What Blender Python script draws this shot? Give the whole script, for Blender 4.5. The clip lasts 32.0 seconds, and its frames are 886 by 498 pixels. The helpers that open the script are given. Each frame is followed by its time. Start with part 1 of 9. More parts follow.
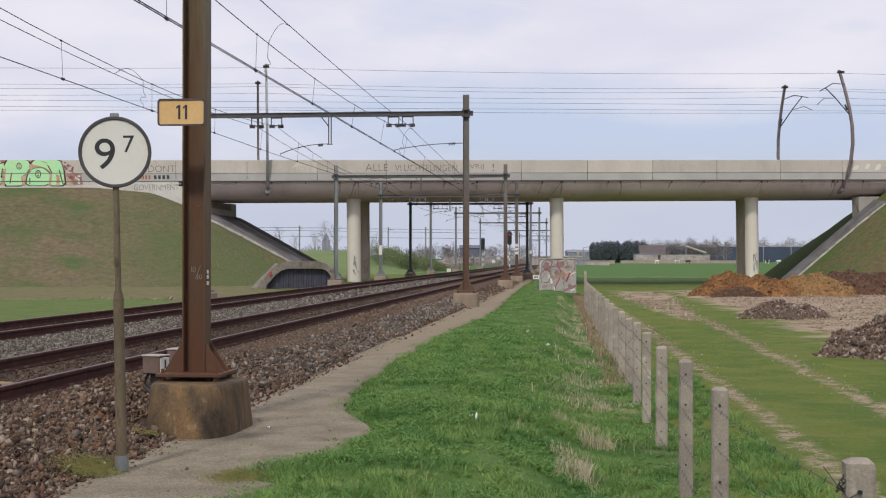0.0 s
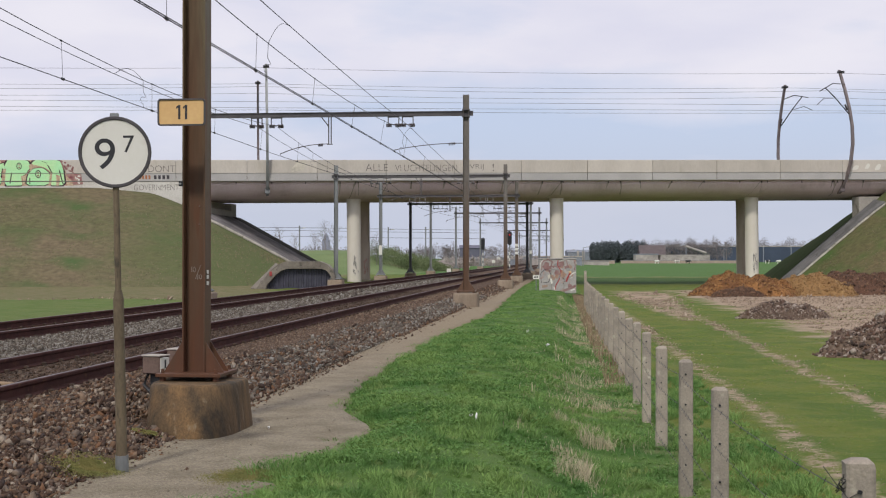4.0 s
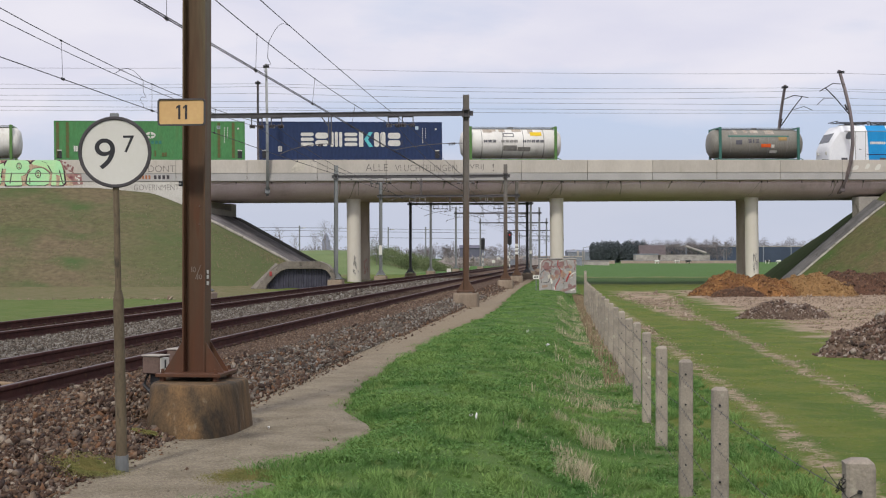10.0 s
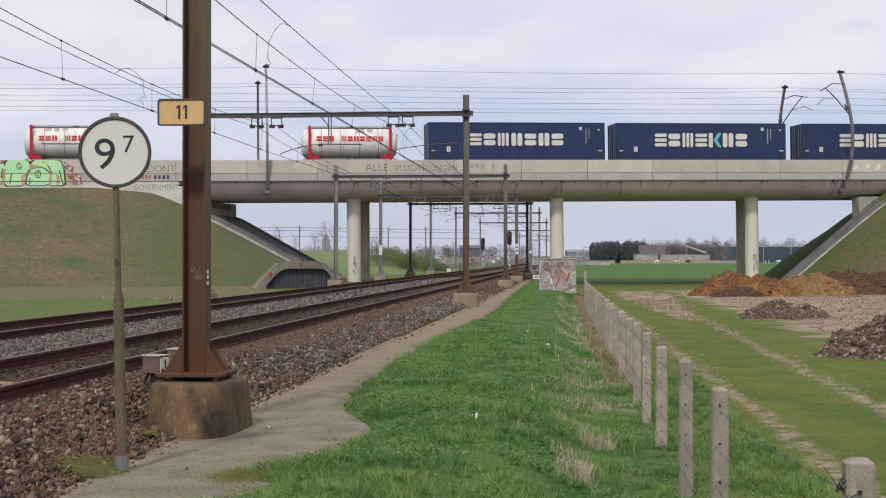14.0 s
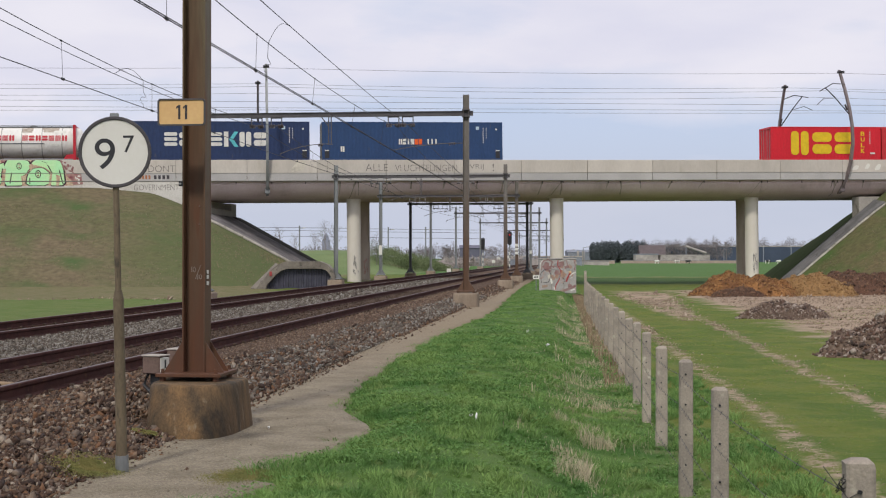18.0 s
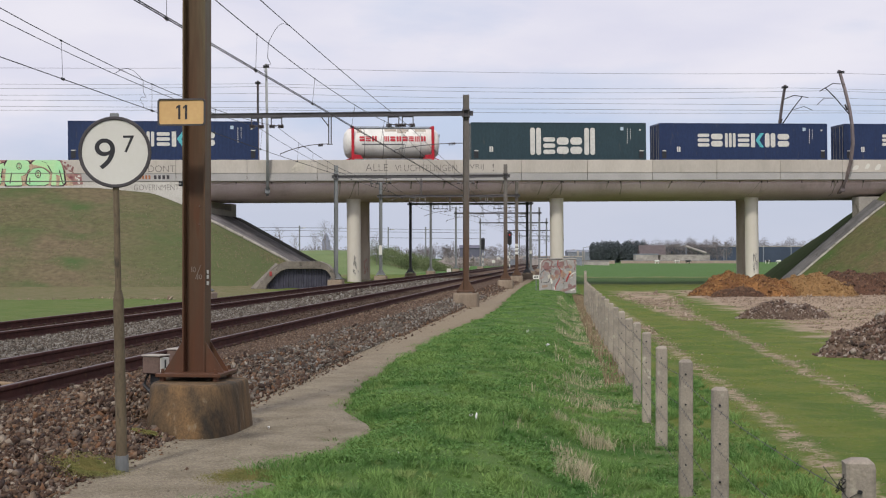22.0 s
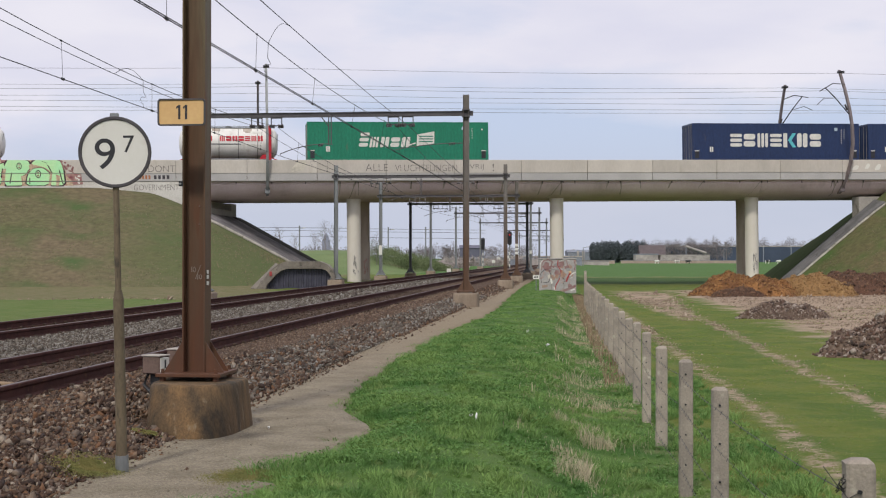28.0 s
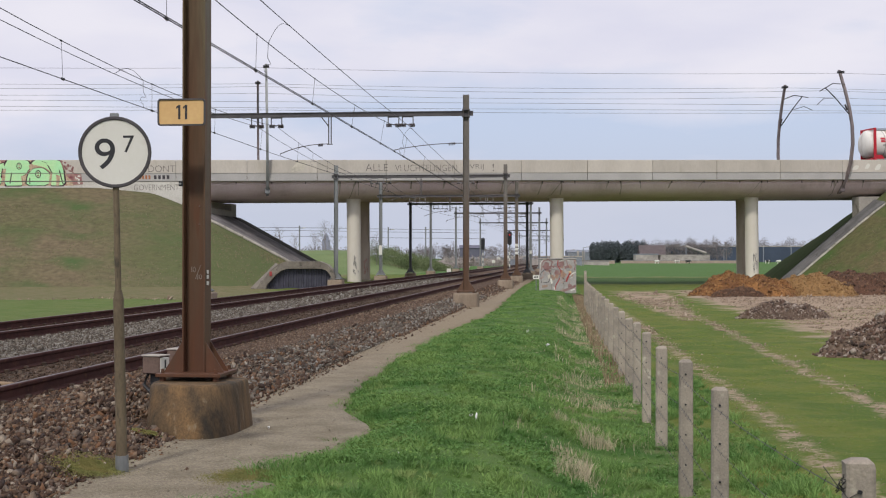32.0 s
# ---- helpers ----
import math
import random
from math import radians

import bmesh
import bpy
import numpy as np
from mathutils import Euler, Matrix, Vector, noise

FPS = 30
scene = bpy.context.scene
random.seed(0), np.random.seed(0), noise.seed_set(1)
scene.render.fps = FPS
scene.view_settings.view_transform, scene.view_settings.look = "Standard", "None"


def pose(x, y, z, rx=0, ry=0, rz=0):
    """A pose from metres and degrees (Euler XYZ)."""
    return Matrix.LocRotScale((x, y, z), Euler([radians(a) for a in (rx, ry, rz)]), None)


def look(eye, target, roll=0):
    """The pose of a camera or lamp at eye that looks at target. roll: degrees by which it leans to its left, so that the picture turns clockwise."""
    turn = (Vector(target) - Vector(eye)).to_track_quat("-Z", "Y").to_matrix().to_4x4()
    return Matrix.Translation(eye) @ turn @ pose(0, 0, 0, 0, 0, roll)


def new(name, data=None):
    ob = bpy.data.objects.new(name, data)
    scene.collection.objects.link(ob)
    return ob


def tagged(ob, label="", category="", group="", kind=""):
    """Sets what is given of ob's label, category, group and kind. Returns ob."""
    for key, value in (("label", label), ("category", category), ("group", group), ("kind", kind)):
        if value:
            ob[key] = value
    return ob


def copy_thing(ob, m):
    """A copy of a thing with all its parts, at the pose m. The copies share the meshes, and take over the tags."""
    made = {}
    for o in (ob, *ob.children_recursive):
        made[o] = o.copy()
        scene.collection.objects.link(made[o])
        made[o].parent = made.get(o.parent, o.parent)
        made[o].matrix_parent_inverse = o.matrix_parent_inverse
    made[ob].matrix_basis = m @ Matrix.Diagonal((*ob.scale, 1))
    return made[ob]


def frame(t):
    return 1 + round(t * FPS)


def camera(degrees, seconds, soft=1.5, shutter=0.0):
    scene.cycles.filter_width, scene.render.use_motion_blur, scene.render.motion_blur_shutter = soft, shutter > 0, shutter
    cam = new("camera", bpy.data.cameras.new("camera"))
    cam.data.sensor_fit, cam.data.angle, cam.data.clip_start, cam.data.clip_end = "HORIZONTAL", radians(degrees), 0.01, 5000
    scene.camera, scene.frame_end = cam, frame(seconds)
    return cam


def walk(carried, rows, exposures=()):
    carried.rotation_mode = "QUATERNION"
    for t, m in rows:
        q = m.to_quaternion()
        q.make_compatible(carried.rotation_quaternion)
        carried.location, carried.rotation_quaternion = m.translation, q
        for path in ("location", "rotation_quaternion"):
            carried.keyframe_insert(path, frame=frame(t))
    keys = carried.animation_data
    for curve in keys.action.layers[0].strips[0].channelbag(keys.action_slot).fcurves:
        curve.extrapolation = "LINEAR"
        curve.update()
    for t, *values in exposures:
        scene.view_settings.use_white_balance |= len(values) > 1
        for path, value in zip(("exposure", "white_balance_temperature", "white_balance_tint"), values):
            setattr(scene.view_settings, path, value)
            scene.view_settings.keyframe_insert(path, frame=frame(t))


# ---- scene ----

# camera on its stand beside the line, looking north along the railway
LENS = 2 * math.degrees(math.atan(784 / 2450))
EYE = (0.0, 0.0, 1.70)
cam = camera(LENS, 32.0, soft=1.15, shutter=0.0)
CAM_POSE = pose(*EYE, 90 + 0.374, 0, 0)
walk(cam, [(0.0, CAM_POSE), (32.0, CAM_POSE)])

# ------------------------------------------------------------------ world, sun
SUN_EL, SUN_AZ = 47.0, 196.0          # degrees; azimuth clockwise from +y
world = bpy.data.worlds.new("sky")
scene.world = world
world.use_nodes = True


def build_sky():
    nt = world.node_tree
    nt.nodes.clear()
    N, L = nt.nodes.new, nt.links.new
    out, bg = N("ShaderNodeOutputWorld"), N("ShaderNodeBackground")
    sky = N("ShaderNodeTexSky")
    sky.sky_type, sky.sun_disc = "NISHITA", False
    sky.sun_elevation, sky.sun_rotation = radians(SUN_EL), radians(SUN_AZ)
    sky.air_density, sky.dust_density, sky.ozone_density = 1.0, 2.0, 1.5
    tc, mp = N("ShaderNodeTexCoord"), N("ShaderNodeMapping")
    mp.inputs["Scale"].default_value = (1.0, 1.0, 3.2)
    mp.inputs["Location"].default_value = (0.35, 0.1, 0.62)
    n1, n2 = N("ShaderNodeTexNoise"), N("ShaderNodeTexNoise")
    n1.inputs["Scale"].default_value, n1.inputs["Detail"].default_value = 4.2, 6
    n1.inputs["Roughness"].default_value = 0.52
    n2.inputs["Scale"].default_value, n2.inputs["Detail"].default_value = 6.0, 5
    L(tc.outputs["Generated"], mp.inputs["Vector"])
    L(mp.outputs[0], n1.inputs["Vector"])
    L(mp.outputs[0], n2.inputs["Vector"])
    sep = N("ShaderNodeSeparateXYZ")
    L(tc.outputs["Generated"], sep.inputs[0])

    def by_height(z0, z1, v0, v1):
        k = N("ShaderNodeMapRange")
        k.interpolation_type = "SMOOTHSTEP"
        for key, value in (("From Min", z0), ("From Max", z1), ("To Min", v0), ("To Max", v1)):
            k.inputs[key].default_value = value
        L(sep.outputs[2], k.inputs["Value"])
        return k.outputs[0]

    def mixed(f, a, b):
        k = N("ShaderNodeMix")
        k.data_type = "RGBA"
        for key, v in ((0, f), ("A", a), ("B", b)):
            if isinstance(v, (int, float)):
                k.inputs[key].default_value = v
            elif isinstance(v, tuple):
                k.inputs[key].default_value = (*v, 1)
            else:
                L(v, k.inputs[key])
        return k.outputs["Result"]

    # cloud cover thickens with height; thin blue gaps low down, grey haze at the horizon
    cover = N("ShaderNodeMath")
    L(n1.outputs["Fac"], cover.inputs[0])
    L(by_height(0.07, 0.15, 0.0, 0.20), cover.inputs[1])
    r1, r2 = N("ShaderNodeValToRGB"), N("ShaderNodeValToRGB")
    r1.color_ramp.elements[0].position, r1.color_ramp.elements[1].position = 0.42, 0.66
    r1.color_ramp.elements[0].color = (0.05, 0.05, 0.05, 1)
    L(cover.outputs[0], r1.inputs[0])
    r2.color_ramp.elements[0].position, r2.color_ramp.elements[1].position = 0.32, 0.68
    r2.color_ramp.elements[0].color, r2.color_ramp.elements[1].color = (6.95, 6.95, 8.25, 1), (8.12, 7.95, 8.78, 1)
    L(n2.outputs["Fac"], r2.inputs[0])
    clear = mixed(0.80, sky.outputs[0], (5.65, 6.45, 8.5))
    clouds = mixed(r1.outputs[0], clear, mixed(by_height(0.25, 0.7, 0.0, 1.0), r2.outputs[0], (7.9, 7.75, 8.4)))
    veil = mixed(by_height(0.03, 0.10, 0.85, 0.0), clouds, (5.35, 5.75, 6.95))
    L(veil, bg.inputs["Color"])
    bg.inputs["Strength"].default_value = 0.102
    L(bg.outputs[0], out.inputs["Surface"])


build_sky()
sun = new("sun", bpy.data.lights.new("sun", "SUN"))
sun.data.energy, sun.data.angle, sun.data.color = 1.95, radians(5), (1.0, 0.95, 0.86)
_az, _el = radians(SUN_AZ), radians(SUN_EL)
_d = Vector((math.sin(_az) * math.cos(_el), math.cos(_az) * math.cos(_el), math.sin(_el)))
sun.matrix_world = look(_d * 60, (0, 0, 0))
scene.view_settings.exposure = 0.0

# ------------------------------------------------------------------ materials
def mat(name, c1, c2=None, scale=2.0, rough=0.8, metal=0.0, bump=0.15, fine=30.0, c3=None, spot=0.62, stretch=(1, 1, 1),
        world_space=False, per_object=0.0, per_island=0.0, dist=0.01, spec=0.4, blur=0.1, grit=0.35):
    """Two-scale procedural surface: broad mottling c1..c2, fine grain, and blotches of c3."""
    m = bpy.data.materials.new(name)
    m.use_nodes = True
    nt = m.node_tree
    N, L = nt.nodes.new, nt.links.new
    bsdf = nt.nodes["Principled BSDF"]
    bsdf.inputs["Roughness"].default_value, bsdf.inputs["Metallic"].default_value = rough, metal
    bsdf.inputs["Specular IOR Level"].default_value = spec
    c2 = c2 or tuple(v * 0.72 for v in c1)
    if world_space:
        src = N("ShaderNodeNewGeometry").outputs["Position"]
    else:
        tc, info, add = N("ShaderNodeTexCoord"), N("ShaderNodeObjectInfo"), N("ShaderNodeVectorMath")
        add.operation = "MULTIPLY_ADD"
        add.inputs[1].default_value = (1, 1, 1)
        mulv = N("ShaderNodeVectorMath")
        mulv.operation = "SCALE"
        mulv.inputs["Scale"].default_value = 37.0
        comb = N("ShaderNodeCombineXYZ")
        for k in range(3):
            L(info.outputs["Random"], comb.inputs[k])
        L(comb.outputs[0], mulv.inputs[0])
        L(tc.outputs["Object"], add.inputs[0])
        L(mulv.outputs[0], add.inputs[2])
        src = add.outputs[0]
    mp = N("ShaderNodeMapping")
    mp.inputs["Scale"].default_value = stretch
    L(src, mp.inputs["Vector"])
    n1, n2 = N("ShaderNodeTexNoise"), N("ShaderNodeTexNoise")
    n1.inputs["Scale"].default_value, n1.inputs["Detail"].default_value = scale, 6
    n2.inputs["Scale"].default_value, n2.inputs["Detail"].default_value = fine, 4
    L(mp.outputs[0], n1.inputs["Vector"])
    L(mp.outputs[0], n2.inputs["Vector"])
    ramp = N("ShaderNodeValToRGB")
    e = ramp.color_ramp.elements
    e[0].position, e[1].position = 0.34, 0.66
    e[0].color, e[1].color = (*c1, 1), (*c2, 1)
    L(n1.outputs["Fac"], ramp.inputs[0])
    col = ramp.outputs[0]
    grain = N("ShaderNodeMix")
    grain.data_type, grain.blend_type = "RGBA", "OVERLAY"
    grain.inputs[0].default_value = grit
    L(col, grain.inputs["A"])
    L(n2.outputs["Fac"], grain.inputs["B"])
    col = grain.outputs["Result"]
    if c3:
        n3, r3, mx = N("ShaderNodeTexNoise"), N("ShaderNodeValToRGB"), N("ShaderNodeMix")
        n3.inputs["Scale"].default_value, n3.inputs["Detail"].default_value = scale * 2.3, 8
        L(mp.outputs[0], n3.inputs["Vector"])
        r3.color_ramp.elements[0].position, r3.color_ramp.elements[1].position = spot, spot + blur
        L(n3.outputs["Fac"], r3.inputs[0])
        mx.data_type = "RGBA"
        L(r3.outputs[0], mx.inputs[0])
        L(col, mx.inputs["A"])
        mx.inputs["B"].default_value = (*c3, 1)
        col = mx.outputs["Result"]
    if per_object or per_island:
        src2 = N("ShaderNodeObjectInfo").outputs["Random"] if per_object else N("ShaderNodeNewGeometry").outputs["Random Per Island"]
        amount = per_object or per_island
        mr, hsv = N("ShaderNodeMapRange"), N("ShaderNodeHueSaturation")
        mr.inputs["To Min"].default_value, mr.inputs["To Max"].default_value = 1 - amount, 1 + amount
        L(src2, mr.inputs["Value"])
        L(mr.outputs[0], hsv.inputs["Value"])
        L(col, hsv.inputs["Color"])
        col = hsv.outputs[0]
    L(col, bsdf.inputs["Base Color"])
    if bump:
        b = N("ShaderNodeBump")
        b.inputs["Strength"].default_value, b.inputs["Distance"].default_value = bump, dist
        L(n2.outputs["Fac"], b.inputs["Height"])
        L(b.outputs[0], bsdf.inputs["Normal"])
    return m


def paint(name, c, rough=0.45, metal=0.0, wear=0.12, dirt=(0.12, 0.10, 0.08), scale=1.2):
    """Painted metal with streaks of dirt running down it."""
    return mat(name, c, tuple(v * (1 - wear) for v in c), scale=scale, rough=rough, metal=metal, bump=0.05, fine=12,
               c3=tuple(v * 0.6 + d * 0.4 for v, d in zip(c, dirt)), spot=0.66, stretch=(1, 1, 0.35))


M = {}
M["concrete"] = mat("concrete", (0.40, 0.37, 0.33), (0.30, 0.28, 0.25), 0.5, 0.85, fine=9, c3=(0.20, 0.18, 0.15), spot=0.66)
M["panel_concrete"] = mat("panel_concrete", (0.54, 0.50, 0.45), (0.46, 0.425, 0.38), 0.7, 0.85, fine=10, c3=(0.40, 0.36, 0.30), spot=0.60, blur=0.3, per_object=0.07, grit=0.12, stretch=(1, 1, 0.35))
M["ledge_concrete"] = mat("ledge_concrete", (0.44, 0.43, 0.42), (0.37, 0.36, 0.355), 0.6, 0.85, fine=10, per_object=0.06, grit=0.12)
M["girder_concrete"] = mat("girder_concrete", (0.68, 0.565, 0.56), (0.565, 0.46, 0.455), 0.35, 0.9, fine=7, c3=(0.36, 0.30, 0.265), spot=0.60, blur=0.25, stretch=(1, 1, 0.5), grit=0.15)
M["stain"] = mat("water_stain", (0.30, 0.26, 0.22), (0.40, 0.35, 0.30), 2.5, 0.9, fine=20, stretch=(1, 1, 0.4))
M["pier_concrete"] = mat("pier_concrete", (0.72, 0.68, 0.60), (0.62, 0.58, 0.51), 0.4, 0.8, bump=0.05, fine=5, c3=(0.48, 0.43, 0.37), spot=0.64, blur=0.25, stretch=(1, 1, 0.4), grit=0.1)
M["brown_column"] = mat("brown_column", (0.50, 0.43, 0.36), (0.38, 0.31, 0.255), 0.6, 0.85, bump=0.05, fine=5, c3=(0.30, 0.23, 0.18), spot=0.58, blur=0.25, stretch=(1, 1, 0.25), grit=0.12)
M["old_concrete"] = mat("old_concrete", (0.175, 0.105, 0.048), (0.036, 0.030, 0.022), 4.2, 0.9, bump=0.9, fine=60, grit=0.6, c3=(0.24, 0.19, 0.125), spot=0.62, blur=0.12, stretch=(1, 1, 0.16))
M["tan_concrete"] = mat("tan_concrete", (0.29, 0.23, 0.17), (0.20, 0.155, 0.115), 3.2, 0.9, bump=0.5, fine=45, stretch=(1, 1, 0.45))
M["post_concrete"] = mat("post_concrete", (0.38, 0.33, 0.27), (0.27, 0.235, 0.20), 5, 0.9, bump=0.5, fine=70, c3=(0.47, 0.43, 0.35), spot=0.62, per_object=0.12)
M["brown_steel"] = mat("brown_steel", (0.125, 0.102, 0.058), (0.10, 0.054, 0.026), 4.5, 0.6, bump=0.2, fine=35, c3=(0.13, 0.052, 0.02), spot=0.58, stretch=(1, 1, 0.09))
def thin_leaf(m, share):
    """Lets part of the light through a leaf."""
    nt = m.node_tree
    bsdf = nt.nodes["Principled BSDF"]
    out = nt.nodes["Material Output"]
    thin, mix = nt.nodes.new("ShaderNodeBsdfTranslucent"), nt.nodes.new("ShaderNodeMixShader")
    mix.inputs[0].default_value = share
    nt.links.new(bsdf.inputs["Base Color"].links[0].from_socket, thin.inputs["Color"])
    nt.links.new(bsdf.outputs[0], mix.inputs[1])
    nt.links.new(thin.outputs[0], mix.inputs[2])
    nt.links.new(mix.outputs[0], out.inputs["Surface"])


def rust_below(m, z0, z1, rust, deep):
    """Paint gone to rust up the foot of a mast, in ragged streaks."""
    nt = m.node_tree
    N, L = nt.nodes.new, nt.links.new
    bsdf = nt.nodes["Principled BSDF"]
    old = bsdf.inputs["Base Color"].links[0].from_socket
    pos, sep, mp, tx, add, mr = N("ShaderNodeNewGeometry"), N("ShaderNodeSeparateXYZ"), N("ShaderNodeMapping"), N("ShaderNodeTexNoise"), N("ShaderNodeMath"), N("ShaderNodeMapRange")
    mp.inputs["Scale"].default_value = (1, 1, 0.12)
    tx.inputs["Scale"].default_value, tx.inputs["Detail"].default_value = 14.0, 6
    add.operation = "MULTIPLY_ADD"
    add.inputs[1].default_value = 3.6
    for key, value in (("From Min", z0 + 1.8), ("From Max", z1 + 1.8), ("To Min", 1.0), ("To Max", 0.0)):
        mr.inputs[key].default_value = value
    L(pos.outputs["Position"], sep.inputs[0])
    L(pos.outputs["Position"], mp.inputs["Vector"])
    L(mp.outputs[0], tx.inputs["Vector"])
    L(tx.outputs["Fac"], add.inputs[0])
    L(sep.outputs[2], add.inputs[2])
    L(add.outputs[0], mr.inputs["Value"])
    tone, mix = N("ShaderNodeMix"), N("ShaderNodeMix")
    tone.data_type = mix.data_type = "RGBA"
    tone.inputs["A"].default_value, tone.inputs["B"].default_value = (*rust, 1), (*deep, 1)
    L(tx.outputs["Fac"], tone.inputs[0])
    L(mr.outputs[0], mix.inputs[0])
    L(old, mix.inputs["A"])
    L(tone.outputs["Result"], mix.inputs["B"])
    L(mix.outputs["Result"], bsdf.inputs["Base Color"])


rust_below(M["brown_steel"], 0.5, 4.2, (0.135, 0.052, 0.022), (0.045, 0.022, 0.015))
M["grey_steel"] = mat("grey_steel", (0.26, 0.275, 0.28), (0.19, 0.20, 0.205), 1.5, 0.5, 0.3, 0.1, 25, stretch=(1, 1, 0.3))
M["mid_steel"] = mat("mid_steel", (0.21, 0.195, 0.18), (0.15, 0.135, 0.12), 1.2, 0.55, 0.2, 0.1, 25, c3=(0.12, 0.09, 0.065), spot=0.6, stretch=(1, 1, 0.3))
rust_below(M["mid_steel"], 1.2, 4.6, (0.17, 0.095, 0.055), (0.085, 0.05, 0.035))
M["dark_steel"] = mat("dark_steel", (0.028, 0.028, 0.032), (0.02, 0.02, 0.022), 2, 0.5, 0.2, 0.1, 25)
M["pale_steel"] = mat("pale_steel", (0.34, 0.34, 0.35), (0.26, 0.26, 0.27), 2, 0.5, 0.2, 0.1, 25)
M["slate_steel"] = mat("slate_steel", (0.13, 0.135, 0.15), (0.095, 0.10, 0.11), 2, 0.5, 0.2, 0.1, 25)
M["beam_steel"] = mat("beam_steel", (0.11, 0.105, 0.11), (0.08, 0.075, 0.08), 1.5, 0.5, 0.3, 0.1, 25)
M["mauve_steel"] = mat("mauve_steel", (0.21, 0.175, 0.175), (0.15, 0.125, 0.13), 2, 0.5, 0.2, 0.1, 25)
M["wire"] = mat("wire", (0.045, 0.045, 0.055), (0.03, 0.03, 0.04), 3, 0.5, 0.4, 0)
M["thin_wire"] = mat("thin_wire", (0.16, 0.16, 0.18), (0.12, 0.12, 0.14), 3, 0.5, 0.4, 0)
M["insulator"] = mat("insulator", (0.06, 0.045, 0.045), (0.04, 0.03, 0.03), 8, 0.3, 0, 0)
M["rail_rust"] = mat("rail_rust", (0.072, 0.030, 0.025), (0.046, 0.020, 0.018), 5, 0.85, 0.0, 0.3, 60, spec=0.15, c3=(0.09, 0.045, 0.028), spot=0.6)
M["rail_head"] = mat("rail_head", (0.17, 0.13, 0.13), (0.11, 0.085, 0.085), 4, 0.5, 0.7, 0.05, 40)
M["sleeper"] = mat("sleeper", (0.08, 0.053, 0.038), (0.052, 0.036, 0.027), 6, 0.95, 0, 0.4, 50, per_object=0.15)
M["ballast_bed"] = mat("ballast_bed", (0.125, 0.082, 0.058), (0.075, 0.049, 0.036), 14, 0.95, 0, 1.0, 30, spec=0.15, c3=(0.175, 0.130, 0.095), spot=0.56, world_space=True, dist=0.05)


def stone_material(name, colours, lift=1.0):
    """Crushed stone: every stone its own tone out of a few."""
    m = mat(name, (0.5 * lift,) * 3, (0.36 * lift,) * 3, 22, 0.9, 0, 0.4, 90, world_space=True)
    nt = m.node_tree
    bsdf = nt.nodes["Principled BSDF"]
    old = bsdf.inputs["Base Color"].links[0].from_socket
    geo, ramp, mul = nt.nodes.new("ShaderNodeNewGeometry"), nt.nodes.new("ShaderNodeValToRGB"), nt.nodes.new("ShaderNodeMix")
    ramp.color_ramp.interpolation = "CONSTANT"
    el = ramp.color_ramp.elements
    while len(el) < len(colours):
        el.new(0.5)
    for k, c in enumerate(colours):
        el[k].position, el[k].color = k / len(colours), (*c, 1)
    mul.data_type, mul.blend_type = "RGBA", "MULTIPLY"
    mul.inputs[0].default_value = 1.0
    nt.links.new(geo.outputs["Random Per Island"], ramp.inputs[0])
    nt.links.new(ramp.outputs[0], mul.inputs["A"])
    nt.links.new(old, mul.inputs["B"])
    nt.links.new(mul.outputs["Result"], bsdf.inputs["Base Color"])
    return m


M["stone"] = stone_material("ballast_stone", [(0.28, 0.165, 0.10), (0.12, 0.068, 0.046), (0.36, 0.24, 0.16), (0.19, 0.11, 0.072), (0.075, 0.045, 0.034), (0.33, 0.245, 0.18), (0.16, 0.092, 0.062), (0.56, 0.46, 0.36), (0.21, 0.14, 0.10), (0.31, 0.16, 0.085), (0.26, 0.20, 0.16), (0.13, 0.085, 0.065)], 1.22)
M["fines"] = stone_material("ballast_fines", [(0.25, 0.165, 0.115), (0.19, 0.12, 0.082), (0.31, 0.215, 0.152), (0.135, 0.088, 0.062), (0.22, 0.147, 0.103), (0.38, 0.29, 0.22)], 1.62)
M["dark_fines"] = stone_material("dark_fines", [(0.20, 0.125, 0.085), (0.14, 0.085, 0.058), (0.27, 0.18, 0.125), (0.10, 0.064, 0.046), (0.17, 0.11, 0.078), (0.33, 0.25, 0.19)], 0.9)
M["pale_stone"] = stone_material("pale_ballast_stone", [(0.42, 0.37, 0.31), (0.26, 0.22, 0.18), (0.58, 0.53, 0.46), (0.32, 0.265, 0.21), (0.15, 0.12, 0.10), (0.68, 0.64, 0.57), (0.22, 0.16, 0.12)], 0.9)
M["grit"] = stone_material("path_grit", [(0.70, 0.62, 0.49), (0.60, 0.52, 0.41), (0.84, 0.76, 0.62), (0.52, 0.45, 0.35), (0.64, 0.55, 0.43), (0.76, 0.67, 0.54)], 1.02)
M["path"] = mat("path", (0.262, 0.226, 0.165), (0.180, 0.150, 0.104), 2.2, 0.95, 0, 1.0, 48, c3=(0.20, 0.165, 0.12), spot=0.60, world_space=True, grit=0.85, dist=0.02)
M["black_paint"] = mat("black_paint", (0.035, 0.035, 0.04), (0.025, 0.025, 0.03), 5, 0.5, 0, 0)
M["yellow_sign"] = mat("yellow_sign", (0.68, 0.45, 0.20), (0.63, 0.40, 0.17), 3, 0.5, 0, 0.03, 30, c3=(0.55, 0.35, 0.15), spot=0.66, blur=0.2, grit=0.12)

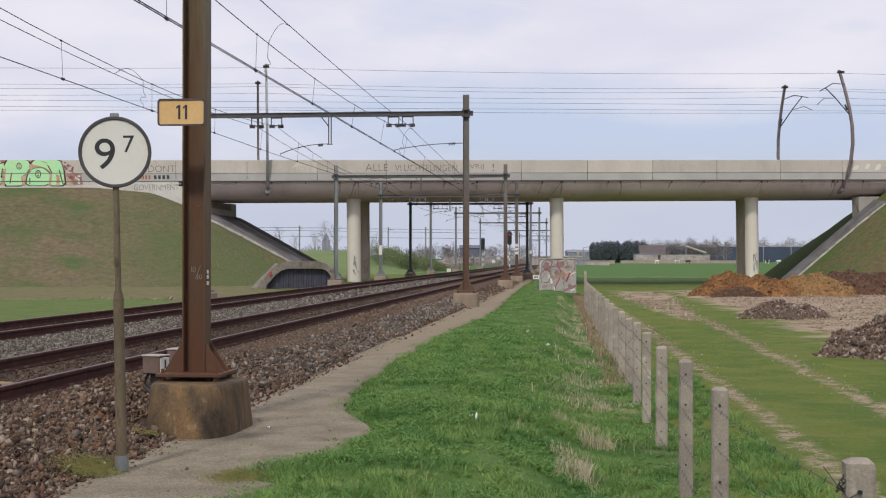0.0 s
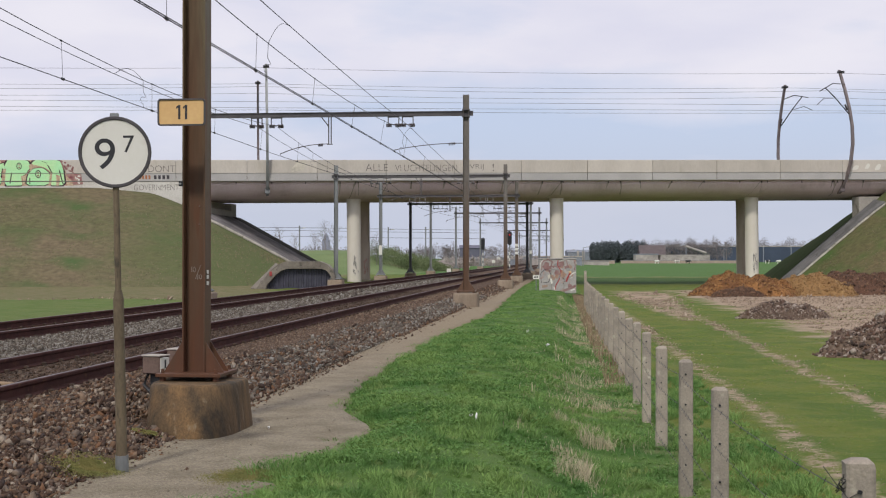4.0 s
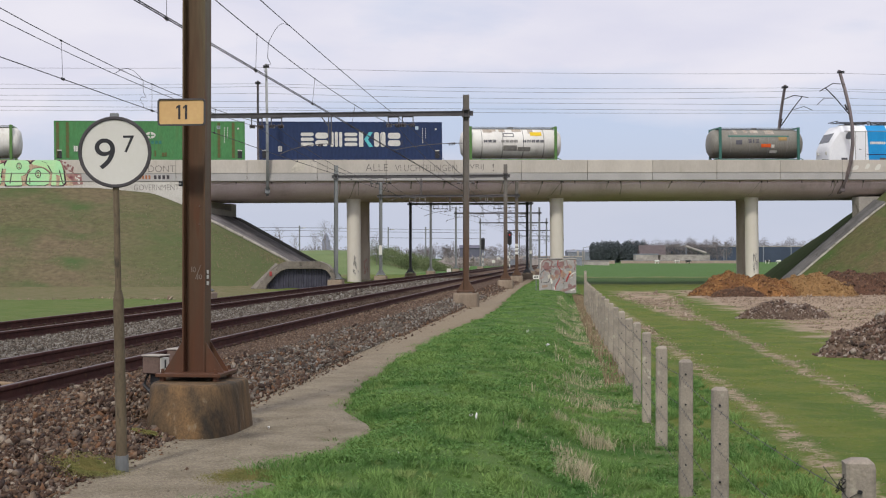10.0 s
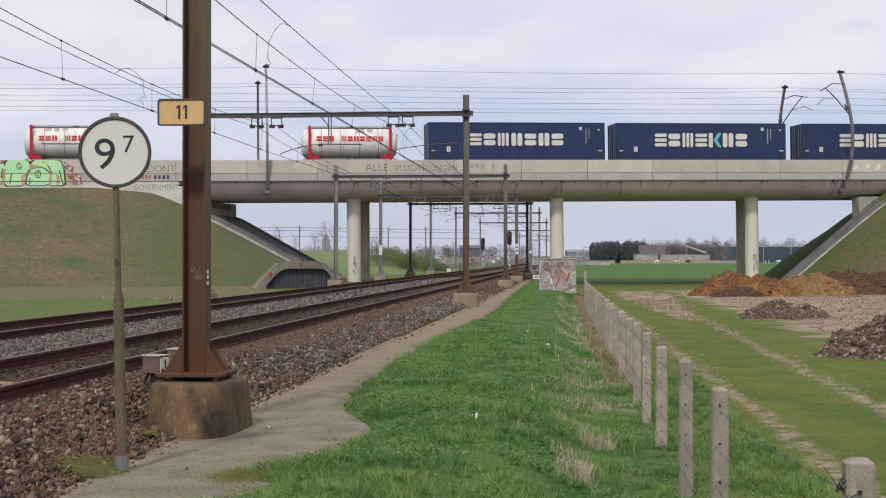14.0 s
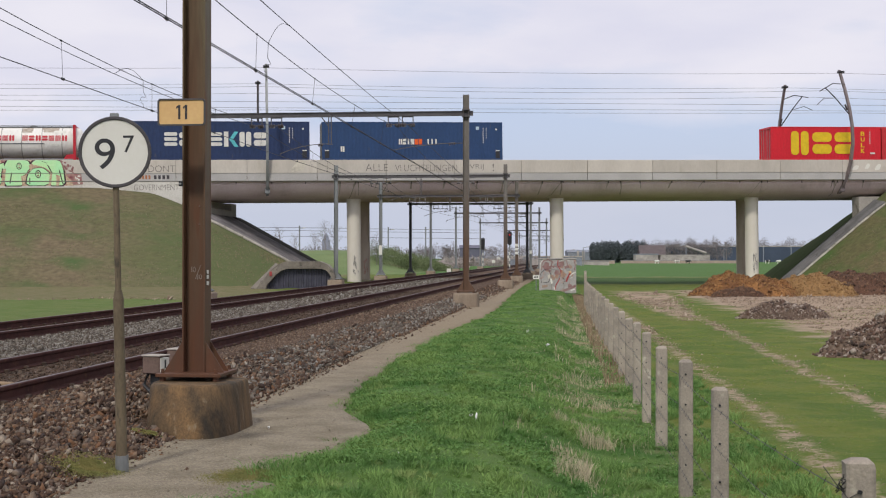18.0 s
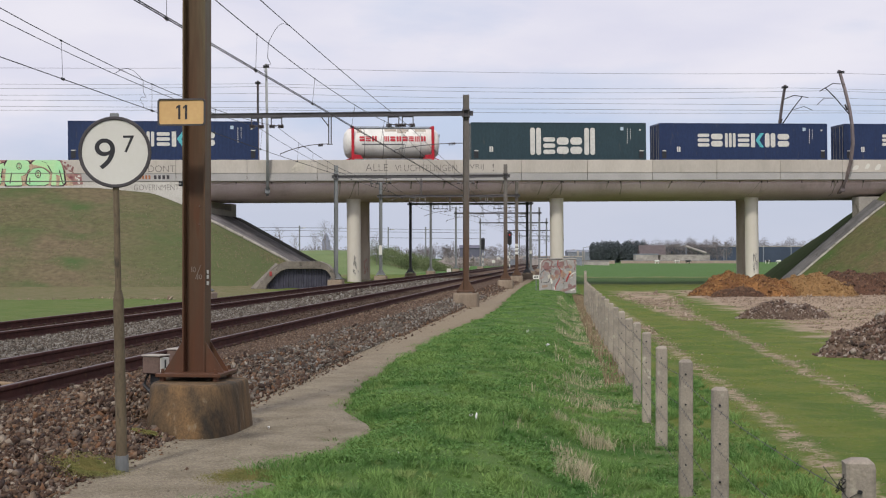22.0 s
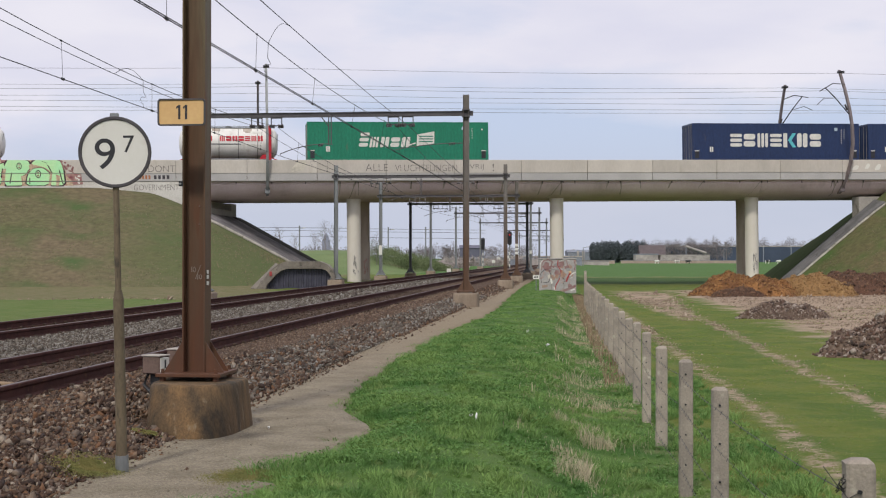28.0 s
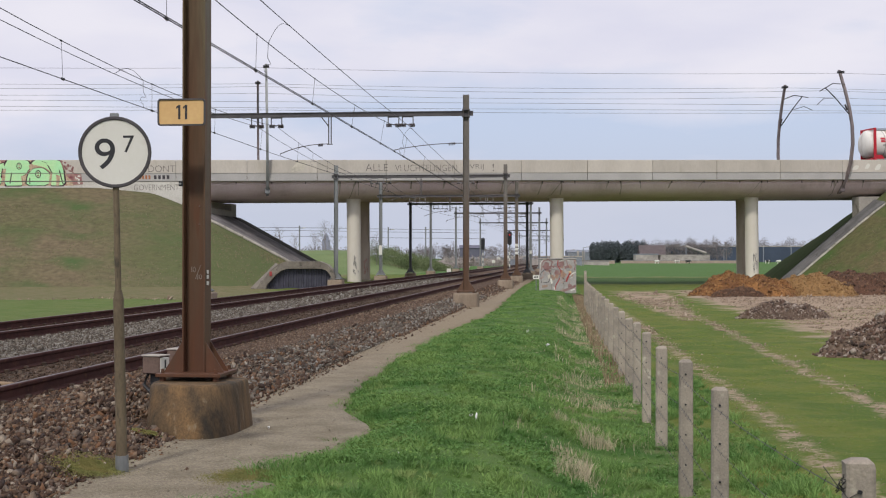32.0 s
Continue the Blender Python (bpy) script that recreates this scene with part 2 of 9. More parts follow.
# ------------------------------------------------------------------ mesh helpers
class Mesh:
    """Gathers vertices and faces of one mesh."""

    def __init__(self):
        self.v, self.f = [], []

    def add(self, verts, faces, m=None):
        k = len(self.v)
        self.v += [tuple(m @ Vector(p)) for p in verts] if m else [tuple(p) for p in verts]
        self.f += [tuple(i + k for i in f) for f in faces]
        return self

    def box(self, x0, x1, y0, y1, z0, z1, bevel=0.0, m=None):
        if not bevel:
            vs = [(x, y, z) for x in (x0, x1) for y in (y0, y1) for z in (z0, z1)]
            return self.add(vs, [(0, 1, 3, 2), (4, 6, 7, 5), (0, 4, 5, 1), (2, 3, 7, 6), (0, 2, 6, 4), (1, 5, 7, 3)], m)
        b, vs, ix = bevel, [], {}
        for i, (x, sx) in enumerate(((x0, 1), (x1, -1))):
            for j, (y, sy) in enumerate(((y0, 1), (y1, -1))):
                for k, (z, sz) in enumerate(((z0, 1), (z1, -1))):
                    for a in range(3):
                        ix[i, j, k, a] = len(vs)
                        vs.append((x + sx * b * (a != 0), y + sy * b * (a != 1), z + sz * b * (a != 2)))
        fs = []
        for a in range(3):
            for s in (0, 1):
                q = []
                for p, r in ((0, 0), (0, 1), (1, 1), (1, 0)):
                    c = [p, r]
                    c.insert(a, s)
                    q.append(ix[c[0], c[1], c[2], a])
                fs.append(tuple(q if s else reversed(q)))
        for a in range(3):
            o = [k for k in range(3) if k != a]
            for p in (0, 1):
                for r in (0, 1):
                    def key(t, axis):
                        c = [0, 0, 0]
                        c[a], c[o[0]], c[o[1]] = t, p, r
                        return ix[c[0], c[1], c[2], axis]
                    fs.append((key(0, o[0]), key(1, o[0]), key(1, o[1]), key(0, o[1])))
        for i in (0, 1):
            for j in (0, 1):
                for k in (0, 1):
                    fs.append((ix[i, j, k, 0], ix[i, j, k, 1], ix[i, j, k, 2]))
        return self.add(vs, fs, m)

    def cyl(self, p0, p1, r0, r1=None, n=12, caps=True):
        p0, p1 = Vector(p0), Vector(p1)
        r1 = r0 if r1 is None else r1
        q = (p1 - p0).to_track_quat("Z", "Y")
        a = [Vector((math.cos(t), math.sin(t), 0)) for t in [2 * math.pi * k / n for k in range(n)]]
        vs = [p0 + q @ (d * r0) for d in a] + [p1 + q @ (d * r1) for d in a]
        fs = [(k, (k + 1) % n, n + (k + 1) % n, n + k) for k in range(n)]
        if caps:
            fs += [tuple(reversed(range(n))), tuple(range(n, 2 * n))]
        return self.add(vs, fs)

    def tube(self, pts, r, n=6):
        pts = [Vector(p) for p in pts]
        vs, fs = [], []
        for i, p in enumerate(pts):
            d = pts[min(i + 1, len(pts) - 1)] - pts[max(i - 1, 0)]
            q = d.to_track_quat("Z", "Y")
            rr = r[i] if isinstance(r, (list, tuple)) else r
            vs += [p + q @ Vector((math.cos(2 * math.pi * k / n) * rr, math.sin(2 * math.pi * k / n) * rr, 0)) for k in range(n)]
        for i in range(len(pts) - 1):
            fs += [(i * n + k, i * n + (k + 1) % n, (i + 1) * n + (k + 1) % n, (i + 1) * n + k) for k in range(n)]
        fs += [tuple(reversed(range(n))), tuple(range((len(pts) - 1) * n, len(pts) * n))]
        return self.add(vs, fs)

    def loft(self, rings, closed=True, caps=True):
        """Skins rings of equal count."""
        n, vs, fs = len(rings[0]), [p for r in rings for p in r], []
        for i in range(len(rings) - 1):
            for k in range(n if closed else n - 1):
                fs.append((i * n + k, i * n + (k + 1) % n, (i + 1) * n + (k + 1) % n, (i + 1) * n + k))
        if caps and closed:
            fs += [tuple(reversed(range(n))), tuple(range((len(rings) - 1) * n, len(rings) * n))]
        return self.add(vs, fs)

    def data(self, name, material, smooth=False):
        me = bpy.data.meshes.new(name)
        me.from_pydata(self.v, [], self.f)
        if len(self.f) < 20000:
            bm = bmesh.new()
            bm.from_mesh(me)
            bmesh.ops.recalc_face_normals(bm, faces=bm.faces)
            bm.to_mesh(me)
            bm.free()
        if smooth:
            me.shade_smooth()
            if smooth != "all":
                me.set_sharp_from_angle(angle=radians(35))
        me.materials.append(M[material] if isinstance(material, str) else material)
        return me


def part(name, mesh, material, parent=None, label="", smooth=True, m=None):
    """Links a Mesh (or mesh data) as one object, under a thing or a part."""
    ob = new(name, mesh.data(name, material, smooth) if isinstance(mesh, Mesh) else mesh)
    if parent:
        ob.parent = parent
    if m:
        ob.matrix_basis = m
    if label:
        ob["label"] = label
    return ob


def thing(name, label, category, m=None, group="", kind=""):
    """An Empty at a thing's base, which carries its parts."""
    ob = new(name)
    ob.empty_display_size = 0.1
    if m:
        ob.matrix_basis = m
    return tagged(ob, label, category, group, kind)


def quick_mesh(name, verts, faces, material, smooth=False):
    """Large meshes from arrays: verts (n, 3), faces (m, 3 or 4)."""
    me = bpy.data.meshes.new(name)
    verts, faces = np.asarray(verts, np.float32), np.asarray(faces, np.int32)
    k = faces.shape[1]
    me.vertices.add(len(verts))
    me.vertices.foreach_set("co", verts.ravel())
    me.loops.add(faces.size)
    me.loops.foreach_set("vertex_index", faces.ravel())
    me.polygons.add(len(faces))
    me.polygons.foreach_set("loop_start", np.arange(0, faces.size, k, dtype=np.int32))
    if smooth:
        me.shade_smooth()
    me.update(calc_edges=True)
    me.materials.append(M[material] if isinstance(material, str) else material)
    return me


def text_mesh(body, size, depth, material, align="CENTER", shear=0.0, space=1.0, bold=0.0):
    cu = bpy.data.curves.new("letters", "FONT")
    cu.body, cu.size, cu.extrude, cu.align_x, cu.align_y = body, size, depth, align, "CENTER"
    cu.shear, cu.space_character, cu.offset = shear, space, bold
    ob = bpy.data.objects.new("letters", cu)
    scene.collection.objects.link(ob)
    me = bpy.data.meshes.new_from_object(ob.evaluated_get(bpy.context.evaluated_depsgraph_get()))
    bpy.data.objects.remove(ob)
    bpy.data.curves.remove(cu)
    me.materials.clear()
    me.materials.append(M[material] if isinstance(material, str) else material)
    return me


def interp(x, table):
    return float(np.interp(x, [a for a, b in table], [b for a, b in table]))


# ------------------------------------------------------------------ plan
YAW = 0.0963                      # sideways run of the lower railway per metre of depth
TRACK = Matrix.Rotation(-math.atan(YAW), 4, "Z")     # track frame: x across, y along
RAIL_Z = 0.45                     # rail head of the lower line
BED_Z = 0.285                     # top of its ballast
TRACK_X = (-6.35, -10.50)         # centre lines of the near and the far track
BRIDGE = Matrix.Translation((0, 102.0, 7.92)) @ Matrix.Rotation(math.atan(0.15), 4, "Z")
GRADE = 0.0107
GROUND_Z = -0.40


def bridge_z(x):
    return GRADE * max(-60.0, min(60.0, x))


SLOPED = BRIDGE @ Matrix.Rotation(-math.atan(GRADE), 4, "Y")   # frame that climbs with the bridge


def path_edge(y):
    return interp(y, [(5, -2.75), (9.6, -2.72), (10.2, -2.55), (10.5, -2.30), (10.9, -2.72), (11.3, -2.72), (11.97, -2.36), (12.8, -2.19), (13.8, -2.12), (14.6, -2.22), (15.5, -2.62), (17.1, -2.85), (20, -3.02), (24, -3.10), (28.3, -3.13), (34.4, -3.10), (40, -2.86), (47, -2.76), (55, -2.92), (70, -3.2), (84, -3.35), (120, -3.5)])


def fence_x(y):
    return 1.10 + 0.0833 * y


def ground_z(x, y):
    """Height of the ground: level by the line, a bank down to the fence, a level field."""
    q = x - YAW * y
    f = fence_x(min(y, 110)) - YAW * min(y, 110)
    pe = path_edge(y)
    bank = interp(q, [(pe + 0.02, -0.07), (pe + 0.40, 0.0), (-1.5, 0.05), (-0.6, -0.02), (f - 0.7, -0.33), (f + 0.6, -0.38), (f + 3, GROUND_Z)])
    lump = 0.055 * noise.noise((x * 0.5, y * 0.5, 0)) + 0.065 * noise.noise((x * 1.3, y * 1.3, 3))
    lump *= min(1.0, max(0.0, (q - pe) / 1.0)) if q > -6 else (1.0 if q < -14 else 0.0)
    if -14 < q < -3.9:
        bank -= 0.06
    return bank + lump


def axis(spans):
    """Coordinates with given steps: [(start, end, step or growth)]."""
    out = []
    for a, b, n in spans:
        out += list(np.linspace(a, b, n, endpoint=False))
    return out


def build_ground():
    far = [40 * 1.22 ** k for k in range(24)]
    xs = [-v for v in reversed(far)] + axis([(-40, -14, 26), (-14, 14, 112), (14, 40, 26)]) + far
    ys = [-v for v in reversed(far)] + axis([(-40, 2, 42), (2, 30, 112), (30, 130, 100)]) + [130 * 1.16 ** k for k in range(24)]
    vs = [(x, y, ground_z(x, y)) for y in ys for x in xs]
    n = len(xs)
    i = np.arange((len(ys) - 1) * (n - 1))
    r, c = i // (n - 1), i % (n - 1)
    a = r * n + c
    ob = new("ground", quick_mesh("ground", vs, np.stack([a, a + 1, a + n + 1, a + n], 1), ground_material(), True))
    tagged(ob, "grassy ground with worn earth tracks and green crop field", "ground", kind="structure")


def ground_material():
    m = bpy.data.materials.new("ground")
    m.use_nodes = True
    nt = m.node_tree
    N, L = nt.nodes.new, nt.links.new
    bsdf = nt.nodes["Principled BSDF"]
    bsdf.inputs["Roughness"].default_value, bsdf.inputs["Specular IOR Level"].default_value = 0.95, 0.2
    pos = N("ShaderNodeNewGeometry").outputs["Position"]
    sep = N("ShaderNodeSeparateXYZ")
    L(pos, sep.inputs[0])

    def math_node(op, a, b=None, c=None):
        k = N("ShaderNodeMath")
        k.operation = op
        for i, v in enumerate((a, b, c)):
            if v is None:
                continue
            if isinstance(v, (int, float)):
                k.inputs[i].default_value = v
            else:
                L(v, k.inputs[i])
        return k.outputs[0]

    def tex(scale, detail=5, rough=0.55):
        t = N("ShaderNodeTexNoise")
        t.inputs["Scale"].default_value, t.inputs["Detail"].default_value, t.inputs["Roughness"].default_value = scale, detail, rough
        L(pos, t.inputs["Vector"])
        return t.outputs["Fac"]

    def ramp(v, a, b):
        k = N("ShaderNodeMapRange")
        k.interpolation_type = "SMOOTHSTEP"
        k.inputs["From Min"].default_value, k.inputs["From Max"].default_value = a, b
        L(v, k.inputs["Value"])
        return k.outputs[0]

    def blend(f, a, b):
        k = N("ShaderNodeMix")
        k.data_type = "RGBA"
        L(f, k.inputs[0])
        for s, v in (("A", a), ("B", b)):
            if isinstance(v, tuple):
                k.inputs[s].default_value = (*v, 1)
            else:
                L(v, k.inputs[s])
        return k.outputs["Result"]

    X, Y = sep.outputs[0], sep.outputs[1]
    broad, mid, fine = tex(0.12), tex(0.9), tex(14, 6, 0.7)
    grass = blend(ramp(mid, 0.38, 0.62), (0.074, 0.124, 0.020), (0.124, 0.152, 0.030))
    grass = blend(ramp(fine, 0.45, 0.8), grass, (0.175, 0.17, 0.052))
    grass = blend(ramp(broad, 0.5, 0.72), grass, (0.125, 0.14, 0.034))
    # young crop beyond the railway bridge
    crop = blend(ramp(tex(0.25), 0.3, 0.7), (0.062, 0.132, 0.032), (0.078, 0.152, 0.040))
    # paler mown strip along the far side of the line
    grass = blend(ramp(math_node("MULTIPLY", X, -1.0), 8.5, 10.5), grass, blend(ramp(mid, 0.3, 0.7), (0.092, 0.142, 0.034), (0.125, 0.16, 0.05)))
    # brown winter turf runs out from the embankment to the mown strip
    foot = math_node("MULTIPLY", ramp(math_node("MULTIPLY_ADD", tex(0.5), 3.0, Y), 60.0, 61.5), math_node("SUBTRACT", 1.0, ramp(math_node("MULTIPLY_ADD", tex(0.4), 4.0, X), -8.5, -6.5)))
    grass = blend(foot, grass, blend(ramp(tex(1.4, 7, 0.7), 0.36, 0.64), (0.122, 0.128, 0.052), (0.185, 0.155, 0.088)))
    col = blend(ramp(Y, 149, 152), grass, crop)
    # dark green band and a pale strip before the crop
    lush = math_node("MULTIPLY", ramp(math_node("MULTIPLY_ADD", tex(0.3), 6.0, Y), 111, 118), math_node("SUBTRACT", 1.0, ramp(Y, 145, 148)))
    lush = math_node("MULTIPLY", lush, ramp(X, 6.0, 9.0))
    col = blend(lush, col, blend(ramp(tex(0.5), 0.35, 0.65), (0.036, 0.078, 0.017), (0.050, 0.092, 0.022)))
    pale = math_node("MULTIPLY", ramp(Y, 146, 149), math_node("SUBTRACT", 1.0, ramp(Y, 155, 160)))
    col = blend(math_node("MULTIPLY", math_node("MULTIPLY", pale, ramp(X, 6.0, 9.0)), ramp(tex(0.35), 0.42, 0.60)), col, (0.17, 0.16, 0.07))
    # dry thatch along the fence
    by_fence = math_node("SUBTRACT", X, math_node("MULTIPLY_ADD", Y, 0.0833, 1.10))
    verge = math_node("MULTIPLY", math_node("SUBTRACT", 1.0, ramp(by_fence, -0.1, 0.5)), math_node("MULTIPLY", ramp(X, -5.0, -4.0), math_node("SUBTRACT", 1.0, ramp(Y, 95, 110))))
    col = blend(verge, col, blend(ramp(tex(1.3), 0.36, 0.64), (0.048, 0.112, 0.022), (0.098, 0.165, 0.042)))
    thatch = math_node("MULTIPLY", math_node("MULTIPLY", ramp(by_fence, -1.9, -0.7), math_node("SUBTRACT", 1.0, ramp(by_fence, 0.1, 0.5))), math_node("MULTIPLY", ramp(tex(1.1, 6, 0.6), 0.50, 0.68), math_node("MULTIPLY", ramp(Y, 12, 18), math_node("SUBTRACT", 1.0, ramp(Y, 58, 64)))))
    col = blend(thatch, col, blend(ramp(fine, 0.35, 0.7), (0.20, 0.165, 0.085), (0.36, 0.30, 0.185)))
    # bare earth: two wheel tracks and a trampled yard
    wob = math_node("MULTIPLY_ADD", tex(0.8), 1.0, -0.5)
    off = math_node("SUBTRACT", X, math_node("MULTIPLY_ADD", Y, 0.0766, 2.84))
    off = math_node("ADD", off, math_node("MULTIPLY", wob, 0.35))
    rut = math_node("MINIMUM", math_node("ABSOLUTE", off), math_node("ABSOLUTE", math_node("SUBTRACT", off, math_node("MULTIPLY_ADD", Y, 0.0234, 1.31))))
    patchy = math_node("MULTIPLY", ramp(tex(2.6, 8, 0.78), 0.45, 0.58), math_node("SUBTRACT", 1.0, ramp(Y, 60, 80)))
    ruts = math_node("MULTIPLY", math_node("SUBTRACT", 1.0, ramp(rut, 0.03, 0.24)), patchy)
    side = math_node("ADD", X, math_node("MULTIPLY", wob, 5.0))
    edge = math_node("SUBTRACT", side, math_node("MULTIPLY_ADD", Y, 0.086, 6.3))
    yard = math_node("MULTIPLY", ramp(edge, 0.0, 1.4), math_node("MULTIPLY", ramp(Y, 28, 37), math_node("SUBTRACT", 1.0, ramp(Y, 88, 92))))
    sway = math_node("ABSOLUTE", math_node("ADD", math_node("SUBTRACT", X, math_node("MULTIPLY_ADD", Y, 0.095, 3.9)), math_node("MULTIPLY", wob, 2.2)))
    wide = math_node("SUBTRACT", sway, math_node("MULTIPLY_ADD", Y, 0.034, -1.35))
    lane = math_node("MULTIPLY", math_node("MULTIPLY", math_node("SUBTRACT", 1.0, ramp(wide, -0.3, 0.35)), ramp(Y, 44, 54)), math_node("MULTIPLY", math_node("SUBTRACT", 1.0, ramp(Y, 84, 90)), ramp(tex(0.9, 6, 0.6), 0.36, 0.52)))
    earth_mask = math_node("MAXIMUM", math_node("MAXIMUM", ruts, yard), lane)
    earth = blend(ramp(tex(2.2, 8, 0.7), 0.3, 0.7), (0.385, 0.30, 0.222), (0.285, 0.215, 0.155))
    earth = blend(ramp(fine, 0.5, 0.8), earth, (0.47, 0.38, 0.29))
    earth = blend(ramp(tex(0.8, 7, 0.68), 0.44, 0.64), earth, blend(ramp(fine, 0.4, 0.7), (0.325, 0.245, 0.185), (0.40, 0.31, 0.24)))
    col = blend(earth_mask, col, earth)
    L(col, bsdf.inputs["Base Color"])
    b = N("ShaderNodeBump")
    b.inputs["Strength"].default_value, b.inputs["Distance"].default_value = 0.8, 0.09
    L(math_node("MULTIPLY_ADD", fine, 0.45, tex(2.6, 6, 0.7)), b.inputs["Height"])
    L(b.outputs[0], bsdf.inputs["Normal"])
    return m


build_ground()


def turning_to(m, axis_, y0, y1, tint, share=0.85, spread=14.0):
    """One cover slowly gives way to another along an axis, in ragged patches."""
    nt = m.node_tree
    N, L = nt.nodes.new, nt.links.new
    bsdf = nt.nodes["Principled BSDF"]
    old = bsdf.inputs["Base Color"].links[0].from_socket
    pos, sep, tx, add, mr, mix = N("ShaderNodeNewGeometry"), N("ShaderNodeSeparateXYZ"), N("ShaderNodeTexNoise"), N("ShaderNodeMath"), N("ShaderNodeMapRange"), N("ShaderNodeMix")
    tx.inputs["Scale"].default_value = 0.8
    add.operation = "MULTIPLY_ADD"
    add.inputs[1].default_value = spread
    for key, value in (("From Min", y0 + spread / 2), ("From Max", y1 + spread / 2), ("To Min", 0.0), ("To Max", share)):
        mr.inputs[key].default_value = value
    L(pos.outputs["Position"], sep.inputs[0])
    L(pos.outputs["Position"], tx.inputs["Vector"])
    L(tx.outputs["Fac"], add.inputs[0])
    L(sep.outputs[axis_], add.inputs[2])
    L(add.outputs[0], mr.inputs["Value"])
    mix.data_type = "RGBA"
    L(mr.outputs[0], mix.inputs[0])
    L(old, mix.inputs["A"])
    mix.inputs["B"].default_value = (*tint, 1)
    L(mix.outputs["Result"], bsdf.inputs["Base Color"])


turning_to(M["path"], 1, 14, 34, (0.250, 0.198, 0.132))


def build_path():
    ys = list(np.arange(-6, 60, 0.22)) + list(np.arange(60, 121, 1.5))
    cols, vs = 10, []
    for y in ys:
        r = path_edge(y) + 0.13 * noise.noise((y * 1.1, 0, 5)) + 0.05 * noise.noise((y * 2.3, 1, 5)) + min(0.25, 0.006 * y) * noise.noise((y * 0.45, 2, 5))
        for k in range(cols):
            q = -4.6 + (r + 4.6) * min(k, cols - 2) / (cols - 2) + (0.10 if k == cols - 1 else 0.0)
            z = -0.012 + (0.010 if y < 20 else 0.004) * noise.noise((q * 2, y * (2 if y < 20 else 0.7), 0)) - (0.10 if k == cols - 1 else 0.0)
            vs.append((q + YAW * y, y, z))
    i = np.arange((len(ys) - 1) * (cols - 1))
    a = i // (cols - 1) * cols + i % (cols - 1)
    tagged(new("path", quick_mesh("path", vs, np.stack([a, a + 1, a + cols + 1, a + cols], 1), "path", True)),
           "worn grey gravel service path beside the track", "path", kind="structure")


build_path()

# ------------------------------------------------------------------ lower railway
Y0, Y1 = -40.0, 900.0


def strip(profile, ys, name, material, smooth=False, rough=0.0):
    """A profile (x across, z) swept along the lower line."""
    n, vs = len(profile), []
    for y in ys:
        for x, z in profile:
            vs.append((x + YAW * y + rough * noise.noise((x, y, 1)), y, z + rough * noise.noise((x * 2, y * 2, 7))))
    i = np.arange((len(ys) - 1) * (n - 1))
    a = i // (n - 1) * n + i % (n - 1)
    return quick_mesh(name, vs, np.stack([a, a + 1, a + n + 1, a + n], 1), material, smooth)


def build_ballast():
    near, far = TRACK_X
    prof = [(far - 3.0, -0.1), (far - 2.7, 0.0), (far - 1.75, BED_Z), (far - 1.35, BED_Z), (far - 0.6, BED_Z), (far + 0.6, BED_Z), (far + 1.35, BED_Z),
            (far + 1.8, BED_Z - 0.03), (near - 1.8, BED_Z - 0.03), (near - 1.35, BED_Z), (near - 0.6, BED_Z), (near + 0.6, BED_Z), (near + 1.35, BED_Z),
            (near + 1.6, BED_Z - 0.02), (near + 2.1, 0.09), (near + 2.42, 0.0), (near + 2.5, -0.09)]
    ys = list(np.arange(-20, 40, 0.5)) + list(np.arange(40, 200, 4)) + list(np.arange(200, 900, 50))
    ob = new("ballast_bed", strip(prof, ys, "ballast_bed", "ballast_bed", True, 0.02))
    tagged(ob, "bed of brown-grey crushed stone under the tracks", "ballast", kind="structure")


build_ballast()


def build_tracks():
    prof = [(-0.07, 0), (-0.07, 0.012), (-0.012, 0.032), (-0.009, 0.10), (-0.035, 0.122), (-0.035, 0.150), (-0.026, 0.158),
            (0.026, 0.158), (0.035, 0.150), (0.035, 0.122), (0.009, 0.10), (0.012, 0.032), (0.07, 0.012), (0.07, 0)]
    base = RAIL_Z - 0.158
    ys = [Y0 + (Y1 - Y0) * k / 40 for k in range(41)]
    sl = Mesh()
    for s in (-1, 1):
        sl.box(s * 0.66 - 0.46, s * 0.66 + 0.36, -0.13, 0.13, -0.2, 0.0, 0.02)
        for e in (-1, 1):
            sl.box(s * 0.7525 + e * 0.09 - 0.025, s * 0.7525 + e * 0.09 + 0.025, -0.035, 0.035, 0.0, 0.042, 0.008)
    sl.box(-0.3, 0.3, -0.1, 0.1, -0.2, -0.05, 0.02)
    sleeper = sl.data("sleeper", "sleeper")
    for cx in TRACK_X:
        tr = thing("railway_track", "rusty steel railway track on concrete sleepers in ballast", "railway track", Matrix.Translation((0, 0, 0)), "lower tracks", "structure")
        for s in (-1, 1):
            rings = [[(cx + s * 0.7525 + x + YAW * y, y, base + z) for x, z in prof] for y in ys]
            part("rail", Mesh().loft(rings), "rail_rust", tr)
            top = [[(cx + s * 0.7525 + x + YAW * y, y, RAIL_Z + z) for x, z in ((-0.024, -0.001), (-0.02, 0.003), (0.02, 0.003), (0.024, -0.001))] for y in ys]
            part("rail_head", Mesh().loft(top), "rail_head", tr, "polished running surface of the rail")
        for k in range(110):
            y = 2 + k * 0.6
            ob = part("sleeper", sleeper, "", tr)
            ob.matrix_basis = Matrix.Translation((cx + YAW * y, y, base - 0.005)) @ TRACK


build_tracks()

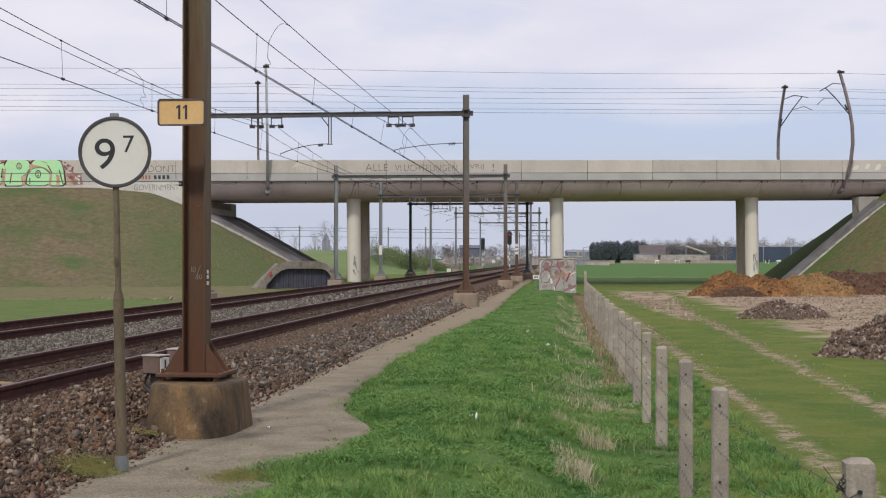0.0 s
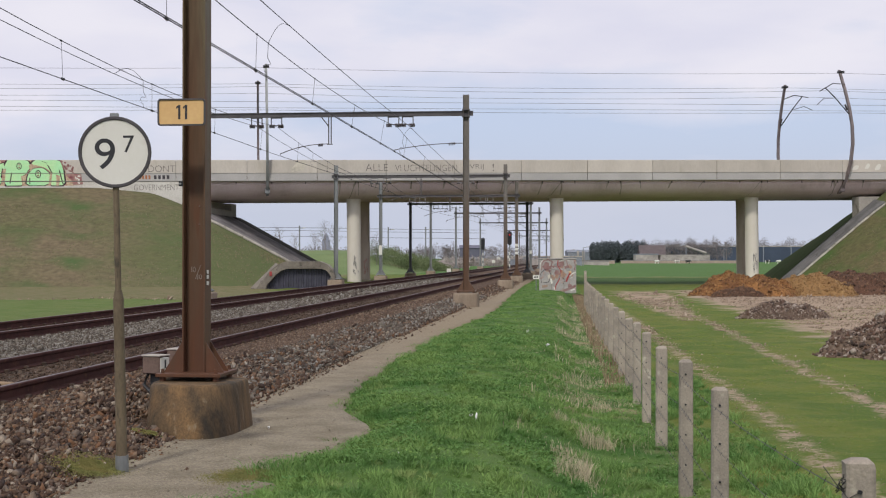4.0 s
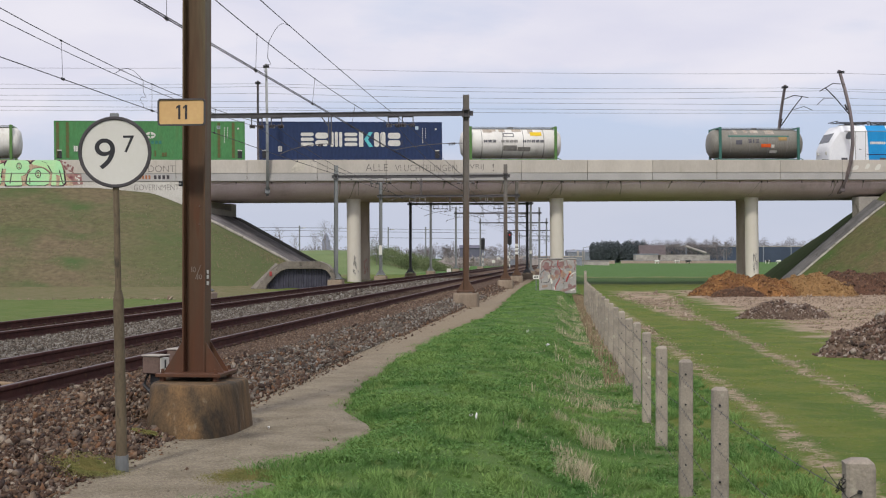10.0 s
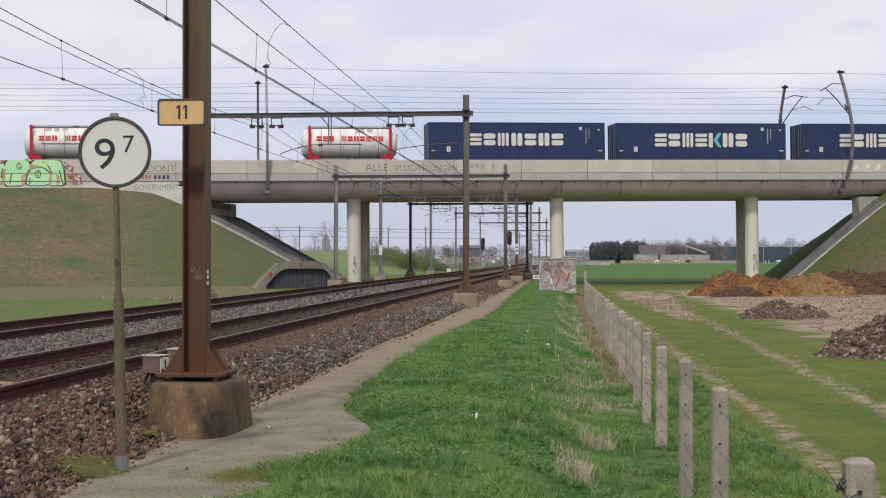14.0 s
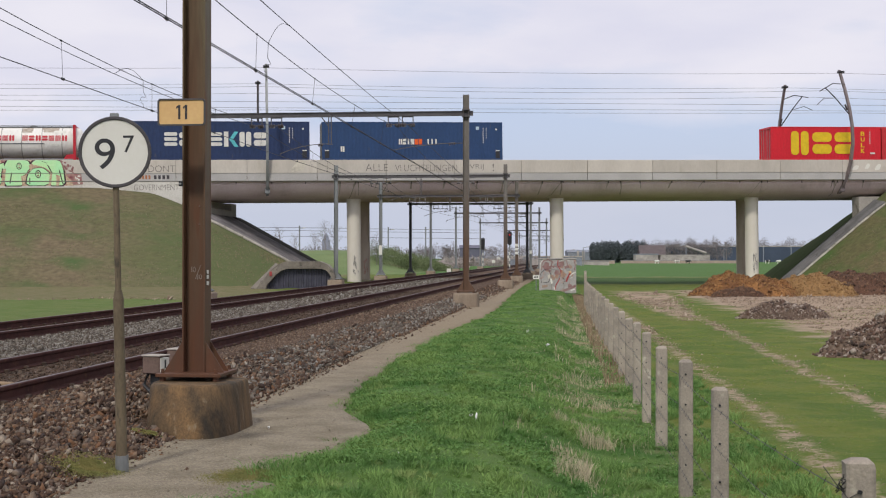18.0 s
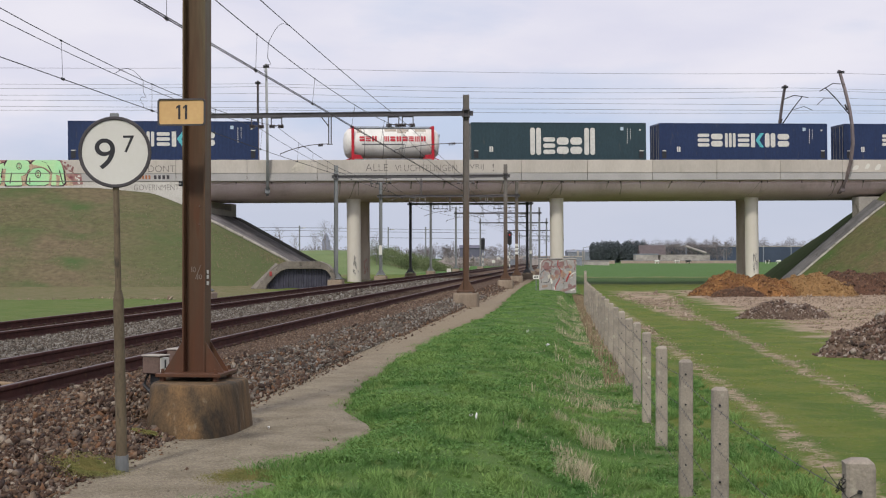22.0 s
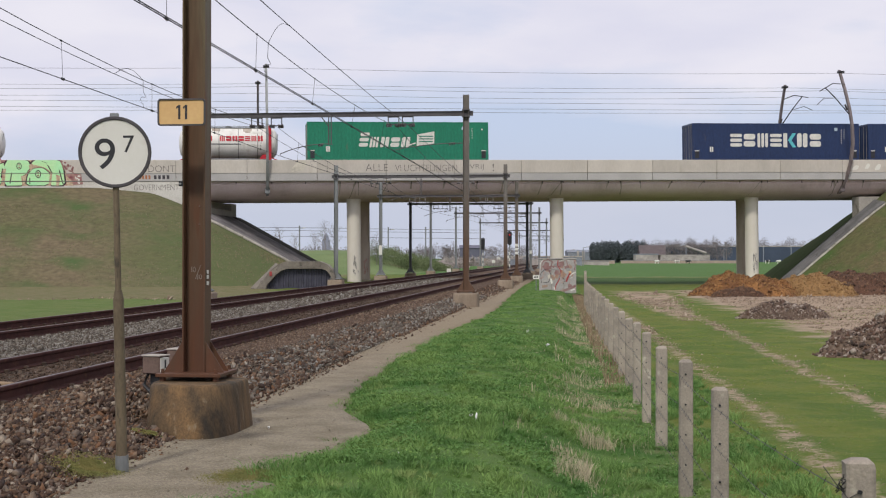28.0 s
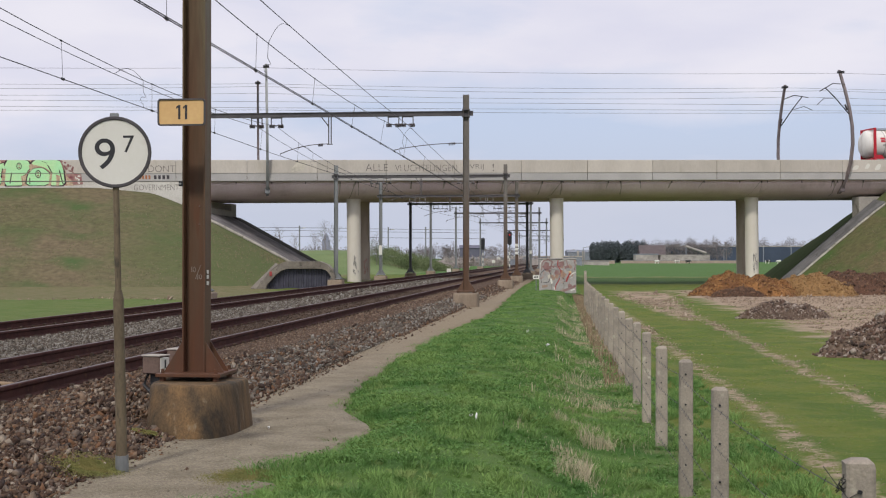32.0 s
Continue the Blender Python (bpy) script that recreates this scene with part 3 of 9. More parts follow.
# ------------------------------------------------------------------ catenary portals of the lower line
def h_beam(mesh, x, y, z0, z1, w=0.21, t=0.016):
    for s in (-1, 1):
        mesh.box(x + s * (w / 2 - t / 2) - t / 2, x + s * (w / 2 - t / 2) + t / 2, y - w / 2, y + w / 2, z0, z1, 0.003)
    mesh.box(x - w / 2 + t, x + w / 2 - t, y - 0.006, y + 0.006, z0, z1)


def insulator_pair(parent, x, z, mat_name, r=0.075):
    """A stirrup with two stacked-disc insulators and the clamp between them."""
    st = Mesh()
    for s in (-1, 1):
        st.box(x + s * 0.19 - 0.016, x + s * 0.19 + 0.016, -0.018, 0.018, z - 0.28, z)
    st.box(x - 0.21, x + 0.21, -0.02, 0.02, z - 0.03, z - 0.002)
    st.box(x - 0.25, x + 0.25, -0.016, 0.016, z - 0.295, z - 0.268)
    part("stirrup", st, mat_name, parent)
    for s in (-1, 1):
        ins = Mesh()
        for k in range(4):
            ins.cyl((x + s * (0.07 + 0.05 * k), 0, z - 0.31), (x + s * (0.105 + 0.05 * k), 0, z - 0.31), r, r * 0.75, 10)
        part("insulator", ins, "insulator", parent, "brown ribbed porcelain insulator")


def registration(parent, x0, x1, z0, z1, mat_name):
    """A cantilevered steady arm with an insulator near its root."""
    arm = Mesh().tube([(x0 + (x1 - x0) * u, 0, z0 + (z1 - z0) * u ** 2.2) for u in (0.0, 0.2, 0.4, 0.6, 0.8, 1.0)], 0.016, 6)
    arm.tube([(x1, 0, z1), (x1 + 0.03, 0, z1 - 0.09)], 0.010, 5)
    part("steady_arm", arm, "beam_steel", parent)
    ins = Mesh()
    a = 0.12
    for k in range(4):
        xa = x0 + (x1 - x0) * (a + 0.025 * k)
        za = z0 + (z1 - z0) * 0.7 * (a + 0.025 * k)
        ins.cyl((xa, 0, za), (xa + 0.03 * (1 if x1 > x0 else -1), 0, za), 0.055, 0.045, 8)
    part("insulator", ins, "insulator", parent, "brown ribbed porcelain insulator")


def portal(y, xr=-3.70, width=9.45, right="brown_steel", left="grey_steel", beam="beam_steel", beam_z=6.82, top=7.48, label="", full=True, foot=0.52, mast_w=0.21, block_half=0.405, block_x=0.0, block_front=0.0, roundness=8.0):
    m = Matrix.Translation((YAW * y, y, 0)) @ TRACK
    th = thing("catenary_portal", label or "steel catenary portal spanning both railway tracks", "catenary portal", m, "portals along the line")
    xl = xr - width
    for x, c, s in ((xr, right, 1), (xl, left, -1)):
        mast = Mesh()
        h_beam(mast, x, 0, foot + 0.03, top, mast_w)
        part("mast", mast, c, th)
        bp = Mesh().box(x - 0.33, x + 0.33, -0.33, 0.33, foot - 0.005, foot + 0.03, 0.004)
        for a in (-1, 1):
            vs = [(x + a * 0.105, d, foot + 0.03) for d in (-0.1, -0.085)] + [(x + a * 0.31, d, foot + 0.03) for d in (-0.1, -0.085)] + [(x + a * 0.105, d, foot + 0.36) for d in (-0.1, -0.085)]
            fs = [(0, 2, 4), (1, 5, 3), (0, 1, 3, 2), (2, 3, 5, 4), (0, 4, 5, 1)]
            bp.add(vs, fs)
            bp.add([(a1, -b1, c1) for a1, b1, c1 in vs], fs)
            for b in (-1, 1):
                bp.cyl((x + a * 0.27, b * 0.27, foot - 0.06), (x + a * 0.27, b * 0.27, foot + 0.075), 0.018, n=8)
                bp.cyl((x + a * 0.27, b * 0.27, foot - 0.045), (x + a * 0.27, b * 0.27, foot - 0.005), 0.034, n=6)
        part("base_plate", bp, c, th, "gusseted base plate on bolts")
        # tapered block with rounded corners, its foot pushed out towards the path
        def ring(h, z, out=0.0, low=0.0):
            h, out, e = h + block_half - 0.405, out + block_front, 2.0 / roundness
            pts = []
            for k in range(28):
                c1, s1 = math.cos(2 * math.pi * k / 28), math.sin(2 * math.pi * k / 28)
                px, py = math.copysign(abs(c1) ** e, c1) * h, math.copysign(abs(s1) ** e, s1)
                pts.append((x + block_x + 0.03 * low * (block_x > 0) + px, py * (h if py > 0 else h + out), z))
            return pts
        flare = 0.28 if block_front else 0.10
        part("foundation", Mesh().loft([ring(0.452, -0.25, flare, 1.0), ring(0.447, 0.0, flare, 1.0), ring(0.436, foot - 0.12, 0.03), ring(0.430, foot - 0.075, 0.02), ring(0.415, foot - 0.055, 0.01), ring(0.385, foot - 0.05)]), "old_concrete" if y < 20 else "tan_concrete", th, "stained tapered concrete foundation block")
        for zc in (beam_z - 0.12, beam_z + 0.12):
            part("clamp", Mesh().box(x - 0.135, x + 0.135, -0.135, 0.135, zc - 0.02, zc + 0.02, 0.005), beam, th)
    half = [(-0.06, -0.085), (0.06, -0.085), (0.06, -0.07), (0.012, -0.07), (0.012, 0.07), (0.06, 0.07)]
    girder = half + [(-a, -b) for a, b in half]
    part("beam", Mesh().loft([[(px, py, beam_z + pz) for py, pz in girder] for px in (xl - 0.25, xr + 0.25)]), beam, th, smooth=False)
    if full:
        for x in (TRACK_X[0] - 0.12, TRACK_X[0] + 0.39, TRACK_X[1] - 0.92, TRACK_X[1] - 0.20):
            insulator_pair(th, x, beam_z - 0.09, "beam_steel" if y < 60 else "pale_steel", 0.075 if y < 60 else 0.05)
        dr = Mesh()
        xd = TRACK_X[1] + 1.74
        for s in (-0.045, 0.045):
            dr.box(xd + s - 0.018, xd + s + 0.018, -0.02, 0.02, beam_z - 1.05, beam_z - 0.08)
        dr.tube([(xd - 0.3, 0, beam_z - 0.09), (xd - 0.04, 0, beam_z - 0.42)], 0.022, 6)
        dr.box(xd - 0.1, xd + 0.1, -0.02, 0.02, beam_z - 1.07, beam_z - 1.04)
        part("drop_post", dr, "beam_steel", th)
        registration(th, xd - 0.04, TRACK_X[1] - 0.07, beam_z - 1.04, beam_z - 1.39, "beam_steel")
        registration(th, xr - 0.1, TRACK_X[0] - 0.10, beam_z - 1.05, beam_z - 1.28, "beam_steel")
    return th


PORTALS = [
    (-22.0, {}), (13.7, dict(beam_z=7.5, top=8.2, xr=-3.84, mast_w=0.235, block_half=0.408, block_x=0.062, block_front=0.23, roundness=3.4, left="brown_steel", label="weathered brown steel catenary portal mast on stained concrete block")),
    (48.6, dict(right="mid_steel", xr=-3.88, width=9.5, label="brown and grey steel portal carrying overhead wires")),
    (77.6, dict(right="mid_steel", xr=-3.97, width=9.66, beam_z=6.33, top=6.98)), (95.7, dict(right="mid_steel", xr=-4.12, width=9.52, beam_z=6.03, top=7.02)),
    (112.0, dict(right="slate_steel", left="slate_steel", beam="slate_steel", xr=-3.97, width=9.54, beam_z=6.12, top=6.5, label="black-painted steel catenary portal behind the bridge")),
    (129.0, dict(right="grey_steel", xr=-4.24, width=9.4)), (157.0, dict(right="grey_steel", xr=-4.18, width=9.52)), (200.0, dict(right="grey_steel", xr=-4.3, width=9.6)), (257.0, dict(right="grey_steel")),
    (320.0, dict(right="grey_steel")), (390.0, dict(right="grey_steel"))]
for y, kw in PORTALS:
    portal(y, **kw)

# ------------------------------------------------------------------ flyover
def profile_x(mesh, prof, x0, x1, m=None):
    """A closed (y, z) profile run along x."""
    n = len(prof)
    vs = [(x0, y, z) for y, z in prof] + [(x1, y, z) for y, z in prof]
    fs = [(k, (k + 1) % n, n + (k + 1) % n, n + k) for k in range(n)] + [tuple(range(n)), tuple(range(2 * n - 1, n - 1, -1))]
    return mesh.add(vs, fs, m)


DECK_W = 11.9
SKEW = 0.20
SKEW_EAST = 0.42
SPAN = (-17.2, 33.8)           # faces of the two abutments, along the bridge


def build_bridge():
    br = thing("railway_bridge", "long concrete railway bridge on round columns", "bridge", SLOPED)
    # trough girder, one mesh per span
    prof = [(0.45, -0.55), (0.40, -0.75), (0.55, -1.10), (1.1, -1.52), (1.9, -1.72), (5.0, -1.78), (DECK_W - 5.0, -1.78), (DECK_W - 1.9, -1.72), (DECK_W - 1.1, -1.52), (DECK_W - 0.55, -1.10),
            (DECK_W - 0.40, -0.75), (DECK_W - 0.45, -0.55), (DECK_W - 0.5, -0.30), (0.5, -0.30)]
    cuts = [-20.5, -6.4, 9.15, 24.75, 38.0]
    for a, b in zip(cuts, cuts[1:]):
        part("girder", profile_x(Mesh(), prof, a + 0.01, b - 0.01), "girder_concrete", br, "curved concrete trough girder with dark water stains")
    # water stains running down from the ledge, and the slots they run from
    rs = random.Random(44)
    face = [(0.445, -0.56), (0.395, -0.75), (0.545, -1.105), (1.095, -1.527), (1.88, -1.728)]
    marks_ = [(-20 + 2.52 * k + rs.uniform(-0.2, 0.2), rs.choice((0, 0, 1, 1, 2))) for k in range(22)] + [(-6.4, 3), (-6.25, 2), (9.15, 3), (9.0, 2), (24.75, 3), (-3.9, 2), (4.6, 3), (30.6, 3), (30.9, 2), (13.6, 2)]
    for x, n in marks_:
        part("drain_slot", Mesh().box(x - 0.025, x + 0.025, 0.375, 0.47, -0.72, -0.55), "dark_steel", br)
        if n:
            w0, lean, vs = rs.uniform(0.03, 0.08), rs.uniform(-0.25, 0.05), []
            for i, (a, z) in enumerate(face[:n + 2]):
                wi = w0 * (1 + 0.5 * math.sin(i * 2.1 + x)) * (1 - 0.16 * i)
                vs += [(x + lean * i - wi, a - 0.004, z - 0.002), (x + lean * i + wi, a - 0.004, z - 0.002)]
            part("water_stain", Mesh().add(vs, [(2 * i, 2 * i + 1, 2 * i + 3, 2 * i + 2) for i in range(n + 1)]), "stain", br)
    # facing panels of the parapet and the ledge under them, both sides
    w = 5.05
    k0 = -13
    for side in (0, 1):
        for k in range(k0, 12):
            x0 = -4.20 + w * k
            y = (lambda v: v) if side == 0 else (lambda v: DECK_W - v)
            pan = [(y(a), z) for a, z in ((0.0, 0.07), (0.0, 0.99), (0.03, 1.02), (0.25, 1.02), (0.28, 0.99), (0.28, 0.07))]
            led = [(y(a), z) for a, z in ((0.06, -0.52), (0.03, -0.48), (0.03, 0.062), (0.30, 0.062), (0.50, -0.29), (0.50, -0.52))]
            part("parapet_panel", profile_x(Mesh(), pan, x0 + 0.014, x0 + w - 0.014), "panel_concrete", br)
            part("ledge_panel", profile_x(Mesh(), led, x0 + 0.020, x0 + w - 0.020), "ledge_concrete", br)
    for yy in (0.26, DECK_W - 0.30):
        part("joint_backing", Mesh().box(-69.5, 56, yy, yy + 0.04, 0.0, 0.94), "ledge_concrete", br)
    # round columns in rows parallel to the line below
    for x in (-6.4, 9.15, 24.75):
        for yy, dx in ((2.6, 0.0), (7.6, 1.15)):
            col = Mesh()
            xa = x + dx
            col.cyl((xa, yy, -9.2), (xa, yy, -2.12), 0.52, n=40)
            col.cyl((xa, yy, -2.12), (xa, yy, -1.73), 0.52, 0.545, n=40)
            part("column", col, "pier_concrete" if dx == 0 else "brown_column", br, "tall round pale concrete column" if dx == 0 else "round browner concrete column of the back row")
    # abutments
    for s, x in ((-1, SPAN[0]), (1, SPAN[1])):
        shear = Matrix(((1, SKEW if s < 0 else SKEW_EAST, 0, 0), (0, 1, 0, 0), (0, 0, 1, 0), (0, 0, 0, 1)))
        if s > 0:
            part("abutment_cheek", Mesh().box(x - 1.0, x + 0.9, 0.75, 2.0, -4.4, -1.80, 0.03), "concrete", br, "pale concrete cheek block of the abutment")
        a = Mesh().box(min(x, x + s * 1.6), max(x, x + s * 1.6), 1.3 + (s > 0), DECK_W - 1.3, -4.6, -2.35, 0.03, shear)
        a.box(min(x + s * 0.5, x + s * 3), max(x + s * 0.5, x + s * 3), 1.7, DECK_W - 1.7, -4.6, -1.79, 0.03, shear)
        if s < 0:
            a.box(x - 2.6, x, DECK_W - 3.2, DECK_W - 1.3, -4.6, -1.79, 0.03, shear)
        part("abutment", a, "concrete", br, "grey concrete abutment with bearing ledge")
    # track bed on the deck
    bed = profile_x(Mesh(), [(0.6, -0.29), (0.6, -0.22), (11.3, -0.22), (11.3, -0.29)], -60, 60)
    part("ballast_layer", bed, "ballast_bed", br)
    return br


build_bridge()


def upper_tracks():
    for cy in (3.82, 8.08):
        tr = thing("railway_track", "railway track crossing the bridge on ballast", "railway track", BRIDGE, "upper tracks", "structure")
        for s in (-1, 1):
            r = Mesh()
            pts = [-900, -60, 60, 700]
            rings = [[(x, cy + s * 0.7525 + a, bridge_z(x) + b) for a, b in ((-0.035, 0), (0.035, 0), (0.035, -0.04), (0.01, -0.06), (0.07, -0.16), (-0.07, -0.16), (-0.01, -0.06), (-0.035, -0.04))] for x in pts]
            part("rail", r.loft(rings), "rail_rust", tr)


upper_tracks()


def emb_height(x, y):
    """Height of the fill in the bridge's own frame, or None off it."""
    top = bridge_z(x) - 0.95
    dy = max(0.0, -0.1 - y, y - DECK_W - 0.1)
    xs = x - (SKEW if x < 8 else SKEW_EAST) * max(0.0, min(DECK_W, y))
    if x < 8:
        fall = interp(xs, [(-25, 0.0), (-21, 0.40), (-19.1, 1.15), (-16.9, 2.15), (-11.3, 5.36), (-6, 8.45), (8, 16.6)])
    else:
        fall = max(0.0, 35.3 - xs) / 1.24
    d = math.hypot(dy / 2.0, fall)
    lump = 0.14 * noise.noise((x * 0.25, y * 0.25, 2)) + 0.05 * noise.noise((x * 0.9, y * 0.9, 2))
    return top - d + (lump if dy > 2.8 else 0.0)


def build_embankments():
    for name, xa, xb in (("embankment_west", -900, -3.0), ("embankment_east", 19.0, 700)):
        if xa < -100:
            xs = list(np.linspace(-900, -70, 40)) + list(np.arange(-68, xb + 0.1, 0.6))
        else:
            xs = list(np.arange(xa, 76, 0.6)) + list(np.linspace(78, 700, 30))
        ys = list(np.arange(-19, 0, 0.6)) + [0, 2, 4, 6, 8, 10, 11.9] + list(np.arange(12.2, 31, 0.8))
        vs = [(x, y, emb_height(x, y)) for x in xs for y in ys]
        n = len(ys)
        i = np.arange((len(xs) - 1) * (n - 1))
        a = i // (n - 1) * n + i % (n - 1)
        ob = new(name, quick_mesh(name, vs, np.stack([a, a + n, a + n + 1, a + 1], 1), "bank_grass" if xa < 0 else "bank_grass_east", True))
        ob.matrix_basis = BRIDGE
        tagged(ob, "tall grassy railway embankment, brown-green winter turf", "embankment", kind="structure")


M["bank_grass_east"] = mat("bank_grass_east", (0.078, 0.092, 0.028), (0.115, 0.090, 0.044), 0.16, 0.95, 0, 1.0, 2.8, c3=(0.060, 0.104, 0.022), spot=0.47, blur=0.2, world_space=True, dist=0.10, grit=0.55, stretch=(0.9, 1, 1.2))
M["bank_grass"] = mat("bank_grass", (0.098, 0.098, 0.042), (0.142, 0.108, 0.066), 0.13, 0.95, 0, 1.0, 2.8, c3=(0.062, 0.098, 0.030), spot=0.50, blur=0.2, world_space=True, dist=0.10, grit=0.6, stretch=(0.9, 1, 1.2))
turning_to(M["bank_grass"], 0, -23, -15, (0.078, 0.104, 0.034), 0.8, 9.0)
build_embankments()

def paved_slopes():
    for name, xa, xb in (("slope_paving_west", SPAN[0] + 0.05, -9.0), ("slope_paving_east", 25.2, SPAN[1] - 0.05)):
        xs = list(np.linspace(xa, xb, 15))
        west = xa < 0
        lip = -2.6 if west else -1.8
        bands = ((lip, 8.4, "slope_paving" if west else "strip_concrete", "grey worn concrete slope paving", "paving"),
                 (8.42, DECK_W + 0.4 if west else DECK_W + 8.0, "under_paving" if west else "dark_paving", "dark far edge of the slope", "edge"))
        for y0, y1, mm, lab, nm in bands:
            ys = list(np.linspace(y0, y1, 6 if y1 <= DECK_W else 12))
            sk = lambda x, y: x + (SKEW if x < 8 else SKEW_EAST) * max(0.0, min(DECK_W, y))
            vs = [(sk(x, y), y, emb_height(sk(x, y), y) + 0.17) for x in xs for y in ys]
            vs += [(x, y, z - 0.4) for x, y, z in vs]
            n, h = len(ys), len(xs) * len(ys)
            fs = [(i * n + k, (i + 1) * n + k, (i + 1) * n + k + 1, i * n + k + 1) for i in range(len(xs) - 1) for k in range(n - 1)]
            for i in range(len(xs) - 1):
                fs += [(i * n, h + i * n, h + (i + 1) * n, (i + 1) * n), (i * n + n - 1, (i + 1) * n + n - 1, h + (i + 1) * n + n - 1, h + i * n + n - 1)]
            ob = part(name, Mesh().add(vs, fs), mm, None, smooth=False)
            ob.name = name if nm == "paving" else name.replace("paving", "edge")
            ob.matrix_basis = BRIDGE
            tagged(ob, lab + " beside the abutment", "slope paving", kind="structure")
        # rough kerb between strip and turf
        kb = Mesh()
        kb.tube([(x, lip - 0.1 + 0.06 * noise.noise((x, 0, 0)), emb_height(x, lip - 0.1) + 0.05) for x in np.linspace(xa, xb, 30)], 0.14 if west else 0.10, 6)
        ob = part("slope_kerb", kb, "kerb_concrete")
        ob.matrix_basis = BRIDGE
        tagged(ob, "broken pale kerb along the slope paving", "kerb", kind="structure")


M["strip_concrete"] = mat("strip_concrete", (0.175, 0.172, 0.17), (0.095, 0.092, 0.09), 0.9, 0.9, bump=0.4, fine=12, grit=0.6, c3=(0.07, 0.065, 0.06), spot=0.6)
M["kerb_concrete"] = mat("kerb_concrete", (0.44, 0.41, 0.36), (0.30, 0.28, 0.24), 1.6, 0.9, bump=0.5, fine=8, c3=(0.20, 0.19, 0.14), spot=0.58)
M["slope_paving"] = mat("slope_paving", (0.235, 0.215, 0.215), (0.095, 0.09, 0.095), 0.8, 0.9, bump=0.4, fine=12, grit=0.6, c3=(0.055, 0.052, 0.052), spot=0.60, blur=0.12)
M["dark_paving"] = mat("dark_paving", (0.062, 0.075, 0.040), (0.048, 0.068, 0.028), 1.2, 1.0, bump=0.4, fine=8, spec=0.03)
M["head_concrete"] = mat("head_concrete", (0.27, 0.24, 0.205), (0.155, 0.138, 0.118), 1.6, 0.9, bump=0.4, fine=14, c3=(0.085, 0.078, 0.066), spot=0.56, blur=0.14)
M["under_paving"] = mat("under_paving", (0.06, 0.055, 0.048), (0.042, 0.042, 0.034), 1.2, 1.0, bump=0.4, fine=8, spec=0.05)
M["corrugated"] = mat("corrugated", (0.085, 0.085, 0.115), (0.06, 0.06, 0.085), 3, 0.6, 0.2, 0.1, 20)
M["lime_wall"] = mat("lime_wall", (0.62, 0.60, 0.56), (0.52, 0.50, 0.46), 1.2, 0.9, fine=12, c3=(0.40, 0.38, 0.34), spot=0.66)
paved_slopes()


def wing_wall():
    ob = part("wing_wall", Mesh().box(-40.0, -18.7, 0.08, 0.42, -2.9, -0.53, 0.02), "lime_wall")
    ob.matrix_basis = SLOPED
    tagged(ob, "pale concrete wing wall below the parapet", "wall", kind="structure")


wing_wall()


def culvert():
    th = thing("culvert_portal", "arched concrete culvert portal closed with dark corrugated sheet", "culvert", pose(-8.50, 79.0, -0.05, 0, 0, -4))
    arch = [(-2.10, 0.0), (-1.92, 0.32), (-1.28, 1.05), (-0.85, 1.40), (-0.42, 1.56), (1.52, 1.56), (1.97, 1.38), (2.24, 1.10), (2.38, 0.80), (2.42, 0.0)]
    inner = [(-1.66, 0.0), (-1.52, 0.22), (-1.02, 0.76), (-0.72, 1.02), (-0.36, 1.14), (1.62, 1.14), (1.86, 1.06), (2.04, 0.90), (2.18, 0.68), (2.22, 0.0)]
    n = len(arch)
    vs = [(x, -0.35, z - 0.3 * (z == 0)) for x, z in arch] + [(x, -0.30, z - 0.3 * (z == 0)) for x, z in inner] + [(x, 0.6, z - 0.3 * (z == 0)) for x, z in arch] + [(x, 0.6, z - 0.3 * (z == 0)) for x, z in inner]
    fs = []
    for k in range(n - 1):
        fs += [(k, k + 1, n + k + 1, n + k), (2 * n + k, 3 * n + k, 3 * n + k + 1, 2 * n + k + 1), (k, 2 * n + k, 2 * n + k + 1, k + 1), (n + k, n + k + 1, 3 * n + k + 1, 3 * n + k)]
    part("headwall", Mesh().add(vs, fs), "head_concrete", th, "rounded grey-brown concrete headwall")
    wing = [(-2.10, -0.35, 0.0), (-2.44, -0.3, 0.06), (-2.12, 0.2, 0.42), (-1.18, 0.6, 1.47), (-0.85, -0.36, 1.39), (-1.28, -0.36, 1.04)]
    low = [(x, y + 0.1, z - 0.35) for x, y, z in wing]
    k = len(wing)
    part("wing", Mesh().add(wing + low, [tuple(range(k))] + [(i, (i + 1) % k, k + (i + 1) % k, k + i) for i in range(k)]), "head_concrete", th, "sloping concrete wing of the culvert")
    sheet, m, vs = Mesh(), 27, []
    for i in range(m * 4 + 1):
        x = -1.70 + 3.95 * i / (m * 4)
        top = interp(x, [(-1.7, 0.12), (-0.9, 1.0), (-0.4, 1.25), (1.6, 1.25), (2.25, 0.75)])
        d = (0.0, 0.0, 0.055, 0.055)[i % 4]
        vs += [(x, d, -0.3), (x, d, max(top, 0.1))]
    sheet.add(vs, [(2 * k, 2 * k + 2, 2 * k + 3, 2 * k + 1) for k in range(m * 4)])
    part("corrugated_sheet", sheet, "corrugated", th, "dark blue-grey corrugated steel sheet", smooth=False)
    splash = Mesh().box(-1.34, -1.20, -0.40, -0.36, 0.72, 0.98, 0.01)
    part("paint_mark", splash, "paint_red_mark", th, "red paint mark")


M["paint_red_mark"] = mat("paint_red_mark", (0.40, 0.06, 0.06), None, 5, 0.7, 0, 0)
culvert()

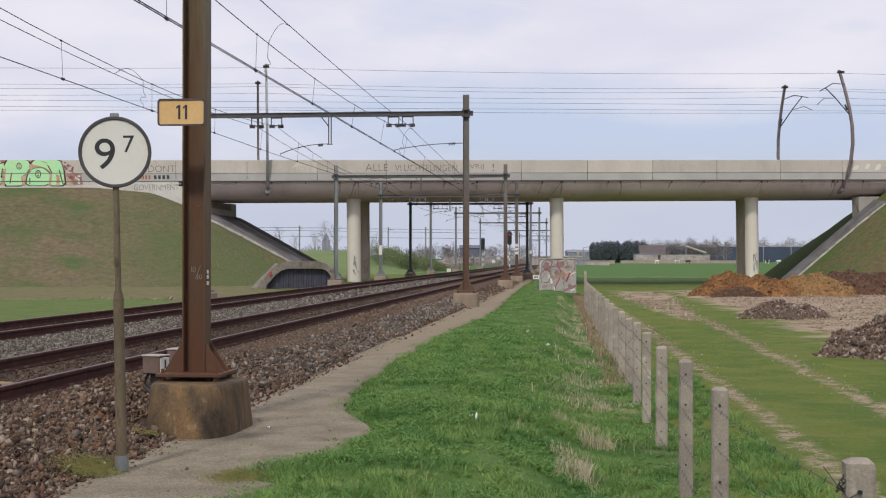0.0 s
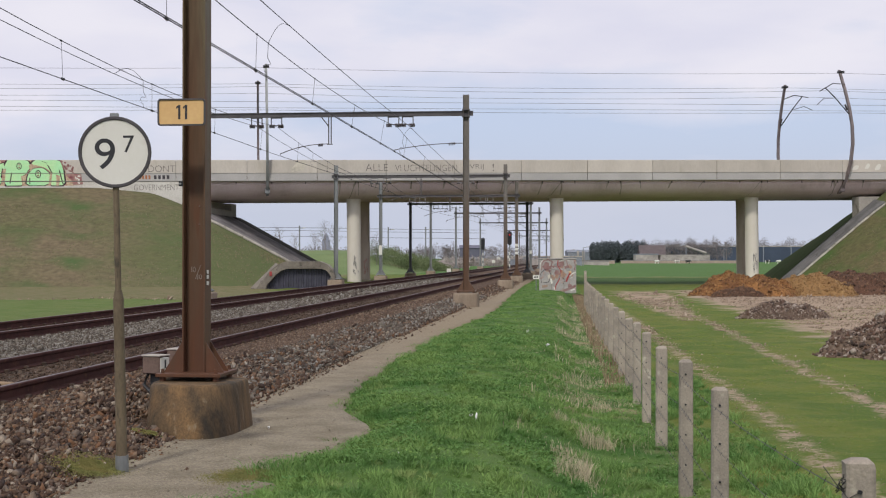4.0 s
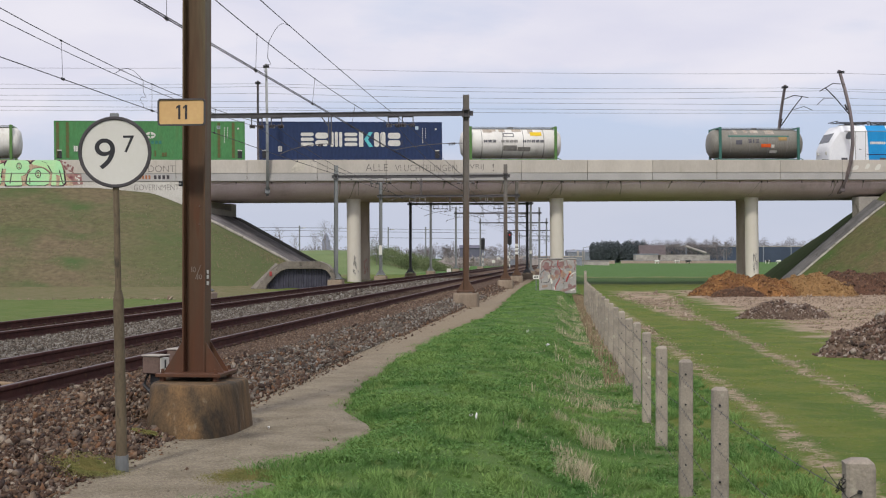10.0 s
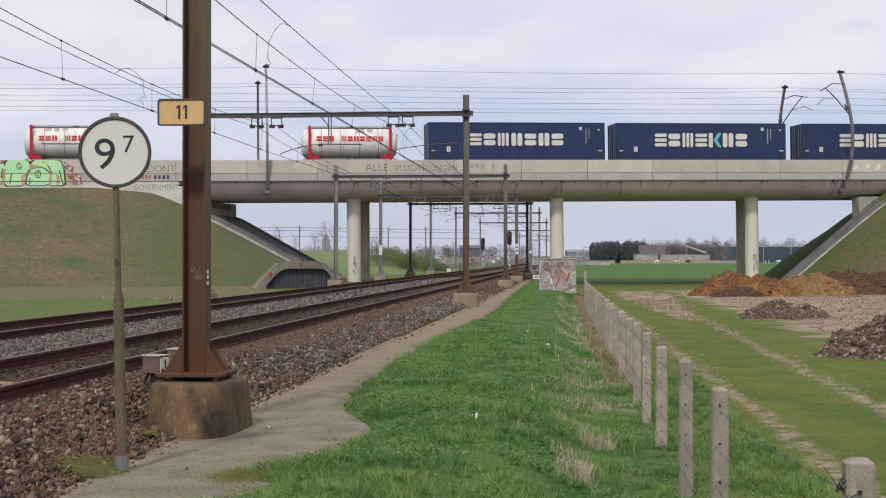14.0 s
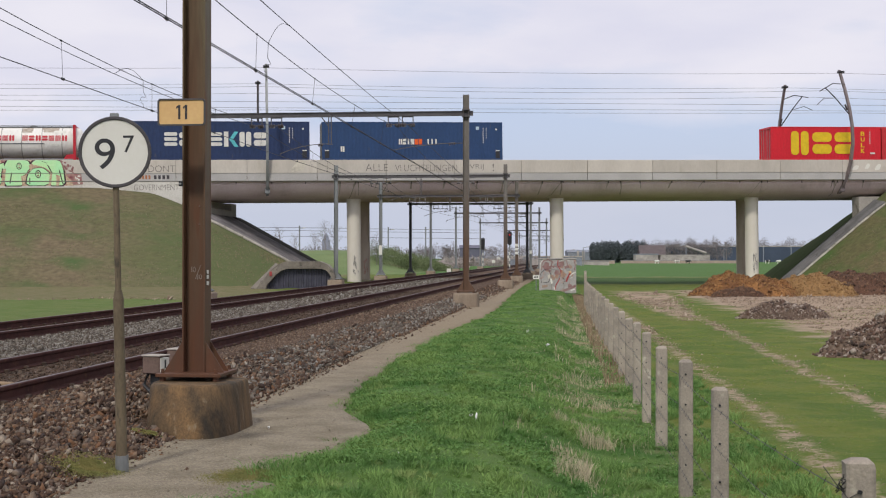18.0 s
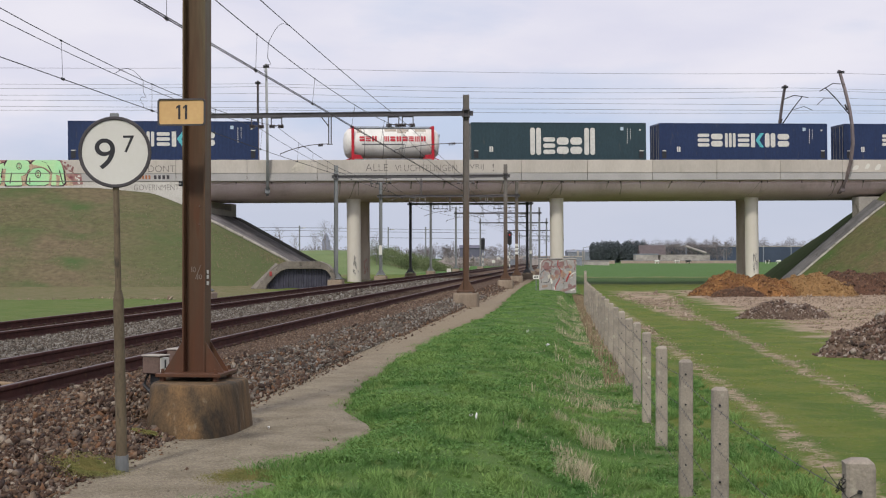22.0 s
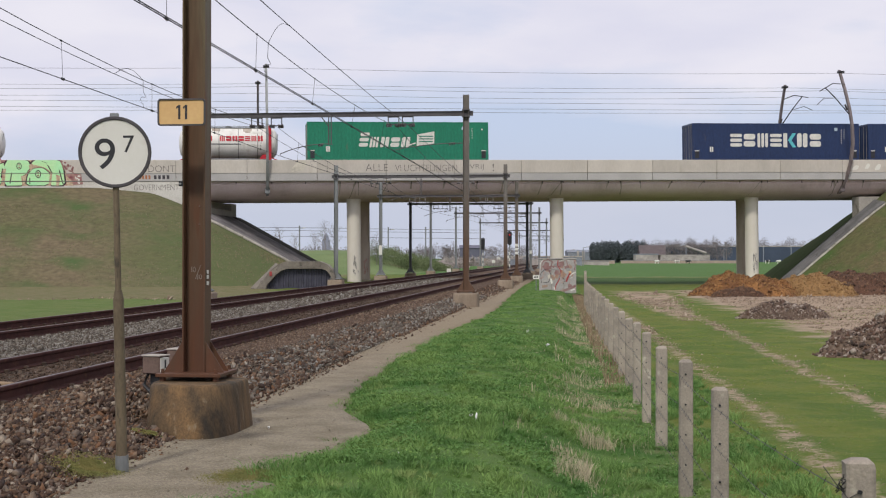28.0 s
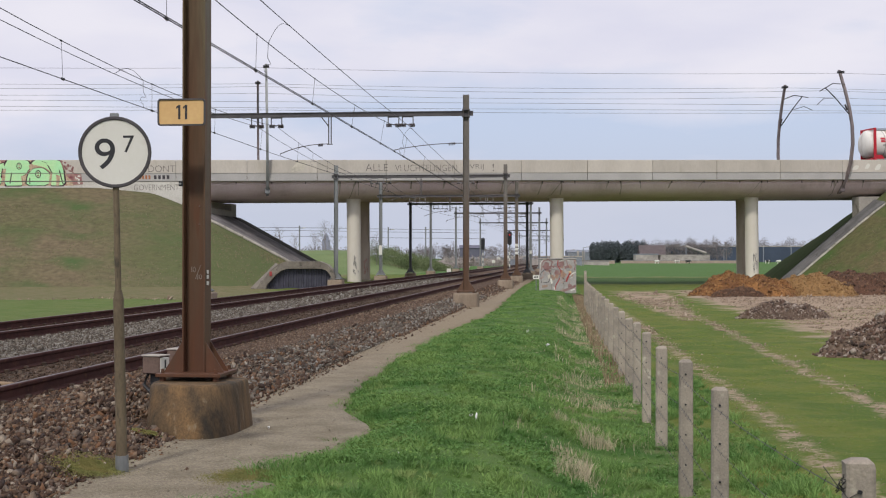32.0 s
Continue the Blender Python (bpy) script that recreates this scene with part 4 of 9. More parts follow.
# ------------------------------------------------------------------ masts and wires on the bridge
def bow_mast(x, near, colour="mauve_steel"):
    f = (lambda y: y) if near else (lambda y: DECK_W - y)
    th = thing("bowed_mast", "slender curved steel catenary mast bolted to bridge edge", "catenary mast", SLOPED, "masts on the bridge")
    pts = [(0.95, -1.55), (0.35, -0.9), (-0.08, -0.1), (-0.36, 0.9), (-0.52, 2.2), (-0.45, 3.6), (-0.10, 5.0), (0.45, 6.5), (1.20, 8.1)]
    vs, fs = [], []
    bend = ((-0.05, 0.05, 0.2, 0.35, 0.45, 0.45, 0.4, 0.3, 0.2) if near else (-0.3,) * 9) if x > 0 else (0.0,) * 9
    for i, (y, z) in enumerate(pts):
        w = 0.15 - 0.004 * i
        for a, b in ((-1, -1), (1, -1), (1, 1), (-1, 1)):
            vs.append((x + bend[i] + a * w * 0.7, f(y) + b * w, z))
    fs = [(i * 4 + k, i * 4 + (k + 1) % 4, (i + 1) * 4 + (k + 1) % 4, (i + 1) * 4 + k) for i in range(len(pts) - 1) for k in range(4)] + [(3, 2, 1, 0), tuple(range(32, 36))]
    part("pole", Mesh().add(vs, fs), colour, th, smooth=False)
    part("bracket_plate", Mesh().box(x - 0.18 + bend[1], x + 0.18 + bend[1], min(f(0.45), f(0.98)), max(f(0.45), f(0.98)), -1.4, -1.0, 0.02), colour, th)
    x += bend[7]
    part("shackle", Mesh().box(x - 0.22, x + 0.22, min(f(0.9), f(1.35)), max(f(0.9), f(1.35)), 7.84, 8.0, 0.02), "dark_steel", th)
    e = 0.0 if x < 0 else (-0.28 if near else 0.45)      # the arms stand askew to the bridge
    arm = Mesh().tube([(x, f(0.40), 6.9), (x + e, f(2.0), 7.15), (x + 2.1 * e, f(3.75), 6.75)], 0.035, 6)
    part("top_arm", arm, "dark_steel", th)
    part("stay", Mesh().tube([(x, f(-0.2), 4.55), (x + e, f(1.6), 6.0), (x + 1.7 * e, f(3.0), 6.95)], 0.045, 6), "dark_steel", th)
    part("steady_arm", Mesh().tube([(x + e, f(1.55), 5.95), (x + 2 * e, f(3.0), 6.1), (x + 2.8 * e, f(3.8), 5.7)], 0.025, 6), "dark_steel", th)
    ins = Mesh()
    for k in range(5):
        ins.cyl((x, f(0.1 + 0.07 * k), 4.9 + 0.09 * k), (x, f(0.13 + 0.07 * k), 4.94 + 0.09 * k), 0.085, 0.07, 8)
    part("insulator", ins, "insulator", th, "dark ribbed insulator")


for x in (-13.2, 31.3):
    bow_mast(x + (0.36 if x < 0 else 0.0), True, "grey_steel" if x < 0 else "mauve_steel")
    bow_mast(x - (0.08 if x < 0 else 0.0), False)


def sag_line(p0, p1, sag, n=14):
    p0, p1 = Vector(p0), Vector(p1)
    return [p0.lerp(p1, k / n) - Vector((0, 0, 4 * sag * (k / n) * (1 - k / n))) for k in range(n + 1)]


def bridge_wires():
    xs = [-146.7, -102.2, -57.7, -13.2, 31.3, 75.8, 120.3]
    runs = [("contact_wire", 3.82, 5.66, 0.0, 0.013, "thin copper contact wire over the bridge track"), ("contact_wire", 8.08, 5.66, 0.0, 0.013, "thin copper contact wire over the bridge track"),
            ("messenger_wire", 3.82, 6.80, 0.30, 0.012, "sagging messenger wire above the bridge track"), ("messenger_wire", 8.08, 6.80, 0.30, 0.012, "sagging messenger wire above the bridge track"),
            ("feeder_wire", 1.25, 7.86, 0.20, 0.012, "feeder wire strung between bridge masts"), ("feeder_wire", DECK_W - 1.25, 7.86, 0.20, 0.012, "feeder wire strung between bridge masts"),
            ("return_wire", -0.35, 4.60, 0.12, 0.012, "return wire strung between bridge masts")]
    for name, y, z, sag, r, lab in runs:
        pts = []
        for a, b in zip(xs, xs[1:]):
            pts += sag_line((a, y, z), (b, y, z), sag, 10)[:-1]
        pts.append(Vector((xs[-1], y, z)))
        ob = part(name, Mesh().tube(pts, r, 5), "thin_wire")
        ob.matrix_basis = SLOPED
        tagged(ob, lab, "overhead wire", "bridge wires")


bridge_wires()

# ------------------------------------------------------------------ wires of the lower line
def at_track(x, y, z):
    return Vector((x + YAW * y, y, z))


def lower_wires():
    ys = [y for y, kw in PORTALS]
    hang = {y: kw.get("beam_z", 6.82) - 0.40 for y, kw in PORTALS}
    hang[48.6] = 6.32
    for i, cx in enumerate(TRACK_X):
        hang[13.7] = (6.74, 7.1)[i]
        contact_z = {y: min(5.47 if i == 0 or y > 60 else 5.35, hang[y] - 0.55) if y > 40 else (5.35, 5.36)[i] for y in ys}
        zig = {y: (0.10 if k % 2 else -0.10) for k, y in enumerate(ys)}
        con, mes, aux = [], [], []
        mx, ax = (cx + 0.05, cx + 0.50) if i == 0 else (cx - 0.72, cx - 0.02)
        drop = Mesh()
        sags = (0.487, 0.13) if i == 0 else (0.49, 0.65)
        for a, b in zip(ys, ys[1:]):
            n, f = 16, min(1.0, ((b - a) / 34.9) ** 2)
            for k in range(n):
                t = k / n
                y = a + (b - a) * t
                bow = 4 * t * (1 - t) * f
                top = hang[a] + (hang[b] - hang[a]) * t
                con.append(at_track(cx + zig[a] + (zig[b] - zig[a]) * t, y, contact_z[a] + (contact_z[b] - contact_z[a]) * t))
                mes.append(at_track(mx, y, top - sags[0] * bow))
                aux.append(at_track(ax, y, top - sags[1] * bow))

        def at_y(run, y):
            k = max(q for q in range(len(run) - 1) if run[q].y <= y)
            return run[k].lerp(run[k + 1], (y - run[k].y) / (run[k + 1].y - run[k].y))

        y = (9.15, 10.1)[i]
        while y < 290:
            c = at_y(con, y)
            drop.tube([c, at_y(aux if i else mes, y)], 0.0045, 4)
            drop.tube([c - Vector((0, 0.07, 0)), c + Vector((0, 0.07, 0))], 0.03, 5)
            q = at_y(aux if i else mes, y)
            drop.tube([q - Vector((0, 0.04, 0)), q + Vector((0, 0.04, 0))], 0.02, 5)
            y += 6.05
        lab = "over the railway track"
        for nm, pts, r in (("contact_wire", con, 0.010), ("messenger_wire", mes, 0.009), ("feeder_wire", aux, 0.009)):
            th = part(nm, Mesh().tube(pts, r, 5), "wire")
            tagged(th, "dark copper %s %s" % (nm.replace("_", " "), lab), "overhead wire", "wires over the lower line")
            if nm == "contact_wire":
                if i == 0:
                    part("twin_wire", Mesh().tube([p + Vector((0.045, 0, 0.004)) for p in pts], r, 5), "wire", th)
                tagged(part("dropper_wire", drop, "wire", th), kind="stuff")
        # looped jumpers near the second portal
        jump = thing("jumper_cable", "thin looped jumper cable between overhead wires", "cable", group="wires over the lower line")
        for y in (28.3, 50.6) if i == 0 else (33.6, 55.3):
            a, b, c = (at_y(run, y) for run in ((mes, con, aux) if i == 0 else (aux, con, mes)))
            arc = [c.lerp(a, q / 12) + Vector((0, 0, 0.20 * math.sin(q * math.pi / 12))) for q in range(13)]
            curl = [a.lerp(b, q / 16) + Vector((0.07 * math.sin(q * 0.9) * (q > 6) * (q < 14), 0, 0.06 * math.cos(q * 1.1) * (q > 6) * (q < 14))) for q in range(1, 17)]
            part("loop", Mesh().tube(arc + curl, 0.006, 5), "wire", jump)


lower_wires()

# ------------------------------------------------------------------ signs and boxes by the line
def kilometre_sign():
    th = thing("kilometre_sign", "round white railway sign with black rim on weathered pole", "railway sign", pose(-2.57, 11.1, 0.0, 0, -1.3, 9.5))
    part("sleeve", Mesh().cyl((0, 0, -0.2), (0, 0, 0.12), 0.052, n=16), "grey_steel", th, "galvanised ground sleeve")
    part("lower_pole", Mesh().cyl((0, 0, 0.12), (0, 0, 1.38), 0.044, 0.042, n=18), "pole_paint", th)
    part("collar", Mesh().cyl((0, 0, 1.36), (0, 0, 1.44), 0.044, 0.030, n=18), "pole_paint", th)
    part("upper_pole", Mesh().cyl((0, 0, 1.43), (0, 0, 2.83), 0.025, n=14), "pole_paint", th)
    z = 2.547
    disc = Mesh().cyl((0, -0.032, z), (0, -0.026, z), 0.261, n=56)
    part("disc", disc, "sign_white", th, "slightly yellowed white disc")
    ring = []
    for r, y in ((0.258, -0.026), (0.258, -0.038), (0.263, -0.042), (0.280, -0.042), (0.286, -0.037), (0.286, -0.020)):
        ring.append([(r * math.cos(2 * math.pi * k / 56), y, z + r * math.sin(2 * math.pi * k / 56)) for k in range(56)])
    part("rim", Mesh().loft(ring, caps=False), "sign_rim", th, "dark grey painted rim")
    part("back_plate", Mesh().cyl((0, -0.026, z), (0, -0.020, z), 0.283, n=56), "grey_steel", th)
    part("bracket", Mesh().box(-0.035, 0.035, -0.03, 0.03, z + 0.275, z + 0.314, 0.006), "grey_steel", th)
    for body, w, h, x, dz in (("9", 0.158, 0.245, -0.078, -0.013), ("7", 0.088, 0.136, 0.109, 0.064)):
        put_text(th, "numeral", body, x - w / 2, x + w / 2, z + dz - h / 2, z + dz + h / 2, -0.0335, "black_paint", 0.0)


def put_text(parent, name, body, x0, x1, z0, z1, y, material, bold=0.0, depth=0.001, label=""):
    """Raised lettering on a face that looks towards -y, fitted to a box."""
    me = text_mesh(body, 1.0, 0.0, material, bold=bold)
    co = np.empty(len(me.vertices) * 3, np.float32)
    me.vertices.foreach_get("co", co)
    co = co.reshape(-1, 3)
    lo, hi = co.min(0), co.max(0)
    out = np.empty_like(co)
    out[:, 0] = x0 + (co[:, 0] - lo[0]) / max(hi[0] - lo[0], 1e-6) * (x1 - x0)
    out[:, 2] = z0 + (co[:, 1] - lo[1]) / max(hi[1] - lo[1], 1e-6) * (z1 - z0)
    out[:, 1] = y
    me.vertices.foreach_set("co", out.ravel())
    me.update()
    return part(name, me, "", parent, label)


M["sign_white"] = mat("sign_white", (0.70, 0.69, 0.64), (0.67, 0.655, 0.60), 3, 0.5, 0, 0.02, 30, c3=(0.61, 0.585, 0.51), spot=0.62, blur=0.25, grit=0.08)
M["sign_rim"] = mat("sign_rim", (0.075, 0.07, 0.075), (0.055, 0.05, 0.055), 6, 0.6, 0, 0.1, 40, c3=(0.12, 0.11, 0.11), spot=0.66)
M["pole_paint"] = mat("pole_paint", (0.145, 0.112, 0.070), (0.10, 0.076, 0.048), 7, 0.7, 0, 0.2, 60, c3=(0.06, 0.05, 0.035), spot=0.6, stretch=(1, 1, 0.4))
kilometre_sign()


def plate_eleven():
    th = thing("number_board", "yellow railway number board with dark rim on mast", "railway sign", pose(-2.545, 13.48, 3.12, 0, 0, -5.5))
    part("board", Mesh().box(-0.228, 0.228, -0.012, 0.0, -0.123, 0.123, 0.004), "yellow_sign", th)
    rim = []
    def rr(w, h, r, y):
        out = []
        for cx, cz, a0 in ((w - r, h - r, 0), (-w + r, h - r, 90), (-w + r, -h + r, 180), (w - r, -h + r, 270)):
            out += [(cx + r * math.cos(radians(a0 + a)), y, cz + r * math.sin(radians(a0 + a))) for a in (0, 30, 60, 90)]
        return out
    for w, h, r, y in ((0.222, 0.117, 0.02, -0.008), (0.222, 0.117, 0.02, -0.022), (0.237, 0.132, 0.03, -0.022), (0.237, 0.132, 0.03, 0.004)):
        rim.append(rr(w, h, r, y))
    part("rim", Mesh().loft(rim, caps=False), "sign_rim", th, "dark worn rim")
    for x in (-0.030, 0.038):
        one = [(0.020, -0.069), (0.020, 0.070), (0.001, 0.070), (-0.022, 0.052), (-0.022, 0.032), (-0.003, 0.044), (-0.003, -0.069)]
        part("numeral", Mesh().add([(x + a, -0.0135, b) for a, b in one], [tuple(range(7))]), "black_paint", th, "dark numeral one")
    part("strap", Mesh().box(-0.2, 0.2, 0.0, 0.02, -0.02, 0.02), "grey_steel", th)


plate_eleven()


def track_box():
    th = thing("trackside_box", "small grey trackside connection box on a dark post", "trackside box", pose(-3.05, 14.75, 0.0, 0, 0, -20))
    part("case", Mesh().box(-0.115, 0.095, -0.10, 0.10, 0.47, 0.66, 0.012), "box_brown", th)
    part("lid", Mesh().box(-0.125, 0.105, -0.11, 0.11, 0.655, 0.672, 0.006), "logo_paper_dim", th, "pale lid")
    part("door", Mesh().box(0.094, 0.104, -0.085, 0.085, 0.485, 0.645, 0.004), "sign_white", th, "pale end cover with dark writing bars")
    part("bar", Mesh().box(0.1045, 0.107, -0.01, 0.02, 0.53, 0.62), "black_paint", th)
    part("post", Mesh().box(-0.05, 0.05, -0.05, 0.05, -0.1, 0.475, 0.008), "dark_steel", th)
    part("cable", Mesh().tube([(-0.05, -0.08, 0.48), (-0.09, -0.1, 0.36), (0.02, -0.12, 0.26), (0.1, -0.05, 0.18), (0.05, 0.02, 0.05)], 0.02, 6), "dark_steel", th)


M["logo_paper_dim"] = mat("chalk", (0.42, 0.38, 0.34), None, 8, 0.9, 0, 0)
M["box_brown"] = mat("box_brown", (0.17, 0.115, 0.095), (0.13, 0.09, 0.075), 6, 0.7, 0, 0.1, 40)
track_box()
other = copy_thing(bpy.data.objects["trackside_box"], pose(-3.06, 16.1, -0.02, 0, 0, -14))
tagged(other, "small trackside connection box with pale lid behind the mast", "trackside box")


def mast_tags():
    for y, xr, zz in ((13.7, -3.84, (1.445, 1.51, 1.56)), (95.7, -4.12, (2.0, 2.35)),):
        for z in zz:
            th = tagged(part("mast_tag", Mesh().box(-0.03, 0.03, -0.004, 0.004, -0.019, 0.019, 0.002), "sign_white"), "small white tag plate fixed to the mast", "tag")
            th.matrix_basis = Matrix.Translation((YAW * y, y, 0)) @ TRACK @ pose(xr + 0.122, -0.03, z, 0, 0, 90)
    for y, xl, zc, hh in ((95.7, -13.64, 2.25, 0.33), (95.7, -4.12, 2.05, 0.10), (95.7, -4.12, 2.32, 0.10), (95.7, -4.12, 2.59, 0.10), (129.0, -4.24, 2.25, 0.16)):
        th = tagged(part("mast_tag", Mesh().box(-0.11, 0.11, -0.01, 0.01, -hh, hh, 0.01), "sign_white"), "white board strapped to a grey mast", "board")
        th.matrix_basis = Matrix.Translation((YAW * y, y, 0)) @ TRACK @ pose(xl, -0.13, zc)


mast_tags()


def timber_block():
    ob = part("timber_block", Mesh().box(-0.16, 0.16, -0.05, 0.05, 0.0, 0.05, 0.012), "timber", m=pose(-4.90, 15.3, BED_Z, 0, 2, -8))
    tagged(ob, "short tan timber block lying between the rails", "timber block")


M["timber"] = mat("timber", (0.30, 0.215, 0.135), (0.22, 0.155, 0.10), 6, 0.85, 0, 0.2, 40, stretch=(0.3, 1, 1))
timber_block()


def chalk_marks():
    th = thing("chalk_marks", "faint white chalk figures on the brown mast", "chalk marks", Matrix.Translation((YAW * 13.7, 13.7, 0)) @ TRACK)
    x0, y0 = -3.84, -0.0075

    def stroke(pts):
        part("stroke", Mesh().tube([(x0 + a, y0, b) for a, b in pts], 0.0028, 4), "logo_paper_dim", th)

    def ring(a, b, ra, rb):
        stroke([(a + ra * math.cos(0.6 * k), b + rb * math.sin(0.6 * k)) for k in range(12)])

    stroke([(-0.050, 1.612), (-0.048, 1.556)])
    ring(-0.022, 1.585, 0.013, 0.026)
    stroke([(0.045, 1.63), (-0.010, 1.49)])
    stroke([(0.012, 1.536), (-0.004, 1.508), (0.024, 1.506)])
    stroke([(0.016, 1.532), (0.012, 1.482)])
    ring(0.042, 1.508, 0.011, 0.022)


chalk_marks()


def mast_clip():
    th = thing("mast_clip", "small dark steel clip bolted to the mast edge", "clip", Matrix.Translation((YAW * 13.7, 13.7, 0)) @ TRACK @ pose(-3.965, -0.10, 2.45))
    part("plate", Mesh().box(-0.03, 0.02, -0.02, 0.02, -0.025, 0.025, 0.004), "dark_steel", th)
    part("bolt", Mesh().cyl((-0.01, -0.035, 0), (-0.01, -0.015, 0), 0.012, n=6), "grey_steel", th)
    for z in (-0.223, -0.406):
        part("bolt", Mesh().cyl((0.155, 0.082, z), (0.155, 0.094, z), 0.009, n=6), "mid_steel", th, "rusty bolt head")


mast_clip()


def relay_block():
    th = thing("relay_house", "small concrete relay hut covered in faded graffiti", "relay hut", pose(5.88, 71.0, -0.02, 0, 0, -4))
    part("wall", Mesh().box(-0.95, 0.95, 0.0, 1.3, -0.1, 1.66, 0.03), "graffiti_wall", th)
    part("roof_slab", Mesh().box(-0.99, 0.99, -0.04, 1.34, 1.66, 1.72, 0.02), "graffiti_wall", th, "chipped concrete roof slab")
    for x in (-0.32, 0.32):
        part("joint", Mesh().box(x - 0.012, x + 0.012, -0.006, 0.0, 0.0, 1.62), "head_concrete", th)
    rnd = random.Random(4)
    strokes = [("maroon_wash", 0.050, [(-0.83, 1.11), (-0.79, 1.45), (-0.70, 1.60), (-0.47, 1.63), (-0.26, 1.53), (-0.34, 1.31), (-0.19, 1.24)]),
               ("sign_white", 0.030, [(-0.85, 1.16), (-0.87, 1.47), (-0.73, 1.63), (-0.45, 1.67)]),
               ("paint_red_mark", 0.050, [(0.02, 1.62), (0.00, 1.34), (0.17, 1.07), (0.09, 0.65), (-0.08, 0.33), (-0.13, 0.07)]),
               ("maroon_wash", 0.050, [(-0.43, 1.27), (-0.19, 1.31), (0.00, 1.24), (0.15, 1.31)]),
               ("paint_red_mark", 0.085, [(0.64, 0.96), (0.53, 0.74), (0.43, 0.51)]),
               ("maroon_wash", 0.120, [(0.30, 0.04), (0.62, 0.16), (0.92, 0.31)]),
               ("sign_white", 0.050, [(0.62, 0.80), (0.75, 0.93), (0.92, 1.00)]),
               ("sign_white", 0.100, [(-0.34, 0.65), (-0.30, 0.42)]),
               ("yellow_sign", 0.100, [(0.58, 1.00), (0.68, 1.00)]),
               ("orange_wash", 0.130, [(-0.79, 0.25), (-0.53, 0.29)]),
               ("orange_wash", 0.100, [(-0.36, 0.82), (-0.21, 0.80)]),
               ("dark_mark", 0.025, [(-0.83, 0.45), (-0.87, 0.91), (-0.68, 1.13), (-0.41, 1.09), (-0.34, 0.82), (-0.47, 0.49), (-0.75, 0.44)]),
               ("grey_wash", 0.050, [(-0.43, 1.11), (0.04, 1.16), (0.15, 0.91), (0.00, 0.54)]),
               ("maroon_wash", 0.040, [(0.83, 1.58), (0.90, 1.34), (0.85, 1.11)]),
               ("maroon_wash", 0.045, [(0.43, 1.63), (0.51, 1.34), (0.38, 1.16)]),
               ("sign_white", 0.025, [(0.17, 1.60), (0.38, 1.65), (0.60, 1.58)]),
               ("dark_mark", 0.030, [(-0.92, 0.03), (-0.19, 0.03)]),
               ("sign_white", 0.070, [(-0.19, 0.24), (-0.13, 0.05)]),
               ("dark_mark", 0.020, [(0.24, 0.73), (0.38, 0.58), (0.28, 0.40)]),
               ("sign_white", 0.060, [(0.66, 0.05), (0.88, 0.13)])]
    for c, r, pts in strokes:
        g = Mesh()
        for (xa, za), (xb, zb) in zip(pts, pts[1:]):
            d = math.hypot(xb - xa, zb - za)
            g.box(-0.01, d + 0.01, -0.004, 0.0, -r / 2, r / 2, 0, Matrix.Translation((xa, -0.004, za)) @ Matrix.Rotation(-math.atan2(zb - za, xb - xa), 4, "Y"))
        part("graffiti_stroke", g, c, th)
    for k in range(22):
        c = rnd.choice(("patch", "maroon_wash", "orange_wash", "grey_wash", "grey_wash", "maroon_wash"))
        pts = [(math.cos(a) * rnd.uniform(0.5, 1.1), math.sin(a) * rnd.uniform(0.4, 1.0)) for a in (0, 0.9, 1.8, 2.7, 3.6, 4.5, 5.4)]
        x, z, sx = rnd.uniform(-0.7, 0.7), rnd.uniform(0.25, 1.4), rnd.uniform(0.07, 0.22)
        n = len(pts)
        part("paint_patch", Mesh().add([(x + a * sx, -0.0012 - 0.0001 * k, z + d * sx * 1.2) for a, d in pts], [tuple(range(n))]), c, th)
    b = thing("marker_board", "small white marker board with dark bars on a post", "marker board", pose(4.72, 70.2, 0.0))
    part("post", Mesh().box(-0.02, 0.02, -0.02, 0.02, -0.2, 0.75), "grey_steel", b)
    part("board", Mesh().box(-0.16, 0.16, -0.035, -0.02, 0.63, 0.83, 0.004), "sign_white", b)
    for x in (-0.06, 0.05):
        part("bar", Mesh().box(x - 0.035, x + 0.035, -0.038, -0.034, 0.69, 0.77), "black_paint", b)


M["patch"] = mat("pale_patch", (0.62, 0.58, 0.50), None, 2, 0.9, 0, 0, 12)
M["maroon_wash"] = mat("maroon_wash", (0.24, 0.12, 0.12), (0.30, 0.20, 0.19), 4, 0.9, 0, 0, 12)
M["orange_wash"] = mat("orange_wash", (0.38, 0.22, 0.15), (0.33, 0.25, 0.21), 4, 0.9, 0, 0, 12)
M["grey_wash"] = mat("grey_wash", (0.23, 0.235, 0.235), (0.30, 0.29, 0.28), 4, 0.9, 0, 0, 12)
M["graffiti_wall"] = mat("graffiti_wall", (0.42, 0.40, 0.385), (0.31, 0.295, 0.285), 2.2, 0.9, 0, 0.2, 14, c3=(0.38, 0.26, 0.23), spot=0.58)
M["orange_mark"] = mat("orange_mark", (0.42, 0.17, 0.08), None, 5, 0.8, 0, 0)
M["dark_mark"] = mat("dark_mark", (0.07, 0.065, 0.075), None, 5, 0.8, 0, 0)
relay_block()

